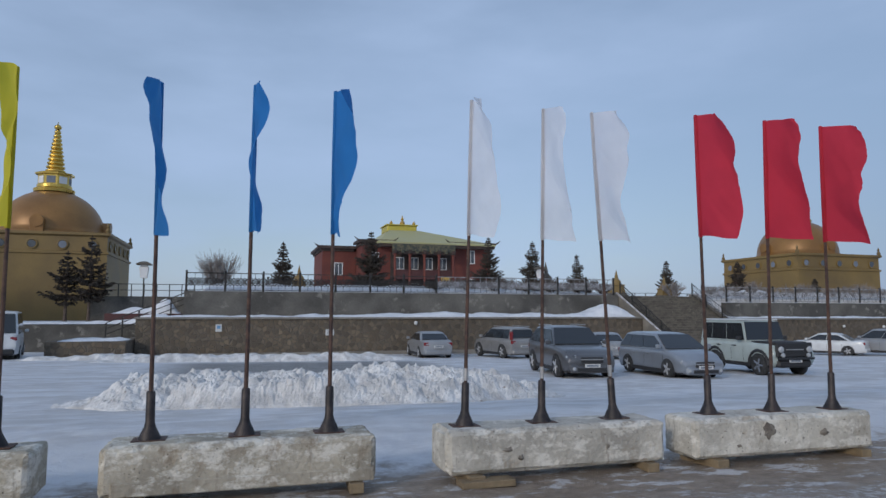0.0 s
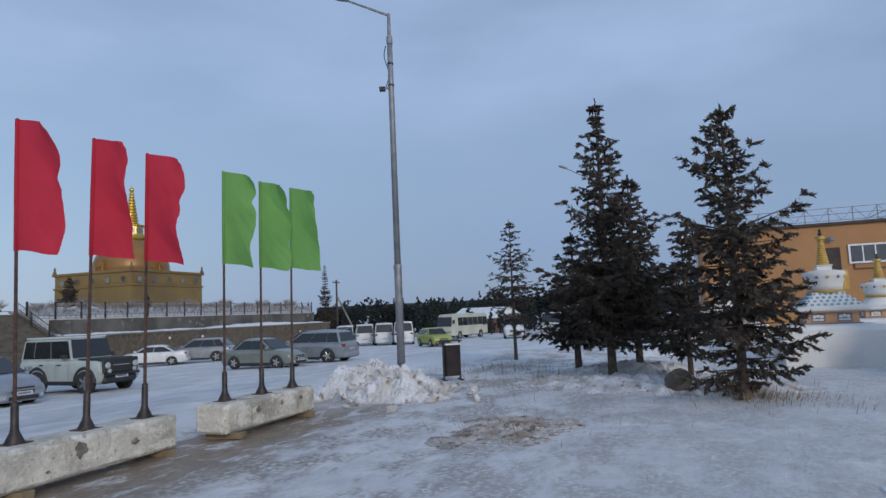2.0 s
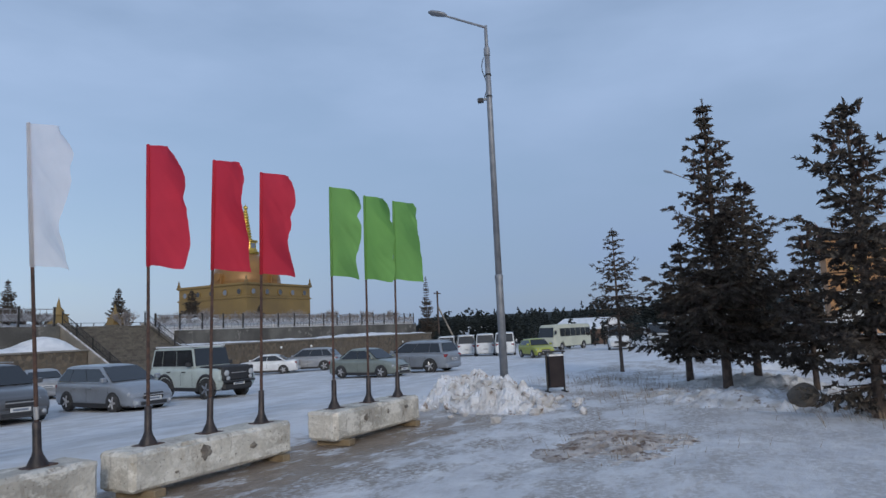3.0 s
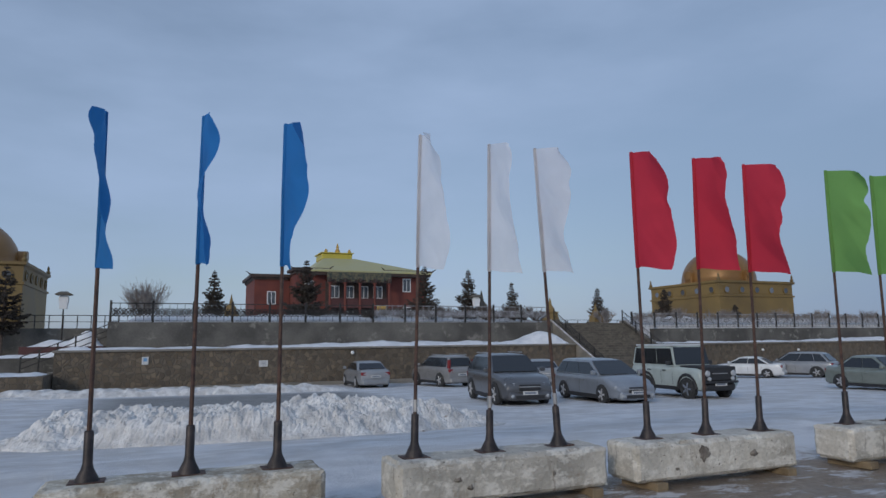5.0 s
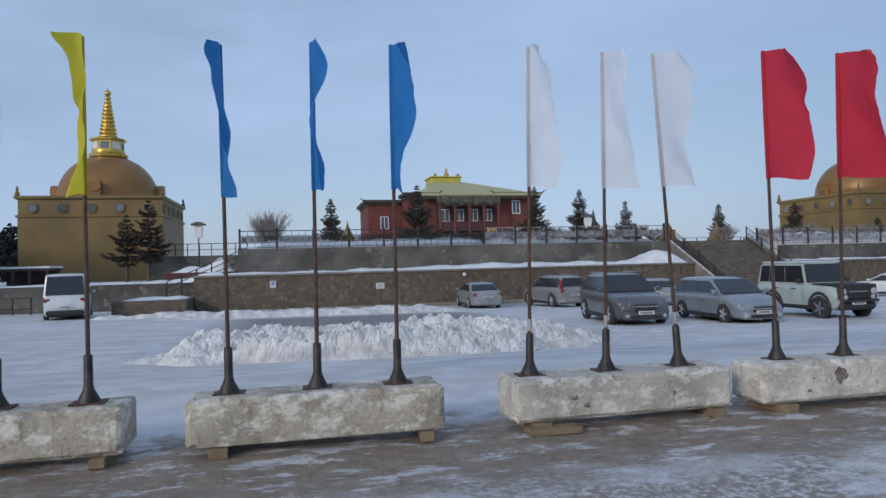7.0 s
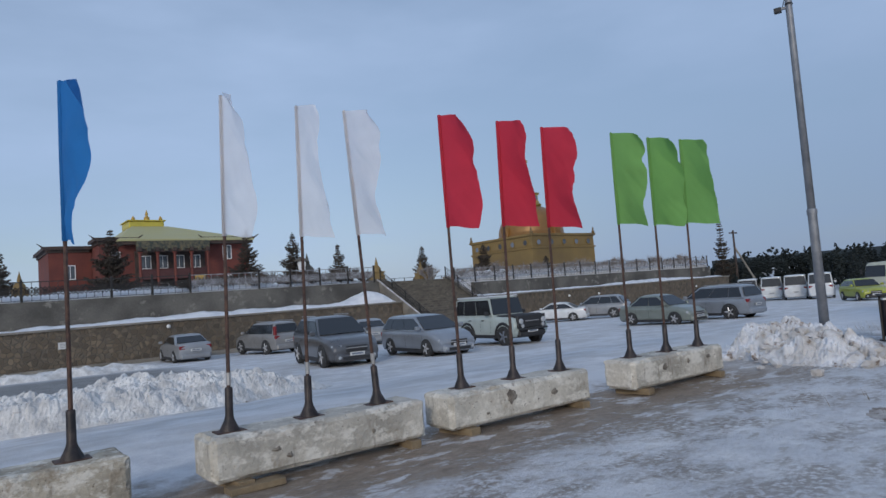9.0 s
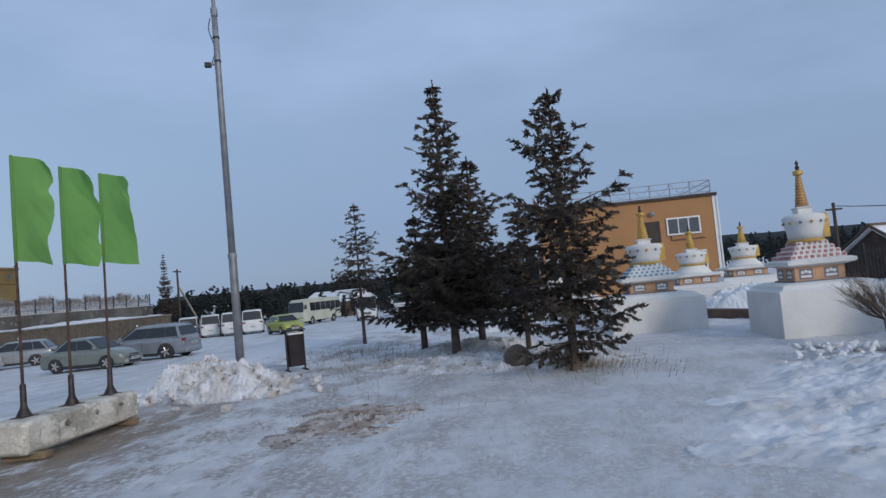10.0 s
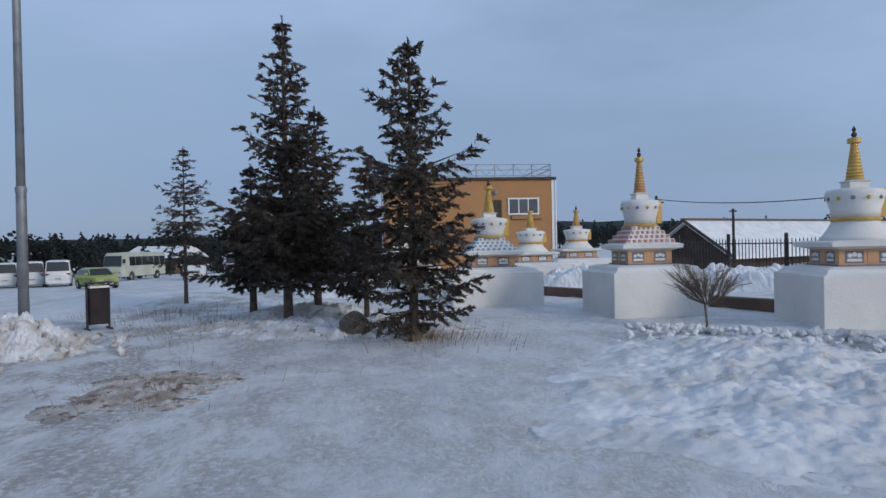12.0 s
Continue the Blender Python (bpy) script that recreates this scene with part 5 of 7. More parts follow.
small_shrine(46.5, 52, 2.75, 2.6, "small red-brown stupa beside a spruce", MAROON)
small_shrine(5.6, 50, 2.75, 2.3, "small ochre stupa beside a spruce")
small_shrine(31.5, 62, 2.75, 4.0, "small grey pavilion spire on the terrace", STEP_STONE)
small_shrine(20.5, 60, 2.75, 2.2, "small golden stupa before the temple")


def far_conifer(x, y, z0, h, r, label, seed, dense=1.0):
    return conifer(x, y, h, r * 1.35, int(16 + 1.4 * h), label, seed, 1.0 * dense, 0.10, 0.06, 0, twig_n=5, blade=0.06, z0=z0)


def pine(x, y, z0, h, r, label, seed):
    return conifer(x, y, h, r * 1.35, 15, label, seed, 0.8, 0.12, 0.27, 0, twig_n=6, blade=0.07, z0=z0, gap=0.3)


for i, (x, y, h, r) in enumerate(((4.5, 52, 4.2, 1.0), (11.0, 50, 5.0, 1.5), (29.1, 60, 5.9, 1.5), (34.0, 60, 4.7, 1.1), (44.6, 60, 4.3, 1.1), (25.2, 62, 6.4, 1.7), (44.2, 49, 3.4, 1.0), (56.0, 52.0, 2.2, 0.6))):
    far_conifer(x, y, 2.75, h, r, "dark spruce growing on the snowy terrace", 40 + i)
pine(-8.8, 52, 0.9, 6.1, 1.6, "dark pine before the golden stupa", 60)
pine(-10.4, 52.5, 0.9, 5.0, 1.5, "dark pine before the golden stupa", 61)
for x, y in ((-5.3, 52.0), (29.0, 58.0)):
    s = thing("lantern_post", pose(x, y, 2.75 if x > 0 else 0.9), "pale lantern on a square post", "lantern", "terrace lanterns")
    hh = 2.0 if x > 0 else 3.1
    part("post", rod((0, 0, -0.1), (0, 0, hh + 0.02), 0.05, 0.045, 8), IRON, s)
    part("lantern", square_stack([(0.22, hh), (0.30, hh + 0.75), (0.20, hh + 0.96)]), WHITE_TRIM, s)
    part("cap", square_stack([(0.5, hh + 0.95), (0.5, hh + 1.03), (0.2, hh + 1.2)]), STEP_STONE, s)

# far terrace railing seen above the stairs
fr = thing("far_railing", pose(0, 75, 2.78), "thin grey railing across the terrace", "railing")
for k in range(25):
    part("post", box(28 + k * 1.6 - 0.04, 28 + k * 1.6 + 0.04, -0.04, 0.04, -0.05, 1.3), IRON, fr)
for z in (0.4, 0.85, 1.28):
    part("rail", box(28, 66.4, -0.025, 0.025, z - 0.025, z + 0.025), IRON, fr)

# ---- left side: low walls, side stairs, dark strip wall ----
structure("low_wall", box(-7.8, -4.05, 37.6, 41.5, -2.0, 0.05, 0.03), RUBBLE, "low stone planter wall")
drift("snow_drift", -7.7, -4.1, 37.7, 41.4, 0.03, 0.22, "snow on a low stone planter", 6)
structure("strip_wall", box(-60, -1.9, 46.5, 47.1, -2.2, 0.75), CONCRETE_DARK, "long low dark retaining wall")
structure("upper_lawn", box(-60, -1.9, 47.12, 90, -2.2, 0.85), SNOW, "snowy ground round the golden stupa", "ground")
drift("snow_drift", -17.0, -2.5, 46.5, 48.6, 0.82, 0.16, "snow lying on a long low wall", 7, ((-3.8, 1.8, 0.6),))
structure("side_wall", box(-9.0, -1.85, 53.5, 54.0, 0.5, 2.7), CONCRETE_DARK, "grey concrete wall beside the golden stupa")
rl = thing("side_railing", pose(0, 0, 0), "dark iron stair railing by the side steps", "railing", "stair railings")
for k in range(6):
    x, z = -6.2 + 0.9 * k, -0.1 + 0.38 * k
    part("post", box(x - 0.04, x + 0.04, 44.0, 44.08, z - 0.8, z + 1.0), IRON, rl)
for dz in (0.3, 0.65, 1.0):
    part("rail", rod((-6.2, 44.04, -0.1 + dz), (-1.7, 44.04, 1.8 + dz), 0.03), IRON, rl)
ss = thing("side_steps", pose(0, 0, 0), "snowy concrete side steps", "stairs", kind="structure")
for k in range(12):
    part("step", box(-6.4 + 0.4 * k, -6.0 + 0.4 * k, 44.2, 46.4, -1.6, -0.7 + 0.17 * k, 0.01), CONCRETE_CAP, ss)
structure("red_plinth", box(-6.9, -2.3, 47.2, 49.0, 0.8, 1.45), MAROON, "low maroon plinth under snow")
drift("snow_drift", -6.8, -2.35, 47.25, 48.95, 1.45, 0.12, "pile of snow heaped on a maroon plinth", 12, ((-5.2, 0.7, 0.4), (-3.3, 0.9, 0.95)))
# thin railing on the wall behind the pines
rl = thing("side_railing", pose(0, 53.75, 2.7), "thin iron railing on a concrete wall", "railing", "stair railings")
for k in range(9):
    part("post", box(-9 + 0.88 * k - 0.03, -9 + 0.88 * k + 0.03, -0.03, 0.03, -0.02, 0.95), IRON, rl)
part("rail", box(-9, -1.9, -0.02, 0.02, 0.9, 0.95), IRON, rl)
part("rail", box(-9, -1.9, -0.02, 0.02, 0.45, 0.49), IRON, rl)

# maroon building at the edge
rb = thing("maroon_building", pose(0, 0, 0), "two-storey maroon building with white windows", "building")
part("wall", box(-34, -18.1, 47.2, 49.4, -2, 7.2), MAROON, rb)
part("roof", box(-34.2, -17.9, 47.0, 49.6, 7.2, 7.4, 0.03), CORNICE, rb)
part("downpipe", box(-18.3, -18.12, 47.0, 47.15, -1, 7.2), CORNICE, rb, "dark corner strip")
for x in (-19.3, -20.9, -22.5):
    for z in (4.6, 1.2):
        window_unit("window", 0.5, 1.3, rb, pose(x, 47.16, z))
ck = thing("entrance_porch", pose(0, 0, 0), "dark timber entrance porch with snow on its roof", "porch")
part("roof", box(-18.0, -14.6, 49.6, 52, 1.85, 2.0), DARK_WOOD, ck)
part("snow", box(-18.05, -14.55, 49.5, 52.1, 2.0, 2.14, 0.04), SNOW, ck, "snow on the porch roof")
for x in (-17.9, -16.9, -15.9, -14.8):
    part("post", box(x - 0.08, x + 0.08, 49.7, 49.86, 0.6, 1.85), DARK_WOOD, ck)
part("back", box(-18.0, -14.7, 51.6, 51.9, 0.5, 1.85), DARK_WOOD, ck)
rk = thing("dark_railing", pose(0, 0, 0), "dark iron railing beside the maroon building", "railing")
for k in range(9):
    part("post", box(-22 + 1.0 * k - 0.04, -22 + 1.0 * k + 0.04, 44.5, 44.58, -1.4, 0.2), IRON, rk)
for z in (-0.5, 0.15):
    part("rail", box(-22, -14, 44.5, 44.56, z, z + 0.06), IRON, rk)


# ---- vehicles ----
def arch(cx, r, z0, n=9):
    """The rim of a wheel opening, from front to back."""
    return [(cx + r * math.cos(math.pi * k / (n - 1)), z0 + r * math.sin(math.pi * k / (n - 1))) for k in range(n)]


def shell(points, half, lean=0.0, z_lean=0.0, round_=0.05, shrink=0.04, bow=0.06, crown=0.05):
    """A side outline of (x, z) made into a body with rounded flanks that lean in above z_lean, bowed ends and a crowned top."""
    bm = bmesh.new()
    cx = (min(p[0] for p in points) + max(p[0] for p in points)) / 2
    lo, hi = min(p[1] for p in points), max(p[1] for p in points)
    cz = (lo + hi) / 2
    rings = []
    for f in (-1, -0.975, -0.9, -0.7, -0.35, 0.35, 0.7, 0.9, 0.975, 1):
        ring = []
        edge = abs(f) ** 5
        end = shrink if abs(f) == 1 else (shrink * 0.35 if abs(f) > 0.97 else 0.0)
        for x, z in points:
            h = half - lean * max(0.0, z - z_lean)
            up = max(0.0, (z - cz) / (hi - cz))
            ring.append(bm.verts.new((cx + (x - cx) * (1 - end - bow * edge * abs(x - cx) / (0.5 * (max(p[0] for p in points) - cx) * 2)), f * h, z - crown * edge * up - end * 1.2 * up)))
        rings.append(ring)
    k = len(points)
    for a, c in zip(rings, rings[1:]):
        for i in range(k):
            bm.faces.new((a[i], a[(i + 1) % k], c[(i + 1) % k], c[i]))
    ends = [bm.faces.new(rings[0][::-1]), bm.faces.new(rings[-1])]
    bmesh.ops.triangulate(bm, faces=ends)
    return bm


def lower_body(L, W, top, clear, taper, bulge):
    """The painted lower body: sections along the car, narrowed at both ends, with a bulging nose and tail."""
    bm = bmesh.new()
    steps = sorted(set([p[0] for p in top] + [0.005, 0.05, 0.11, 0.15, 0.34, 0.45, 0.56, 0.67, 0.78, 0.86, 0.92, 0.995]))
    rings = []
    for f in steps:
        for (f0, z0), (f1, z1) in zip(top, top[1:]):
            if f0 <= f <= f1:
                zt = z0 + (z1 - z0) * (f - f0) / (f1 - f0)
                break
        front, back = max(0.0, (0.18 - f) / 0.18), max(0.0, (f - 0.84) / 0.16)
        w = W / 2 * (1 - taper * front ** 2 - taper * 0.75 * back ** 2)
        lo = clear + 0.13 * max(0.0, 1 - f / 0.03) + 0.15 * max(0.0, 1 - (1 - f) / 0.03)
        waist = lo + (zt - lo) * 0.55
        half = [(0.88, lo), (0.965, lo + 0.05), (0.985, lo + (zt - lo) * 0.25), (1.0, waist), (0.992, lo + (zt - lo) * 0.76), (0.965, zt - 0.07), (0.925, zt - 0.022), (0.85, zt), (0.45, zt + 0.02)]
        ring = []
        for k, z in [(-a, b) for a, b in half] + [(a, b) for a, b in reversed(half)]:
            push = bulge * (1 - min(1.0, k * k)) * (max(0.0, 1 - f / 0.10) - max(0.0, 1 - (1 - f) / 0.08) * 0.7)
            ring.append(bm.verts.new((L / 2 - f * L + push, k * w, z)))
        rings.append(ring)
    n = len(rings[0])
    for a, c in zip(rings, rings[1:]):
        for i in range(n):
            bm.faces.new((a[i], a[(i + 1) % n], c[(i + 1) % n], c[i]))
    bm.faces.new(rings[0][::-1])
    bm.faces.new(rings[-1])
    bmesh.ops.recalc_face_normals(bm, faces=bm.faces[:])
    return bm


def rounded(ob, degrees=38):
    """Smooth shading but for edges sharper than that."""
    ob.data.polygons.foreach_set("use_smooth", [True] * len(ob.data.polygons))
    ob.data.set_sharp_from_angle(angle=radians(degrees))
    return ob


def pane_side(points, half, lean, z_lean, sg, off=0.008):
    bm = bmesh.new()
    vs = []
    for d in (0, 0.012):
        vs.append([bm.verts.new((x, sg * (half - lean * max(0, z - z_lean) + off - d), z)) for x, z in points])
    bm.faces.new(vs[0])
    bm.faces.new(vs[1][::-1])
    k = len(points)
    for i in range(k):
        bm.faces.new((vs[0][i], vs[0][(i + 1) % k], vs[1][(i + 1) % k], vs[1][i]))
    return bm


def pane_cross(x0, z0, x1, z1, h0, h1, off):
    """A windscreen between two heights, pushed out along its normal."""
    n = Vector((z1 - z0, 0, x0 - x1)).normalized() * off
    bm = bmesh.new()
    lay = []
    for e in (0, -0.012 if off > 0 else 0.012):
        d = n * (1 + e / abs(off))
        lay.append([bm.verts.new((x0 + d.x, -h0, z0 + d.z)), bm.verts.new((x0 + d.x, h0, z0 + d.z)), bm.verts.new((x1 + d.x, h1, z1 + d.z)), bm.verts.new((x1 + d.x, -h1, z1 + d.z))])
    bm.faces.new(lay[0])
    bm.faces.new(lay[1][::-1])
    for i in range(4):
        bm.faces.new((lay[0][i], lay[0][(i + 1) % 4], lay[1][(i + 1) % 4], lay[1][i]))
    return bm


def seam(x, half, lo, top, sg):
    """A thin dark joint that follows the door's swelling side."""
    bm = bmesh.new()
    rows = []
    for f, k in ((0.18, 0.980), (0.30, 0.987), (0.55, 1.0), (0.72, 0.993), (0.86, 0.972)):
        y, z = sg * (half * k + 0.002), lo + (top - lo) * f
        rows.append([bm.verts.new((x + dx, yy, z)) for dx, yy in ((-0.005, y), (0.005, y), (0.005, y - sg * 0.03), (-0.005, y - sg * 0.03))])
    for a, c in zip(rows, rows[1:]):
        for i in range(4):
            bm.faces.new((a[i], a[(i + 1) % 4], c[(i + 1) % 4], c[i]))
    bm.faces.new(rows[0][::-1])
    bm.faces.new(rows[-1])
    return bm


def wheel(parent, x, y, r, w, rim_mat=RIM):
    m = pose(x, y, r, 90, 0, 0)
    t = part("wheel", turned([(r * 0.62, -w / 2), (r * 0.93, -w / 2), (r, -w * 0.36), (r, w * 0.36), (r * 0.93, w / 2), (r * 0.62, w / 2)], 22, m), RUBBER, parent, "", True)
    sg = -1 if y > 0 else 1
    rim = bmesh.new()
    add_turned(rim, [(r * 0.64, sg * w * 0.30), (r * 0.66, sg * w * 0.50), (r * 0.60, sg * w * 0.44)], 20, m, False)
    add_turned(rim, [(r * 0.16, sg * w * 0.3), (r * 0.14, sg * w * 0.48)], 10, m)
    for k in range(5):
        a = 2 * math.pi * k / 5
        add_rod(rim, m @ Vector((0.1 * r * math.cos(a), 0.1 * r * math.sin(a), sg * w * 0.42)), m @ Vector((0.62 * r * math.cos(a), 0.62 * r * math.sin(a), sg * w * 0.42)), 0.05, 0.04, 5)
    part("rim", rim, rim_mat, t)
    part("hub_backing", turned([(r * 0.63, sg * w * 0.2), (r * 0.63, sg * w * 0.28)], 18, m), TRIM, t)
    return t


def car(x, y, turn, label, paint, L=4.5, W=1.75, H=1.5, hood=0.92, belt=0.95, cowl=0.28, roof0=0.42, roof1=0.80, tail=0.97, deck=0.95, wheel_r=0.31, clear=0.2, nose=0.70, front_ax=0.19, rear_ax=0.80, bumper=None, rear_lamp_high=False, cat="car", rim_mat=RIM, jeep=False, spare=False, roof_snow=False, rails=False, name="car", lean_in=0.34):
    """Lengths along the car are shares of L from the nose; heights are metres."""
    z = ground_z(x, y)
    c = thing(name, pose(x, y, z, 0, 0, turn), label, cat, "parked vehicles")
    X = lambda f: L / 2 - f * L
    ra = wheel_r * 1.16
    hip = belt if deck >= belt else deck
    top = [(0.0, nose * 0.80), (0.012, nose * 0.95), (0.03, nose), (0.075, nose + (hood - nose) * 0.55), (cowl * 0.7, hood - 0.02), (cowl, hood), (cowl + 0.012, belt), (tail - 0.03, hip), (0.965, deck), (0.99, deck - 0.07), (1.0, deck * 0.78)]
    rounded(part("body", lower_body(L, W, top, clear, 0.03 if jeep else 0.15, 0.02 if jeep else 0.09), paint, c), 50)
    for fx in (front_ax, rear_ax):
        for sg in (-1, 1):
            rim_ = arch(X(fx), ra, wheel_r * 0.92, 13)
            rim_ = [(X(fx) + ra, clear + 0.0)] + rim_ + [(X(fx) - ra, clear + 0.0)]
            # flat dark plate on the uncut flank paints the wheel opening's shade
            part("arch_shade_plate", prism(rim_, *sorted((sg * (W / 2 - 0.25), sg * (W / 2 + 0.006)))), TRIM, c, "dark plate standing in for the shaded wheel opening")
    lean = lean_in if not jeep else 0.08
    gh = [(X(cowl) + 0.0, belt - 0.02), (X(roof0), H - 0.03), (X(roof0 + 0.06), H), (X((roof0 + roof1) / 2), H + 0.015), (X(roof1 - 0.04), H - 0.005), (X(roof1), H - 0.05), (X(tail), belt - 0.02)]
    half = W / 2 - 0.045
    rounded(part("cabin", shell(gh, half, lean, belt, 0.05, 0.012, 0.01 if jeep else 0.03, 0.05), paint, c))
    # side glass, two or three panes each side
    zt = H - 0.115
    inner0, inner1 = X(cowl + (roof0 - cowl) * 0.16) - 0.06, X(roof0) - 0.07
    back0, back1 = X(tail - (tail - roof1) * 0.2) + 0.09, X(roof1) + 0.08
    cuts = [0.0, 0.40, 0.76, 1.0] if roof1 > 0.85 else [0.0, 0.48, 1.0]
    for sg in (-1, 1):
        for a, e in zip(cuts, cuts[1:]):
            b0, b1 = inner0 + (back0 - inner0) * a, inner0 + (back0 - inner0) * e
            t0, t1 = inner1 + (back1 - inner1) * a, inner1 + (back1 - inner1) * e
            pts = [(b0 - 0.016, belt + 0.03), (b1 + 0.016, belt + 0.03), (t1 + 0.016, zt), (t0 - 0.016, zt)]
            part("side_window", pane_side(pts, half, lean, belt, sg), GLASS, c)
        for fx in ((0.50,) if len(cuts) == 3 else (0.48, 0.70)):
            part("door_handle", box(X(fx) - 0.09, X(fx) + 0.09, sg * (W / 2) - 0.05, sg * (W / 2) + 0.012, belt - 0.20, belt - 0.17, 0.004), TRIM if jeep else paint, c)
        for fx in (cowl + 0.035, 0.545 if len(cuts) == 3 else 0.53, rear_ax - 0.07 if len(cuts) == 3 else 0.74):
            part("door_seam", seam(X(fx), W / 2, clear, belt, sg), TRIM, c)
        mr = part("mirror", box(X(cowl + 0.05) - 0.08, X(cowl + 0.05) + 0.08, sg * (W / 2 + 0.11) - 0.09, sg * (W / 2 + 0.11) + 0.09, belt + 0.02, belt + 0.17, 0.03), TRIM if jeep else paint, c)
        part("sill", box(X(rear_ax) + ra, X(front_ax) - ra, sg * (W / 2 - 0.03) - 0.03, sg * (W / 2 - 0.03) + 0.03, clear - 0.05, clear + 0.09, 0.01), TRIM, c)
    wf = half - lean * (H - belt) * 0.9
    part("windscreen", pane_cross(X(cowl + (roof0 - cowl) * 0.06), belt + 0.03, X(cowl + (roof0 - cowl) * 0.93), H - 0.07, half - 0.035, wf - 0.035, 0.012), GLASS, c)
    part("rear_window", pane_cross(X(tail - (tail - roof1) * 0.12), belt + 0.07, X(tail - (tail - roof1) * 0.84), H - 0.13, half - 0.10, wf - 0.08, -0.012), GLASS, c)
    # nose and tail
    bum = bumper or paint
    part("front_bumper", box(X(0) - 0.20, X(0) + 0.09, -W * 0.40, W * 0.40, clear - 0.02, clear + 0.26, 0.075), bum, c)
    part("rear_bumper", box(X(1) - 0.09, X(1) + 0.2, -W * 0.42, W * 0.42, clear + 0.02, clear + 0.30, 0.075), bum, c)
    if not jeep:
        for sg in (-1, 1):
            part("fog_light", turned([(0.05, -0.02), (0.06, 0.02), (0.03, 0.04)], 12, pose(X(0) + 0.075, sg * W * 0.33, clear + 0.12, 0, 90, 0)), LAMP_GLASS, c)
    part("air_intake", box(X(0) + 0.05, X(0) + 0.10, -W * 0.27, W * 0.27, clear + 0.03, clear + 0.14, 0.008), TRIM, c)
    part("grille", box(X(0.02), X(0.0) + 0.085, -W * 0.20, W * 0.20, nose - 0.25, nose - 0.06, 0.02), TRIM, c)
    part("grille_bar", box(X(0.0), X(0.0) + 0.095, -W * 0.20, W * 0.20, nose - 0.15, nose - 0.115, 0.006), BARE_STEEL, c)
    for sg in (-1, 1):
        if jeep:
            part("headlight", turned([(0.10, -0.03), (0.115, 0.02), (0.07, 0.06)], 16, pose(X(0) + 0.085, sg * W * 0.33, nose - 0.13, 0, 90, 0)), LAMP_GLASS, c)
        else:
            part("headlight", box(-0.17, 0.10, -0.20, 0.20, nose - 0.17, nose - 0.01, 0.05, pose(X(0.03), sg * W * 0.335, 0, 0, 0, -sg * -24)), LAMP_GLASS, c)
        if rear_lamp_high:
            part("tail_light", box(X(1.0) - 0.01, X(0.965), sg * (W / 2 - 0.13) - 0.07, sg * (W / 2 - 0.13) + 0.07, belt - 0.05, H - 0.22, 0.02), RED_LAMP, c)
        part("tail_light", box(X(1.0) - 0.012, X(0.97), sg * (W / 2 - 0.23) - 0.14, sg * (W / 2 - 0.23) + 0.14, deck - 0.30, deck - 0.12, 0.02), RED_LAMP, c)
    for xx, zz in ((X(0) + 0.095, clear + 0.22), (X(1) - 0.075, clear + 0.46)):
        p = part("number_plate", box(xx - 0.012, xx + 0.012, -0.26, 0.26, zz - 0.056, zz + 0.056, 0.003), PLATE, c)
        part("plate_bar", box(xx - 0.015, xx + 0.015, -0.20, 0.20, zz - 0.03, zz + 0.03), GREY_PAINT, p)
    part("underbody", box(X(0.97), X(0.03), -W / 2 + 0.12, W / 2 - 0.12, clear - 0.02, clear + 0.25), TRIM, c)
    for fx in (front_ax, rear_ax):
        for sg in (-1, 1):
            wheel(c, X(fx), sg * (W / 2 - 0.085), wheel_r, 0.21, rim_mat)
    if jeep:
        part("nose_panel", box(X(0) - 0.05, X(0) + 0.075, -W * 0.42, W * 0.42, nose - 0.40, hood + 0.03, 0.03), TRIM, c, "black quilted radiator cover")
        for sg in (-1, 1):
            part("fog_light", turned([(0.07, -0.02), (0.08, 0.03), (0.04, 0.05)], 14, pose(X(0) + 0.10, sg * W * 0.30, clear + 0.42, 0, 90, 0)), LAMP_GLASS, c)
            for fx in (front_ax, rear_ax):
                fl = bmesh.new()
                ring = arch(X(fx), ra + 0.05, clear + 0.05, 9)
                for p, q in zip(ring, ring[1:]):
                    add_rod(fl, (p[0], sg * (W / 2 - 0.01), p[1]), (q[0], sg * (W / 2 - 0.01), q[1]), 0.06, None, 5)
                part("wheel_flare", fl, TRIM, c, "black wheel-arch flare")
        part("bull_bar", rod((X(0) + 0.12, -W * 0.42, clear + 0.3), (X(0) + 0.12, W * 0.42, clear + 0.3), 0.045), TRIM, c)
        part("roof_skin", box(X(roof1) + 0.05, X(roof0) - 0.02, -wf + 0.02, wf - 0.02, H - 0.02, H + 0.035, 0.015), WHITE_CAR, c, "pale hard roof")
    if jeep:
        part("bonnet_cover", box(X(cowl) + 0.08, X(0.03), -W * 0.40, W * 0.40, hood - 0.10, hood + 0.05, 0.03), TRIM, c, "black quilted bonnet cover")
    if rails:
        for sg in (-1, 1):
            part("roof_rail", rod((X(roof0 + 0.06), sg * (wf - 0.06), H + 0.04), (X(roof1 - 0.03), sg * (wf - 0.06), H + 0.03), 0.018), BARE_STEEL, c)
    return c


GREY_CAR = surf("dark_grey_car_paint", (0.125, 0.125, 0.130), 0.30, 0.45, (0.11, 0.11, 0.115), 2, 0, 30, 0.12, 0.5, 0, 0.6)
SILVER_CAR = surf("silver_car_paint", (0.31, 0.32, 0.335), 0.35, 0.3, (0.26, 0.27, 0.285), 2, 0, 30, 0.1, 0.5, 0, 0.6)
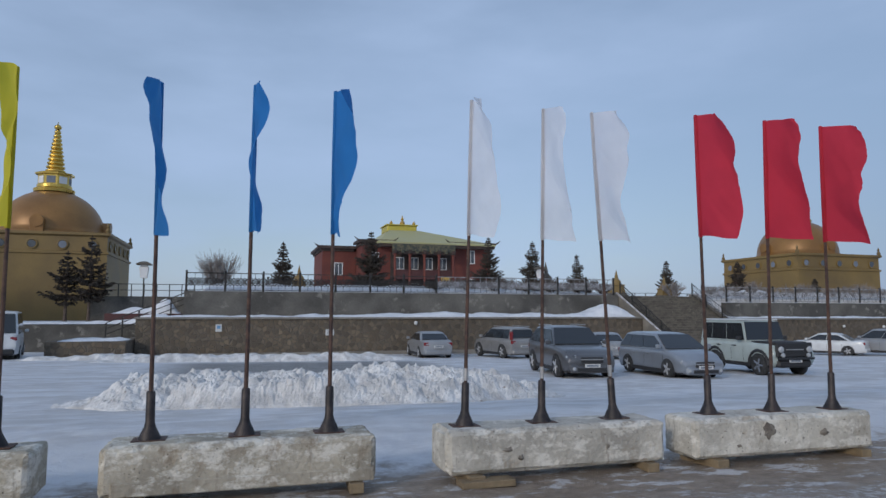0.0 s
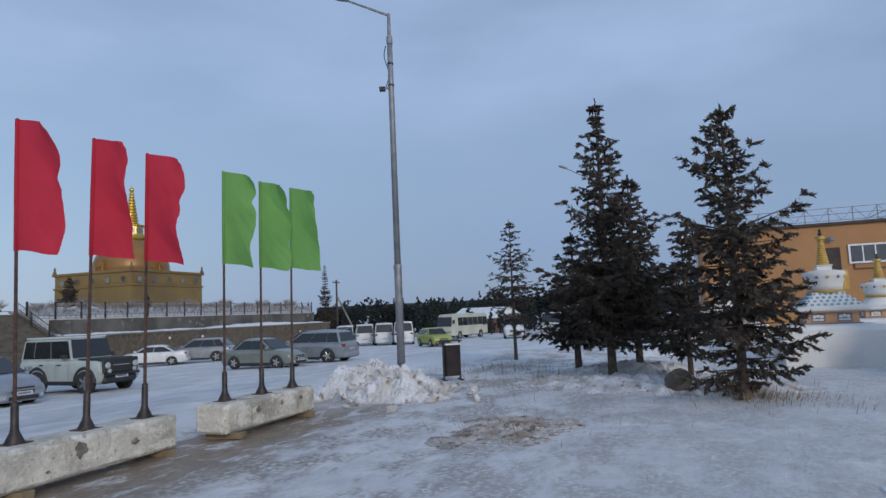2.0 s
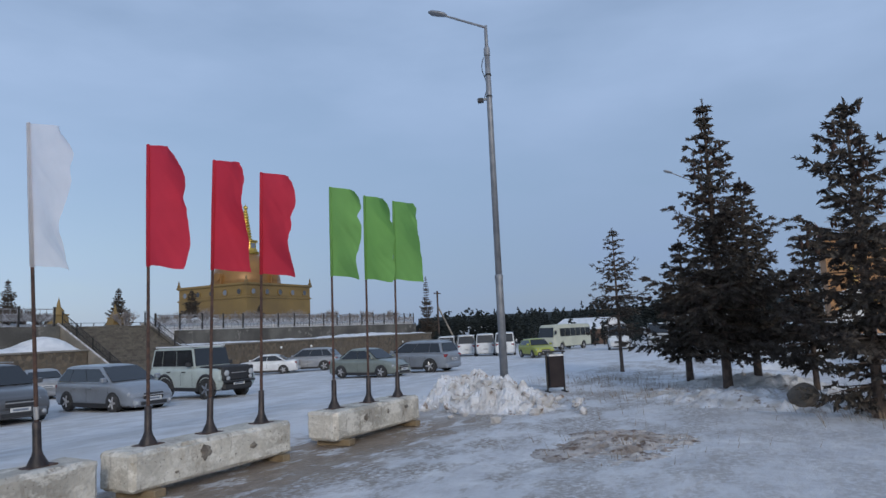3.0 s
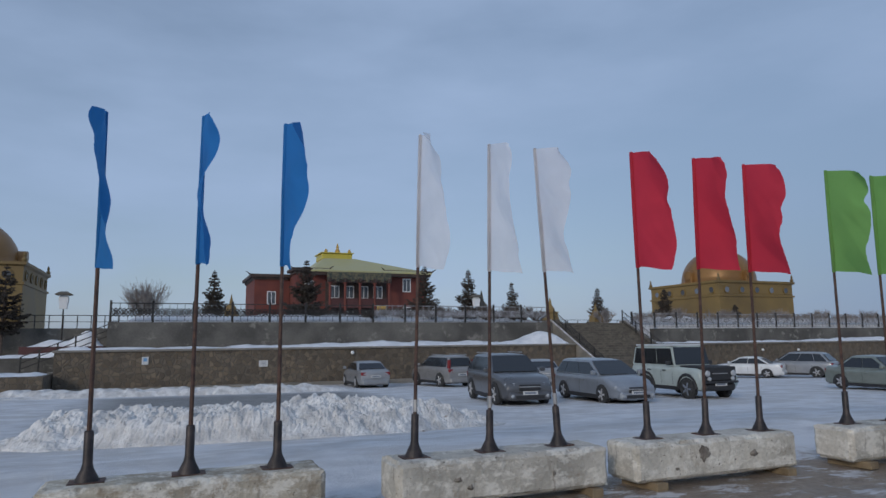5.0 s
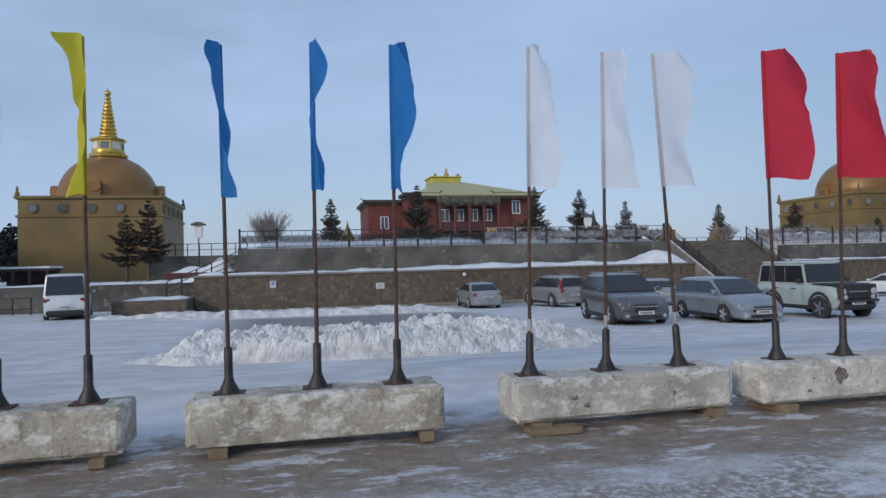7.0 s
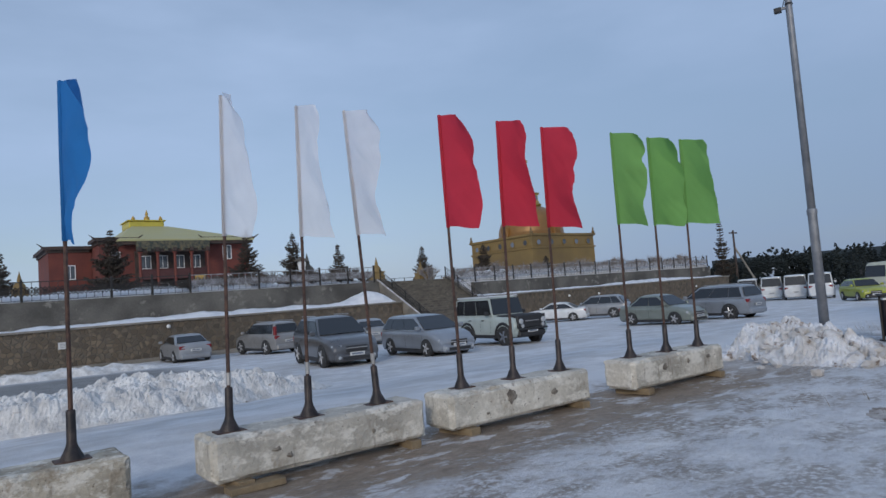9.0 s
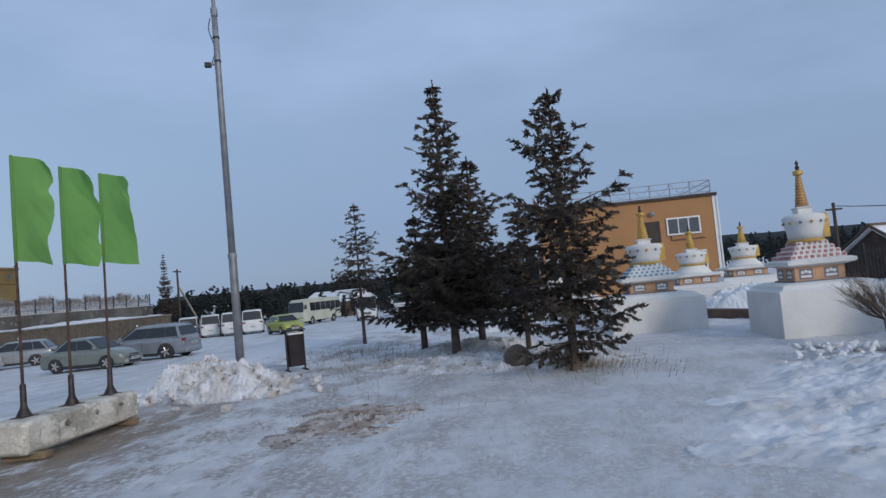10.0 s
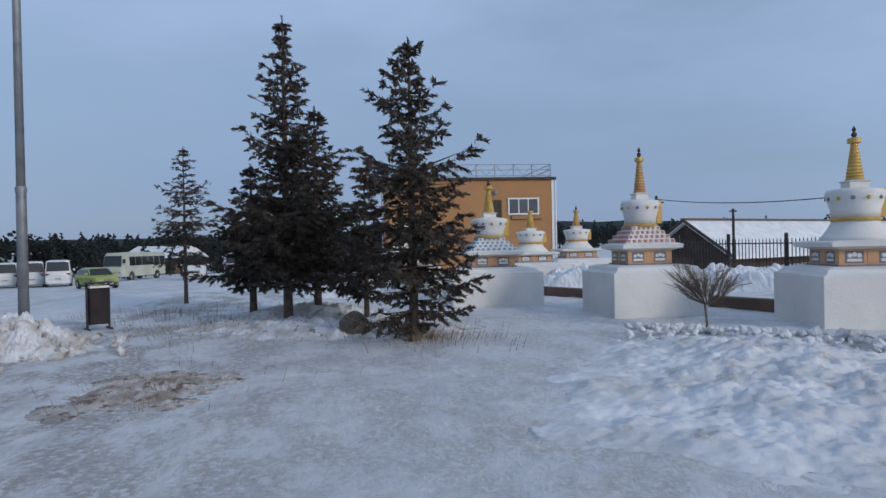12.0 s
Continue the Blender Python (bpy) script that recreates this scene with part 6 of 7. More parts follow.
BLUE_SILVER = surf("blue_silver_car_paint", (0.27, 0.295, 0.33), 0.35, 0.3, (0.23, 0.25, 0.28), 2, 0, 30, 0.1, 0.5, 0, 0.6)
WHITE_CAR = surf("white_car_paint", (0.66, 0.68, 0.69), 0.4, 0, (0.56, 0.57, 0.58), 2, 0, 30, 0.08, 0.5, 0, 0.5)
MINT_CAR = surf("pale_mint_car_paint", (0.44, 0.50, 0.48), 0.5, 0, (0.37, 0.42, 0.40), 2, 0, 30, 0.1, 0.5, 0, 0.3)
OLIVE_CAR = surf("grey_green_car_paint", (0.25, 0.275, 0.24), 0.35, 0.4, (0.21, 0.23, 0.20), 2, 0, 30, 0.1, 0.5, 0, 0.6)
LIME_CAR = surf("lime_car_paint", (0.36, 0.39, 0.05), 0.4, 0, (0.28, 0.31, 0.04), 2, 0, 30, 0.1, 0.5, 0, 0.4)
PEWTER_CAR = surf("pewter_car_paint", (0.30, 0.295, 0.29), 0.35, 0.3, (0.25, 0.245, 0.24), 2, 0, 30, 0.1, 0.5, 0, 0.6)
PETAL = surf("faded_red_petals", (0.46, 0.17, 0.16), 0.75, 0, (0.55, 0.32, 0.29), 7, 0.1, 40, 0.2)
BUS_CREAM = surf("cream_bus_paint", (0.52, 0.53, 0.43), 0.45, 0, (0.44, 0.45, 0.37), 1, 0, 20, 0.1)

SUV = dict(L=4.75, W=1.86, H=1.71, hood=1.06, belt=1.08, cowl=0.25, roof0=0.43, roof1=0.86, tail=0.975, deck=1.12, wheel_r=0.39, clear=0.25, nose=0.80)
WAGON = dict(L=4.42, W=1.70, H=1.50, hood=0.92, belt=0.95, cowl=0.215, roof0=0.42, roof1=0.90, tail=0.985, deck=0.98, wheel_r=0.32, nose=0.66)
SEDAN = dict(L=4.6, W=1.76, H=1.43, hood=0.92, belt=0.94, cowl=0.25, roof0=0.43, roof1=0.70, tail=0.865, deck=1.0, wheel_r=0.32, nose=0.68)
car(13.05, 21.75, -99, "dark grey crossover with chrome grille, parked on packed snow", GREY_CAR, **SUV, rails=True)
car(16.4, 20.6, -94, "silver-blue estate car parked on packed snow", BLUE_SILVER, **WAGON)
car(20.35, 20.8, -93, "pale mint off-road vehicle with black bumpers and round headlights", MINT_CAR, L=4.1, W=1.76, H=1.98, hood=1.18, belt=1.22, cowl=0.33, roof0=0.38, roof1=0.955, tail=0.99, deck=1.24, wheel_r=0.39, clear=0.36, nose=1.10, front_ax=0.17, rear_ax=0.76, bumper=TRIM, jeep=True, rim_mat=GREY_PAINT, cat="off-roader")
car(11.9, 36.6, 88, "light silver saloon parked facing the stone wall", SILVER_CAR, **SEDAN)
car(15.9, 35.0, 97, "pewter grey crossover with tall red tail lights", PEWTER_CAR, **{**SUV, "L": 4.5, "W": 1.77, "roof1": 0.93}, rear_lamp_high=True, rails=True)
car(21.2, 33.2, 70, "pale silver saloon parked behind other cars", SILVER_CAR, **SEDAN)
car(38.3, 34.4, 122, "white saloon parked near the stone wall", WHITE_CAR, **SEDAN)
car(41.3, 32.9, 113, "silver off-road estate parked near the stone wall", SILVER_CAR, **SUV)
car(30.6, 19.9, -92, "grey-green small saloon parked on packed snow", OLIVE_CAR, **{**SEDAN, "L": 4.2, "W": 1.66, "H": 1.5})
car(33.9, 19.0, 88, "silver crossover estate with roof rails seen from behind", BLUE_SILVER, **{**SUV, "roof1": 0.92}, rails=True)
car(50.2, 18.0, -138, "lime green hatchback with a dark tail on the car park", LIME_CAR, L=3.9, W=1.62, H=1.42, hood=0.9, belt=0.92, cowl=0.27, roof0=0.42, roof1=0.82, tail=0.97, deck=0.95, wheel_r=0.3, bumper=TRIM)
VAN = dict(L=4.9, W=1.88, H=2.15, hood=1.18, belt=1.22, cowl=0.12, roof0=0.22, roof1=0.955, tail=0.99, deck=1.24, wheel_r=0.34, clear=0.24, nose=0.86, front_ax=0.16, rear_ax=0.77, cat="minibus", name="minibus", lean_in=0.10)
for i, (x, y, a) in enumerate(((65.0, 33.6, 25), (63.6, 30.6, 25), (61.9, 27.7, 25), (60.4, 24.9, 22), (62.7, 14.7, 195), (64.2, 11.4, 190), (62.3, 8.2, 185), (58.0, 3.0, 250))):
    car(x, y, a, "white passenger minibus parked at the edge of the car park", WHITE_CAR, **VAN)
for i, (x, y, a, m) in enumerate(((78, 11.5, 190, GREY_CAR), (80, 6.5, 185, GREY_CAR), (79, 25.5, 200, WHITE_CAR), (82, 43, 20, GREY_CAR), (62, 0.2, 240, WHITE_CAR))):
    car(x, y, a, "parked estate car far across the car park", m, **WAGON)
car(-10.1, 38.6, 103, "white panel van with dark rear window, parked facing the wall", WHITE_CAR, **{**VAN, "L": 5.3, "W": 2.0, "H": 2.35, "name": "van", "cat": "van"}, bumper=TRIM)


def bus(x, y, turn):
    z = ground_z(x, y)
    c = thing("bus", pose(x, y, z, 0, 0, turn), "cream-white small bus with dark side windows", "bus", "parked vehicles")
    L, W, H = 7.0, 2.2, 2.75
    out = [(3.45, 0.4), (3.5, 0.9), (3.48, 1.3), (3.2, 2.45), (2.9, 2.7), (0, H), (-3.3, 2.7), (-3.5, 2.45), (-3.5, 0.45)] + list(reversed(arch(-2.0, 0.48, 0.42))) + list(reversed(arch(2.1, 0.48, 0.42)))
    rounded(part("body", shell(out, W / 2, 0.05, 1.4, 0.06, 0.012, 0.03, 0.06), BUS_CREAM, c))
    for sg in (-1, 1):
        for k in range(6):
            x0 = 2.35 - 0.95 * k
            part("side_window", pane_side([(x0, 1.45), (x0 - 0.88, 1.45), (x0 - 0.88, 2.3), (x0, 2.3)], W / 2, 0.05, 1.4, sg), GLASS, c)
        part("headlight", box(3.42, 3.53, sg * 0.8 - 0.14, sg * 0.8 + 0.14, 0.75, 0.95, 0.03), LAMP_GLASS, c)
        part("tail_light", box(-3.53, -3.45, sg * 0.9 - 0.08, sg * 0.9 + 0.08, 0.8, 1.3, 0.02), RED_LAMP, c)
        part("mirror", box(3.35, 3.5, sg * 1.3 - 0.1, sg * 1.3 + 0.1, 1.7, 2.1, 0.03), TRIM, c)
        for fx in (2.1, -2.0):
            wheel(c, fx, sg * 0.95, 0.40, 0.25)
    part("windscreen", pane_cross(3.46, 1.4, 3.22, 2.4, 0.98, 0.9, 0.015), GLASS, c)
    part("rear_window", pane_cross(-3.505, 1.5, -3.505, 2.3, 0.85, 0.8, -0.012), GLASS, c)
    part("front_bumper", box(3.4, 3.6, -1.05, 1.05, 0.38, 0.66, 0.05), BUS_CREAM, c)
    part("underbody", box(-3.4, 3.4, -0.9, 0.9, 0.35, 0.6), TRIM, c)


bus(71.5, 22.6, 163)


# ---- white stupas ----
def white_stupa(x, y, turn, w, h, label, bell="steps", z0=0.0, pattern=None, cone=GOLD_PAINT, up=0.48):
    """w: width of the base; h: height to the tip."""
    s = thing("white_stupa", pose(x, y, z0, 0, 0, turn), label, "stupa", "white stupas")
    k, hw = h / 3.77, w / 2
    part("base", square_stack([(hw, -0.3), (hw * 0.995, 0.94 * k), (hw * 0.9, 0.99 * k), (hw * 0.86, 1.06 * k), (hw * 0.70, 1.10 * k)]), WHITE, s)
    bw = hw * up
    part("band_foot", square_stack([(bw * 1.10, 1.08 * k), (bw * 1.10, 1.13 * k)]), GREY_PAINT, s, "grey-blue painted foot course")
    band = part("band", square_stack([(bw, 1.13 * k), (bw, 1.42 * k)]), PEACH, s, "peach band with painted ornaments")
    for side in range(4):
        m = pose(0, 0, 0, 0, 0, 90 * side)
        for f in (-0.55, 0.45):
            o = bmesh.new()
            cx = bw * f
            add_box(o, cx - bw * 0.22, cx + bw * 0.22, -bw - 0.010, -bw + 0.002, 1.19 * k, 1.24 * k, 0, m)
            for q in (-0.14, 0.0, 0.14):
                add_turned(o, [(bw * 0.085, 0), (bw * 0.06, 0.012)], 8, m @ pose(cx + bw * q, -bw, (1.30 + 0.02 * (q == 0)) * k, 90, 0, 0))
            part("ornament", o, WHITE if f < 0 else WHITE_TRIM, band, "white carved ornament")
            part("ornament_shadow", box(cx - bw * 0.28, cx + bw * 0.28, -bw - 0.004, -bw + 0.001, 1.16 * k, 1.38 * k, 0, m), GREY_PAINT, band, "slate-blue ornament ground")
        part("panel", box(-bw * 0.16, bw * 0.14, -bw - 0.007, -bw + 0.001, 1.16 * k, 1.38 * k, 0, m), PEACH, band)
    part("eave", square_stack([(bw * 1.02, 1.42 * k), (bw * 1.36, 1.47 * k), (bw * 1.38, 1.55 * k), (bw * 1.2, 1.58 * k)]), WHITE, s)
    if bell == "steps":
        rows, zz = [], 1.58 * k
        for q in range(4):
            a = bw * (1.12 - 0.155 * q)
            rows += [(a, zz), (a - 0.02, zz + 0.095 * k)]
            zz += 0.095 * k
        part("steps", square_stack(rows + [(bw * 0.55, zz)]), WHITE, s)
        if pattern:
            for q in range(4):
                a, zc = bw * (1.12 - 0.155 * q), (1.58 + 0.095 * q) * k
                for side in range(4):
                    m = pose(0, 0, 0, 0, 0, 90 * side)
                    sc = bmesh.new()
                    n = 9 - q
                    for p in range(n):
                        px = -a + 2 * a * (p + 0.5) / n
                        add_box(sc, px - a * 0.055, px + a * 0.055, -a - 0.012, -a + 0.02, zc + 0.02 * k, zc + 0.08 * k, 0, m)
                    tagged(part("scale_row", sc, pattern, s, "row of painted petals"), kind="stuff")
    else:
        zz = 1.96 * k
        part("bell", turned([(bw * 1.1, 1.56 * k), (bw * 0.98, 1.66 * k), (bw * 0.80, 1.80 * k), (bw * 0.70, 1.92 * k), (bw * 0.68, zz)], 28), WHITE, s, "", True)
    rr = bw * 0.82
    part("neck_ring", turned([(rr * 0.90, zz - 0.01), (rr * 0.92, zz + 0.03), (rr * 0.88, zz + 0.05)], 28), GOLD_PAINT, s, "thin gold ring")
    part("vase", turned([(rr * 0.84, zz + 0.04), (rr * 0.86, zz + 0.2 * k), (rr * 1.0, zz + 0.42 * k), (rr * 1.06, zz + 0.52 * k), (rr * 0.98, zz + 0.58 * k), (rr * 0.5, zz + 0.62 * k)], 28), WHITE, s, "", True)
    for q in range(12):
        a = 2 * math.pi * q / 12
        m = pose(0, 0, 0, 0, 0, math.degrees(a)) @ pose(0, -rr * 1.0, zz + 0.42 * k, 80, 0, 0)
        part("bead", turned([(rr * 0.09, 0), (rr * 0.07, 0.02), (rr * 0.02, 0.03)], 8, m), GREY_PAINT if q % 2 else GOLD_PAINT, s)
    fr = bmesh.new()
    turn_m = pose(0, 0, 0, 0, 0, 90)
    add_box(fr, -0.14 * k, -0.10 * k, -rr * 1.14, -rr * 0.8, zz + 0.06 * k, zz + 0.46 * k, 0.01, turn_m)
    add_box(fr, 0.10 * k, 0.14 * k, -rr * 1.14, -rr * 0.8, zz + 0.06 * k, zz + 0.46 * k, 0.01, turn_m)
    add_turned(fr, [(0.15 * k, -0.02), (0.15 * k, rr * 0.22), (0.11 * k, rr * 0.24)], 18, turn_m @ pose(0, -rr * 0.9, zz + 0.46 * k, 90, 0, 0))
    part("niche", fr, GOLD_PAINT, s, "gold-framed niche on the vase")
    part("harmika", square_stack([(rr * 0.36, zz + 0.60 * k), (rr * 0.36, zz + 0.72 * k), (rr * 0.44, zz + 0.75 * k), (rr * 0.30, zz + 0.77 * k)]), WHITE, s)
    cn, c0, c1 = [], zz + 0.76 * k, h - 0.34 * k
    for q in range(11):
        r = rr * (0.34 - 0.20 * q / 10)
        a = c0 + (c1 - c0) * q / 11
        cn += [(r * 0.9, a), (r, a + (c1 - c0) / 26), (r * 0.93, a + (c1 - c0) / 13)]
    part("cone", turned(cn, 18), cone, s, "ringed golden cone")
    part("umbrella", turned([(rr * 0.16, c1), (rr * 0.25, c1 + 0.02), (rr * 0.24, c1 + 0.10 * k), (rr * 0.1, c1 + 0.12 * k)], 18), GOLD_PAINT, s)
    part("finial", turned([(0.025, c1 + 0.1 * k), (0.05, c1 + 0.18 * k), (0.02, c1 + 0.23 * k), (0.04, c1 + 0.27 * k), (0.004, h)], 8), CORNICE, s)
    return s


white_stupa(16.73, -6.32, -90, 2.0, 3.60, "white stupa with red-petalled steps and gold cone", "steps", 0, PETAL, surf("copper_cone", (0.40, 0.19, 0.09), 0.55, 0.2, (0.50, 0.30, 0.10), 6, 0.1, 40, 0.2))
white_stupa(13.95, -9.2, -102, 2.08, 3.56, "white stupa with smooth bell and ringed gold cone", "bell", up=0.54)
white_stupa(20.16, -3.61, -90, 2.3, 3.3, "white stupa with blue-striped steps behind a spruce", "steps", 0, BLUE_PAINT)
white_stupa(27.0, -6.45, -90, 2.6, 2.95, "white stupa with smooth bell before the orange building", "bell")
white_stupa(30.0, -9.2, -90, 2.7, 3.1, "white stupa with smooth bell before the orange building", "bell")
white_stupa(24.0, -1.6, -90, 2.3, 3.2, "white stupa hidden among the spruces", "steps")

# ---- orange building ----
ob_ = thing("orange_building", pose(0.23, 0.97, -0.33), "two-storey orange rendered building with roof railing", "building")
part("wall", box(42, 52, -12.75, -2.6, -0.6, 5.75), ORANGE, ob_)
part("roof_edge", box(41.85, 52.1, -12.9, -2.5, 5.75, 5.92, 0.02), CORNICE, ob_)
part("downpipe", rod((41.95, -12.85, -0.3), (41.95, -12.85, 5.7), 0.06), WHITE_TRIM, ob_)
part("corner_strip", box(41.96, 42.1, -12.78, -12.62, -0.5, 5.74), WHITE_TRIM, ob_)
for z in (6.0, 6.35, 6.68):
    part("roof_rail", box(41.98, 42.02, -12.6, -2.7, z, z + 0.035), ZINC, ob_)
    part("roof_rail", box(42.03, 50, -12.62, -12.58, z, z + 0.035), ZINC, ob_)
for k in range(9):
    part("rail_post", box(41.98, 42.03, -12.6 + 1.15 * k, -12.55 + 1.15 * k, 5.9, 6.7), ZINC, ob_)
for k in range(17):
    y0 = -12.6 + 0.57 * k
    part("lattice", rod((42, y0, 6.02 if k % 2 else 6.66), (42, y0 + 0.57, 6.66 if k % 2 else 6.02), 0.012, None, 4), ZINC, ob_)
for y, z, w, h, bars in ((-10.85, 4.15, 1.75, 0.85, 2), (-11.4, 1.8, 1.0, 1.5, 1)):
    window_unit("window", w, h, ob_, pose(41.98, y, z, 0, 0, -90), WHITE_TRIM, bars)
part("door", box(41.94, 42.02, -9.5, -8.6, 3.3, 4.55, 0.01), DARK_WOOD, ob_, "dark upper door")
part("gas_pipe", rod((41.95, -12.0, 3.35), (41.95, -10.1, 3.35), 0.03), BOARD, ob_)
part("gas_pipe", rod((41.95, -10.1, 3.35), (41.95, -10.1, 3.9), 0.03), BOARD, ob_)
part("wall_lamp", turned([(0.12, 0), (0.16, 0.1), (0.05, 0.2)], 10, pose(41.9, -9.1, 5.0, 0, -90, 0)), ZINC, ob_)

# small pagoda roof tip seen over the spruces
pt = thing("banner_post", pose(38, -1.2, 0), "small red and white pennant post", "banner")
part("post", rod((0, 0, -0.2), (0, 0, 5.9), 0.04, 0.03, 8), ZINC, pt)
pn = bmesh.new()
vs = [pn.verts.new(p) for p in ((0, 0.0, 5.9), (0, -0.55, 5.0), (0, 0, 5.0), (0.03, 0, 5.9), (0.03, -0.55, 5.0), (0.03, 0, 5.0))]
pn.faces.new(vs[:3]); pn.faces.new(vs[:2:-1])
for i in range(3):
    pn.faces.new((vs[i], vs[(i + 1) % 3], vs[3 + (i + 1) % 3], vs[3 + i]))
part("pennant", pn, MAROON, pt)

# ---- kerb, stacked boards, iron fence, barn ----
structure("kerb", box(0, 9.5, -0.12, 0.12, -0.2, 0.26, 0.02, pose(23.2, -5.0, 0, 0, 0, -151)), BOARD, "low dark brown kerb wall", "kerb")
bs = thing("board_stack", pose(12.6, -10.7, 0.0, 0, 0, -122), "stack of weathered brown boards on bearers", "boards")
for k in range(5):
    part("plank", box(-0.1, 1.9, -0.28, 0.28, 0.08 + 0.11 * k, 0.145 + 0.11 * k, 0.008, pose(0, 0, 0, 0, 0, 1.5 * ((k * 7) % 3 - 1))), BOARD, bs)
for x in (0.2, 1.6):
    part("bearer", box(x - 0.06, x + 0.06, -0.3, 0.3, -0.03, 0.60, 0.008), BOARD, bs)

FA, FB = Vector((31.0, -12.2, 0)), Vector((13.0, -21.6, 0))
fd = (FB - FA).normalized()
ifn = thing("iron_fence", pose(FA.x, FA.y, 0, 0, 0, math.degrees(math.atan2(fd.y, fd.x))), "black iron railing fence with pointed bars", "fence")
FL = (FB - FA).length
for k in range(10):
    x = FL * k / 9
    part("post", box(x - 0.05, x + 0.05, -0.05, 0.05, -0.1, 1.75, 0.008), IRON, ifn)
for z in (0.4, 1.35):
    part("rail", box(0, FL, -0.02, 0.02, z, z + 0.045), IRON, ifn)
bar_me = bpy.data.meshes.new("bar")
bm = box(-0.012, 0.012, -0.012, 0.012, 0.3, 1.48)
add_turned(bm, [(0.022, 1.48), (0.002, 1.58)], 4)
bm.to_mesh(bar_me)
bm.free()
bar_me.materials.append(IRON)
nb = int(FL / 0.135)
for k in range(nb):
    part_mesh("bar", bar_me, ifn).matrix_basis = pose(FL * (k + 0.5) / nb, 0, 0)
for x in (FL * 0.22, FL * 0.42, FL * 0.62):
    p = FA + fd * x
    s = thing("wire_post", pose(p.x + 0.25, p.y - 0.4, 0), "dark thin post carrying an overhead cable", "post", "wire posts")
    part("post", rod((0, 0, -0.1), (0, 0, 2.75), 0.06, 0.05, 8), IRON, s)
    part("crosspiece", box(-0.03, 0.03, -0.14, 0.14, 2.62, 2.68), IRON, s)


def cable(a, c, sag, r=0.018):
    bm = bmesh.new()
    a, c = Vector(a), Vector(c)
    pts = [a.lerp(c, i / 16) - Vector((0, 0, sag * 4 * (i / 16) * (1 - i / 16))) for i in range(17)]
    for p, q in zip(pts, pts[1:]):
        add_rod(bm, p, q, r, None, 4)
    return tagged(part("overhead_cable", bm, WIRE), "thin dark overhead cable sagging between posts", "cable")


up = thing("utility_pole", pose(15.2, -17.0, 0), "grey concrete utility pole with a small lamp", "utility pole", "utility poles")
part("pole", square_stack([(0.13, -0.2), (0.09, 3.9)]), CONCRETE_CAP, up)
part("bracket", box(-0.4, 0.1, -0.04, 0.04, 3.35, 3.42), ZINC, up)
part("lamp", turned([(0.05, -0.3), (0.1, 0), (0.03, 0.25)], 10, pose(-0.6, 0.1, 2.6, 0, 70, 20)), ZINC, up, "small grey lamp head")
up2 = thing("utility_pole", pose(34.0, -14.6, 0), "dark wooden utility pole behind the white stupas", "utility pole", "utility poles")
part("pole", rod((0, 0, -0.2), (0, 0, 3.75), 0.10, 0.07, 8), DARK_WOOD, up2)
part("crosspiece", box(-0.05, 0.05, -0.35, 0.35, 3.4, 3.48), DARK_WOOD, up2)
cable((34.0, -14.6, 3.6), (15.2, -17.0, 3.4), 0.6)
cable((15.2, -17.0, 3.5), (4.0, -24.0, 4.2), 0.3)

bn = thing("barn", pose(36.0, -17.2, 0, 0, 0, -64), "long low barn with dark gable boards and a snow-covered roof", "barn")
part("wall", box(0.1, 22, -2.3, 2.3, -0.3, 0.95), DARK_WOOD, bn)
g1 = prism([(-2.4, 0.9), (2.4, 0.9), (0, 2.45)], 0.0, 0.15)
bmesh.ops.transform(g1, matrix=Matrix(((0, 1, 0, 0), (1, 0, 0, 0), (0, 0, 1, 0), (0, 0, 0, 1))), verts=g1.verts[:])
part("gable", g1, DARK_WOOD, bn, "dark boarded gable")
for sg in (-1, 1):
    rf = bmesh.new()
    q = [(-0.35, sg * 0.0, 2.62), (22.3, 0.0, 2.62), (22.3, sg * 2.85, 0.72), (-0.35, sg * 2.85, 0.72)]
    a = [rf.verts.new(p) for p in q]
    c = [rf.verts.new((p[0], p[1], p[2] - 0.16)) for p in q]
    rf.faces.new(a); rf.faces.new(c[::-1])
    for i in range(4):
        rf.faces.new((a[i], a[(i + 1) % 4], c[(i + 1) % 4], c[i]))
    part("roof_snow", rf, SNOW, bn, "roof slope under thick snow")
part("ridge", box(-0.4, 22.35, -0.12, 0.12, 2.6, 2.7), BOARD, bn)
part("barge_board", rod((-0.36, 0, 2.60), (-0.36, 2.9, 0.68), 0.08, None, 4), DARK_WOOD, bn)
part("barge_board", rod((-0.36, 0, 2.60), (-0.36, -2.9, 0.68), 0.08, None, 4), DARK_WOOD, bn)
gs = thing("green_shed", pose(17.4, -18.6, 0, 0, 0, -60), "small shed with a green sheet-metal roof", "shed")
g2 = prism([(-1.6, 0), (1.6, 0), (0, 1.5)], -1.4, 1.4)
part("roof", g2, GREEN_SHEET, gs)

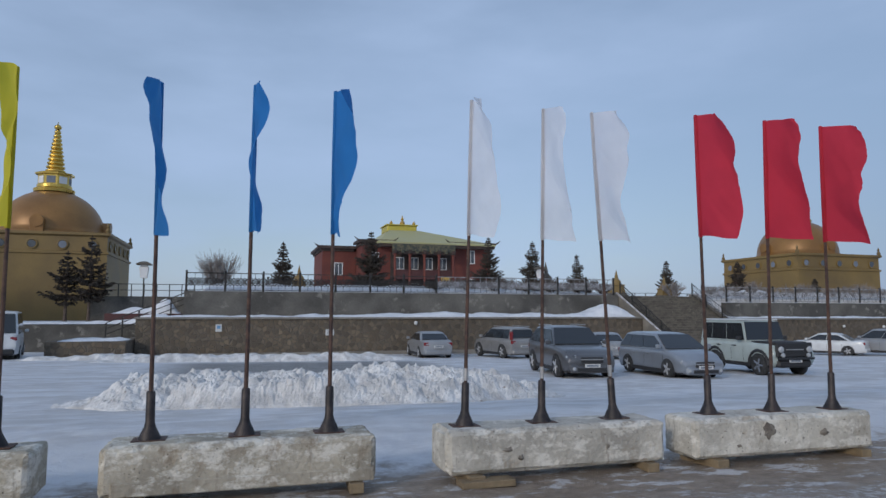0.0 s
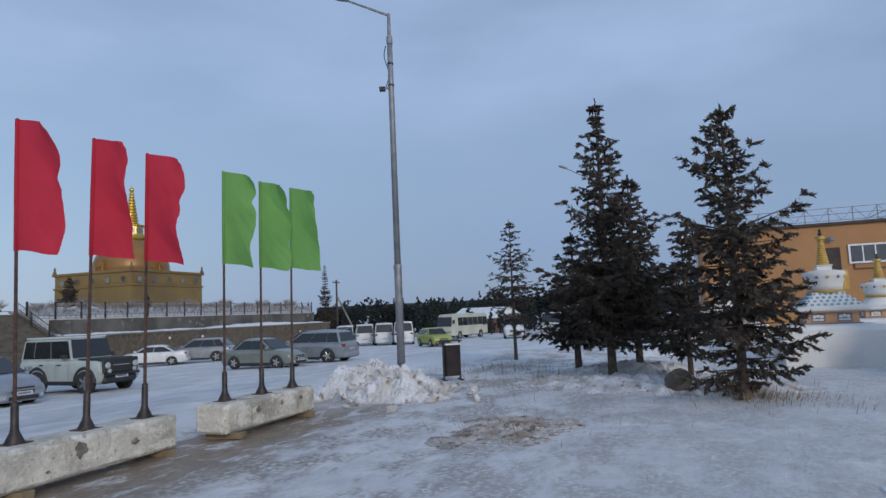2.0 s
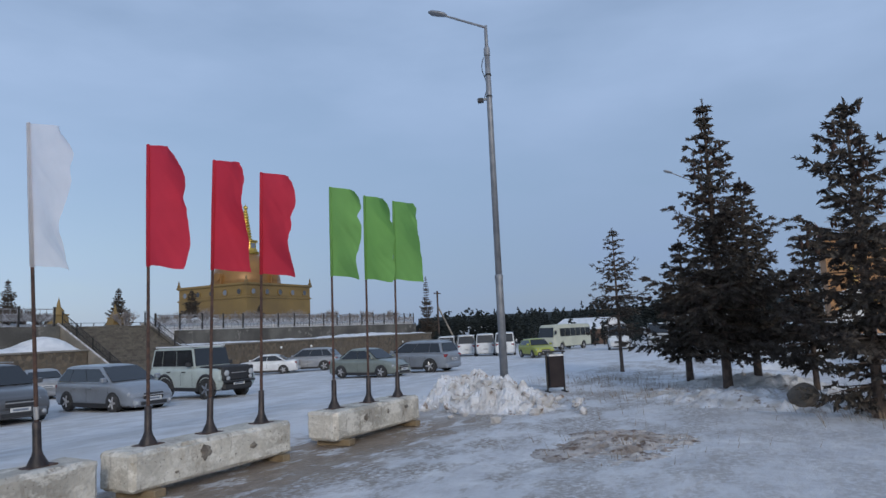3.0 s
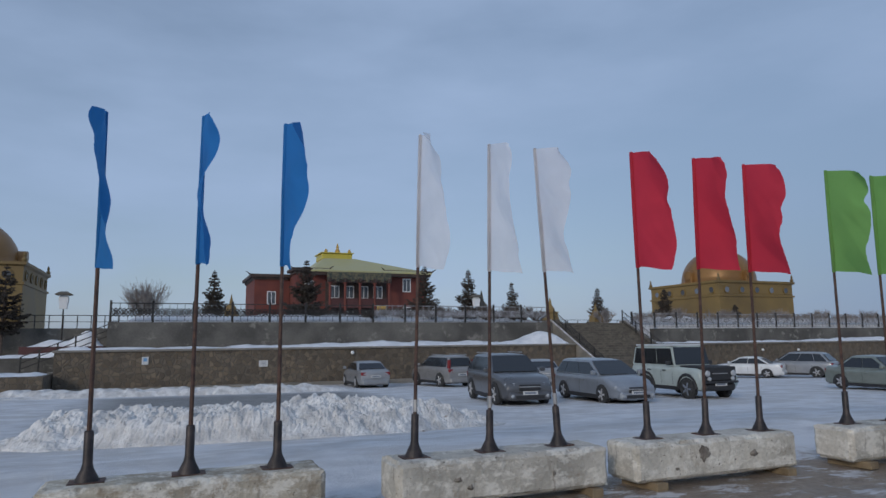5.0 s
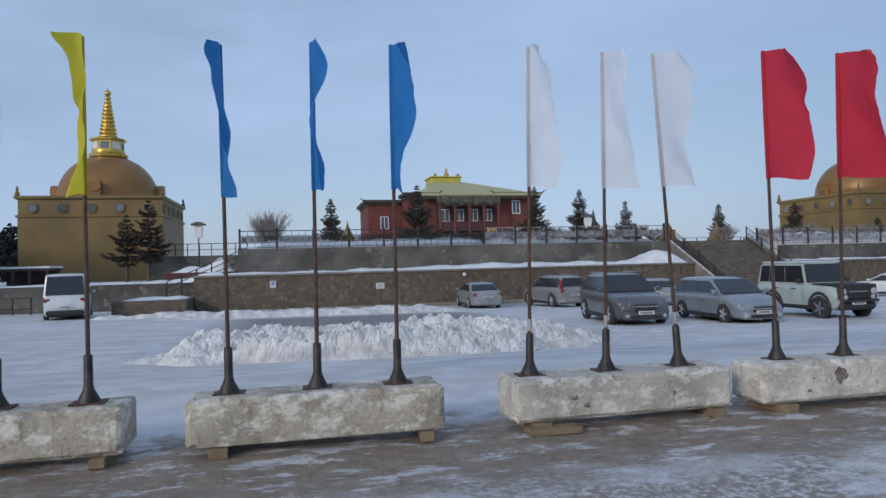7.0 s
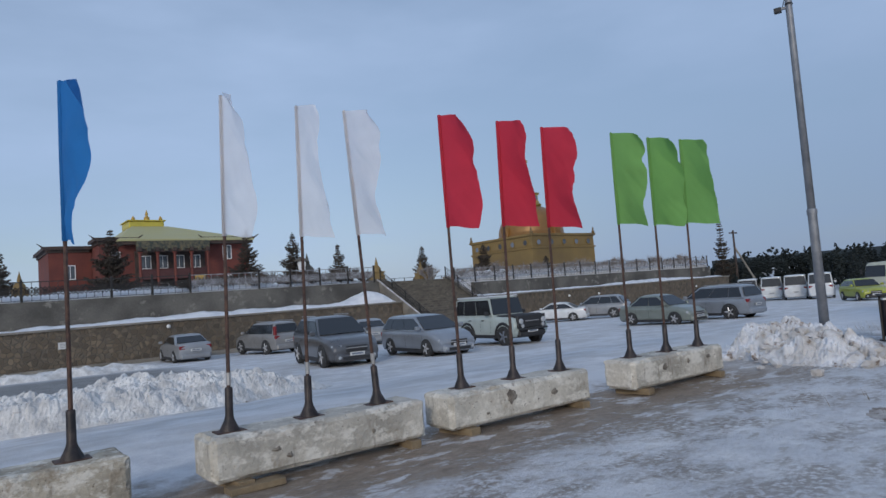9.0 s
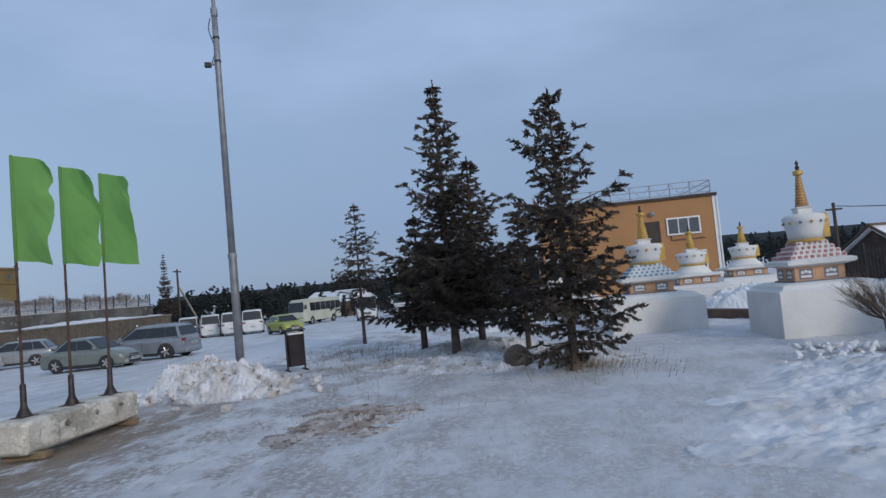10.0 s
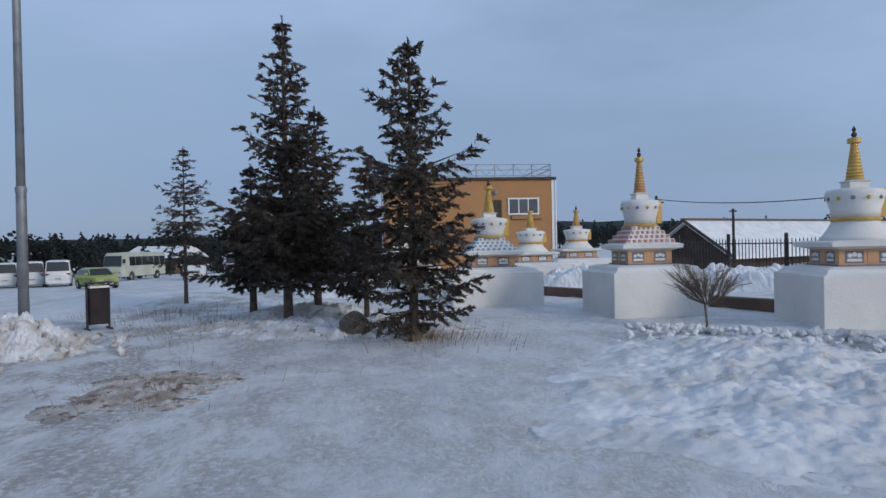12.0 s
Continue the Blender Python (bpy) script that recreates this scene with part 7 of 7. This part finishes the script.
# ---- distance: woods and hills ----
def hill(name, pts, depth, label, seed):
    """A wooded ridge: rows of (x, y, height) along its foot."""
    verts, faces = [], []
    n = 60
    tot = len(pts) - 1
    rows = 7
    for i in range(n + 1):
        f = i / n * tot
        k = min(int(f), tot - 1)
        u = f - k
        p = Vector(pts[k]).lerp(Vector(pts[k + 1]), u)
        out = Vector((p.x, p.y, 0)).normalized()
        for j in range(rows + 1):
            v = j / rows
            q = p + out * depth * v
            z = -4 + (p.z + 4) * math.sin(v * math.pi / 2) ** 0.8 * (1 + 0.10 * noise.noise(Vector((i * 0.35, j, seed))) * v)
            verts.append((q.x, q.y, z + 1.2 * noise.noise(Vector((i * 1.7, j * 3, seed))) * v))
    for i in range(n):
        for j in range(rows):
            a = i * (rows + 1) + j
            faces.append((a, a + rows + 1, a + rows + 2, a + 1))
    ob = new(name, mesh_of(name, verts, faces, NEEDLE_FAR, True))
    return tagged(ob, label, "hill", kind="structure")


hill("backdrop_hill", [(560, 330, 16), (640, 120, 18), (660, -60, 24), (620, -180, 30), (560, -330, 24), (420, -520, 18)], 260, "low dark wooded hills on the horizon", 3)
hill("backdrop_hill_2", [(-520, 620, 22), (-200, 760, 20), (160, 800, 16), (500, 640, 16)], 260, "low wooded hills behind the temple", 5)


def woods(name, spots, label, seed, h0=5.0, h1=9.0):
    """Far pines, joined: a trunk and an uneven crown of small clumps for each."""
    rng = random.Random(seed)
    verts, faces = [], []

    def clump(c, r, sz):
        i = len(verts)
        m = [(1, 0, 0), (-1, 0, 0), (0, 1, 0), (0, -1, 0), (0, 0, 1), (0, 0, -1)]
        for a in m:
            verts.append((c[0] + a[0] * r * rng.uniform(0.6, 1.3), c[1] + a[1] * r * rng.uniform(0.6, 1.3), c[2] + a[2] * sz * rng.uniform(0.6, 1.3)))
        for f in ((0, 2, 4), (2, 1, 4), (1, 3, 4), (3, 0, 4), (2, 0, 5), (1, 2, 5), (3, 1, 5), (0, 3, 5)):
            faces.append(tuple(i + q for q in f))

    for x, y in spots:
        h = rng.uniform(h0, h1)
        z = ground_z(x, y) - 0.1
        pine = rng.random() < 0.6
        i = len(verts)
        verts.extend([(x - 0.12, y, z), (x + 0.12, y + 0.1, z), (x, y - 0.12, z), (x, y, z + h * 0.95)])
        faces.extend([(i, i + 1, i + 3), (i + 1, i + 2, i + 3), (i + 2, i, i + 3)])
        n = 46
        for k in range(n):
            f = (k + rng.random()) / n
            if pine:
                zz, r = h * (0.38 + 0.6 * f), h * 0.20 * math.sqrt(max(0.05, 1 - (2 * f - 0.9) ** 2 * 0.75))
            else:
                zz, r = h * (0.08 + 0.92 * f), h * 0.20 * (1 - f) + 0.12
            a = rng.uniform(0, 6.28)
            clump((x + r * 0.7 * math.cos(a), y + r * 0.7 * math.sin(a), z + zz), 0.12 + r * 0.20, 0.10 + 0.03 * h * rng.random())
    ob = new(name, mesh_of(name, verts, faces, NEEDLE_FAR))
    return tagged(ob, label, "woods", kind="stuff")


rng = random.Random(21)
spots = []
for k in range(1100):
    d = 105 + 130 * rng.random() ** 1.4
    a = radians(rng.uniform(50, 100))
    x, y = d * math.sin(a), d * math.cos(a)
    spots.append((x, y))
woods("far_woods", spots, "dark pine woods beyond the car park", 1, 3.4, 7.0)
spots = [(rng.uniform(80, 100), rng.uniform(-12, 45)) for k in range(38)]
woods("far_woods", spots, "scattered pines at the edge of the car park", 5, 2.2, 4.2)
spots = [(rng.uniform(-70, -21), rng.uniform(72, 120)) for k in range(260)]
woods("far_woods", spots, "dark conifer woods behind the golden stupa", 2, 6.0, 9.5)
spots = [(rng.uniform(20, 110), rng.uniform(150, 235)) for k in range(420)]
woods("far_woods", spots, "thin line of trees far behind the terrace", 3, 5.0, 8.0)
spots = [(d * math.sin(a), d * math.cos(a)) for d, a in ((rng.uniform(150, 260), radians(rng.uniform(98, 135))) for k in range(360))]
woods("far_woods", spots, "dark pine woods behind the barn", 4, 4.0, 7.0)

ep = thing("utility_pole", pose(82, 44, ground_z(82, 44)), "braced wooden utility pole far across the car park", "utility pole", "utility poles")
part("pole", rod((0, 0, -0.2), (0, 0, 8.6), 0.16, 0.12, 8), DARK_WOOD, ep)
part("brace", rod((0, 0, 6.5), (2.2, -2.4, -0.3), 0.12, 0.12, 8), CONCRETE_CAP, ep)
part("crosspiece", box(-0.9, 0.9, -0.06, 0.06, 8.2, 8.35), DARK_WOOD, ep)
far_conifer(81.5, 45.5, -1.6, 10.6, 1.3, "tall thin pine far across the car park", 77)
# far white shed roofs at the woods' edge
for x, y, w in ((96, 27, 9), (104, 48, 8), (98, 12, 6)):
    fs = thing("far_shed", pose(x, y, ground_z(x, y), 0, 0, 62), "low far shed with a snow-covered roof", "shed", "far sheds")
    part("wall", box(-w / 2, w / 2, -3, 3, -0.5, 2.2), BOARD, fs)
    g3 = prism([(-3.4, 2.2), (3.4, 2.2), (0, 3.8)], -w / 2 - 0.3, w / 2 + 0.3)
    bmesh.ops.transform(g3, matrix=Matrix(((0, 1, 0, 0), (1, 0, 0, 0), (0, 0, 1, 0), (0, 0, 0, 1))), verts=g3.verts[:])
    part("roof", g3, SNOW, fs)
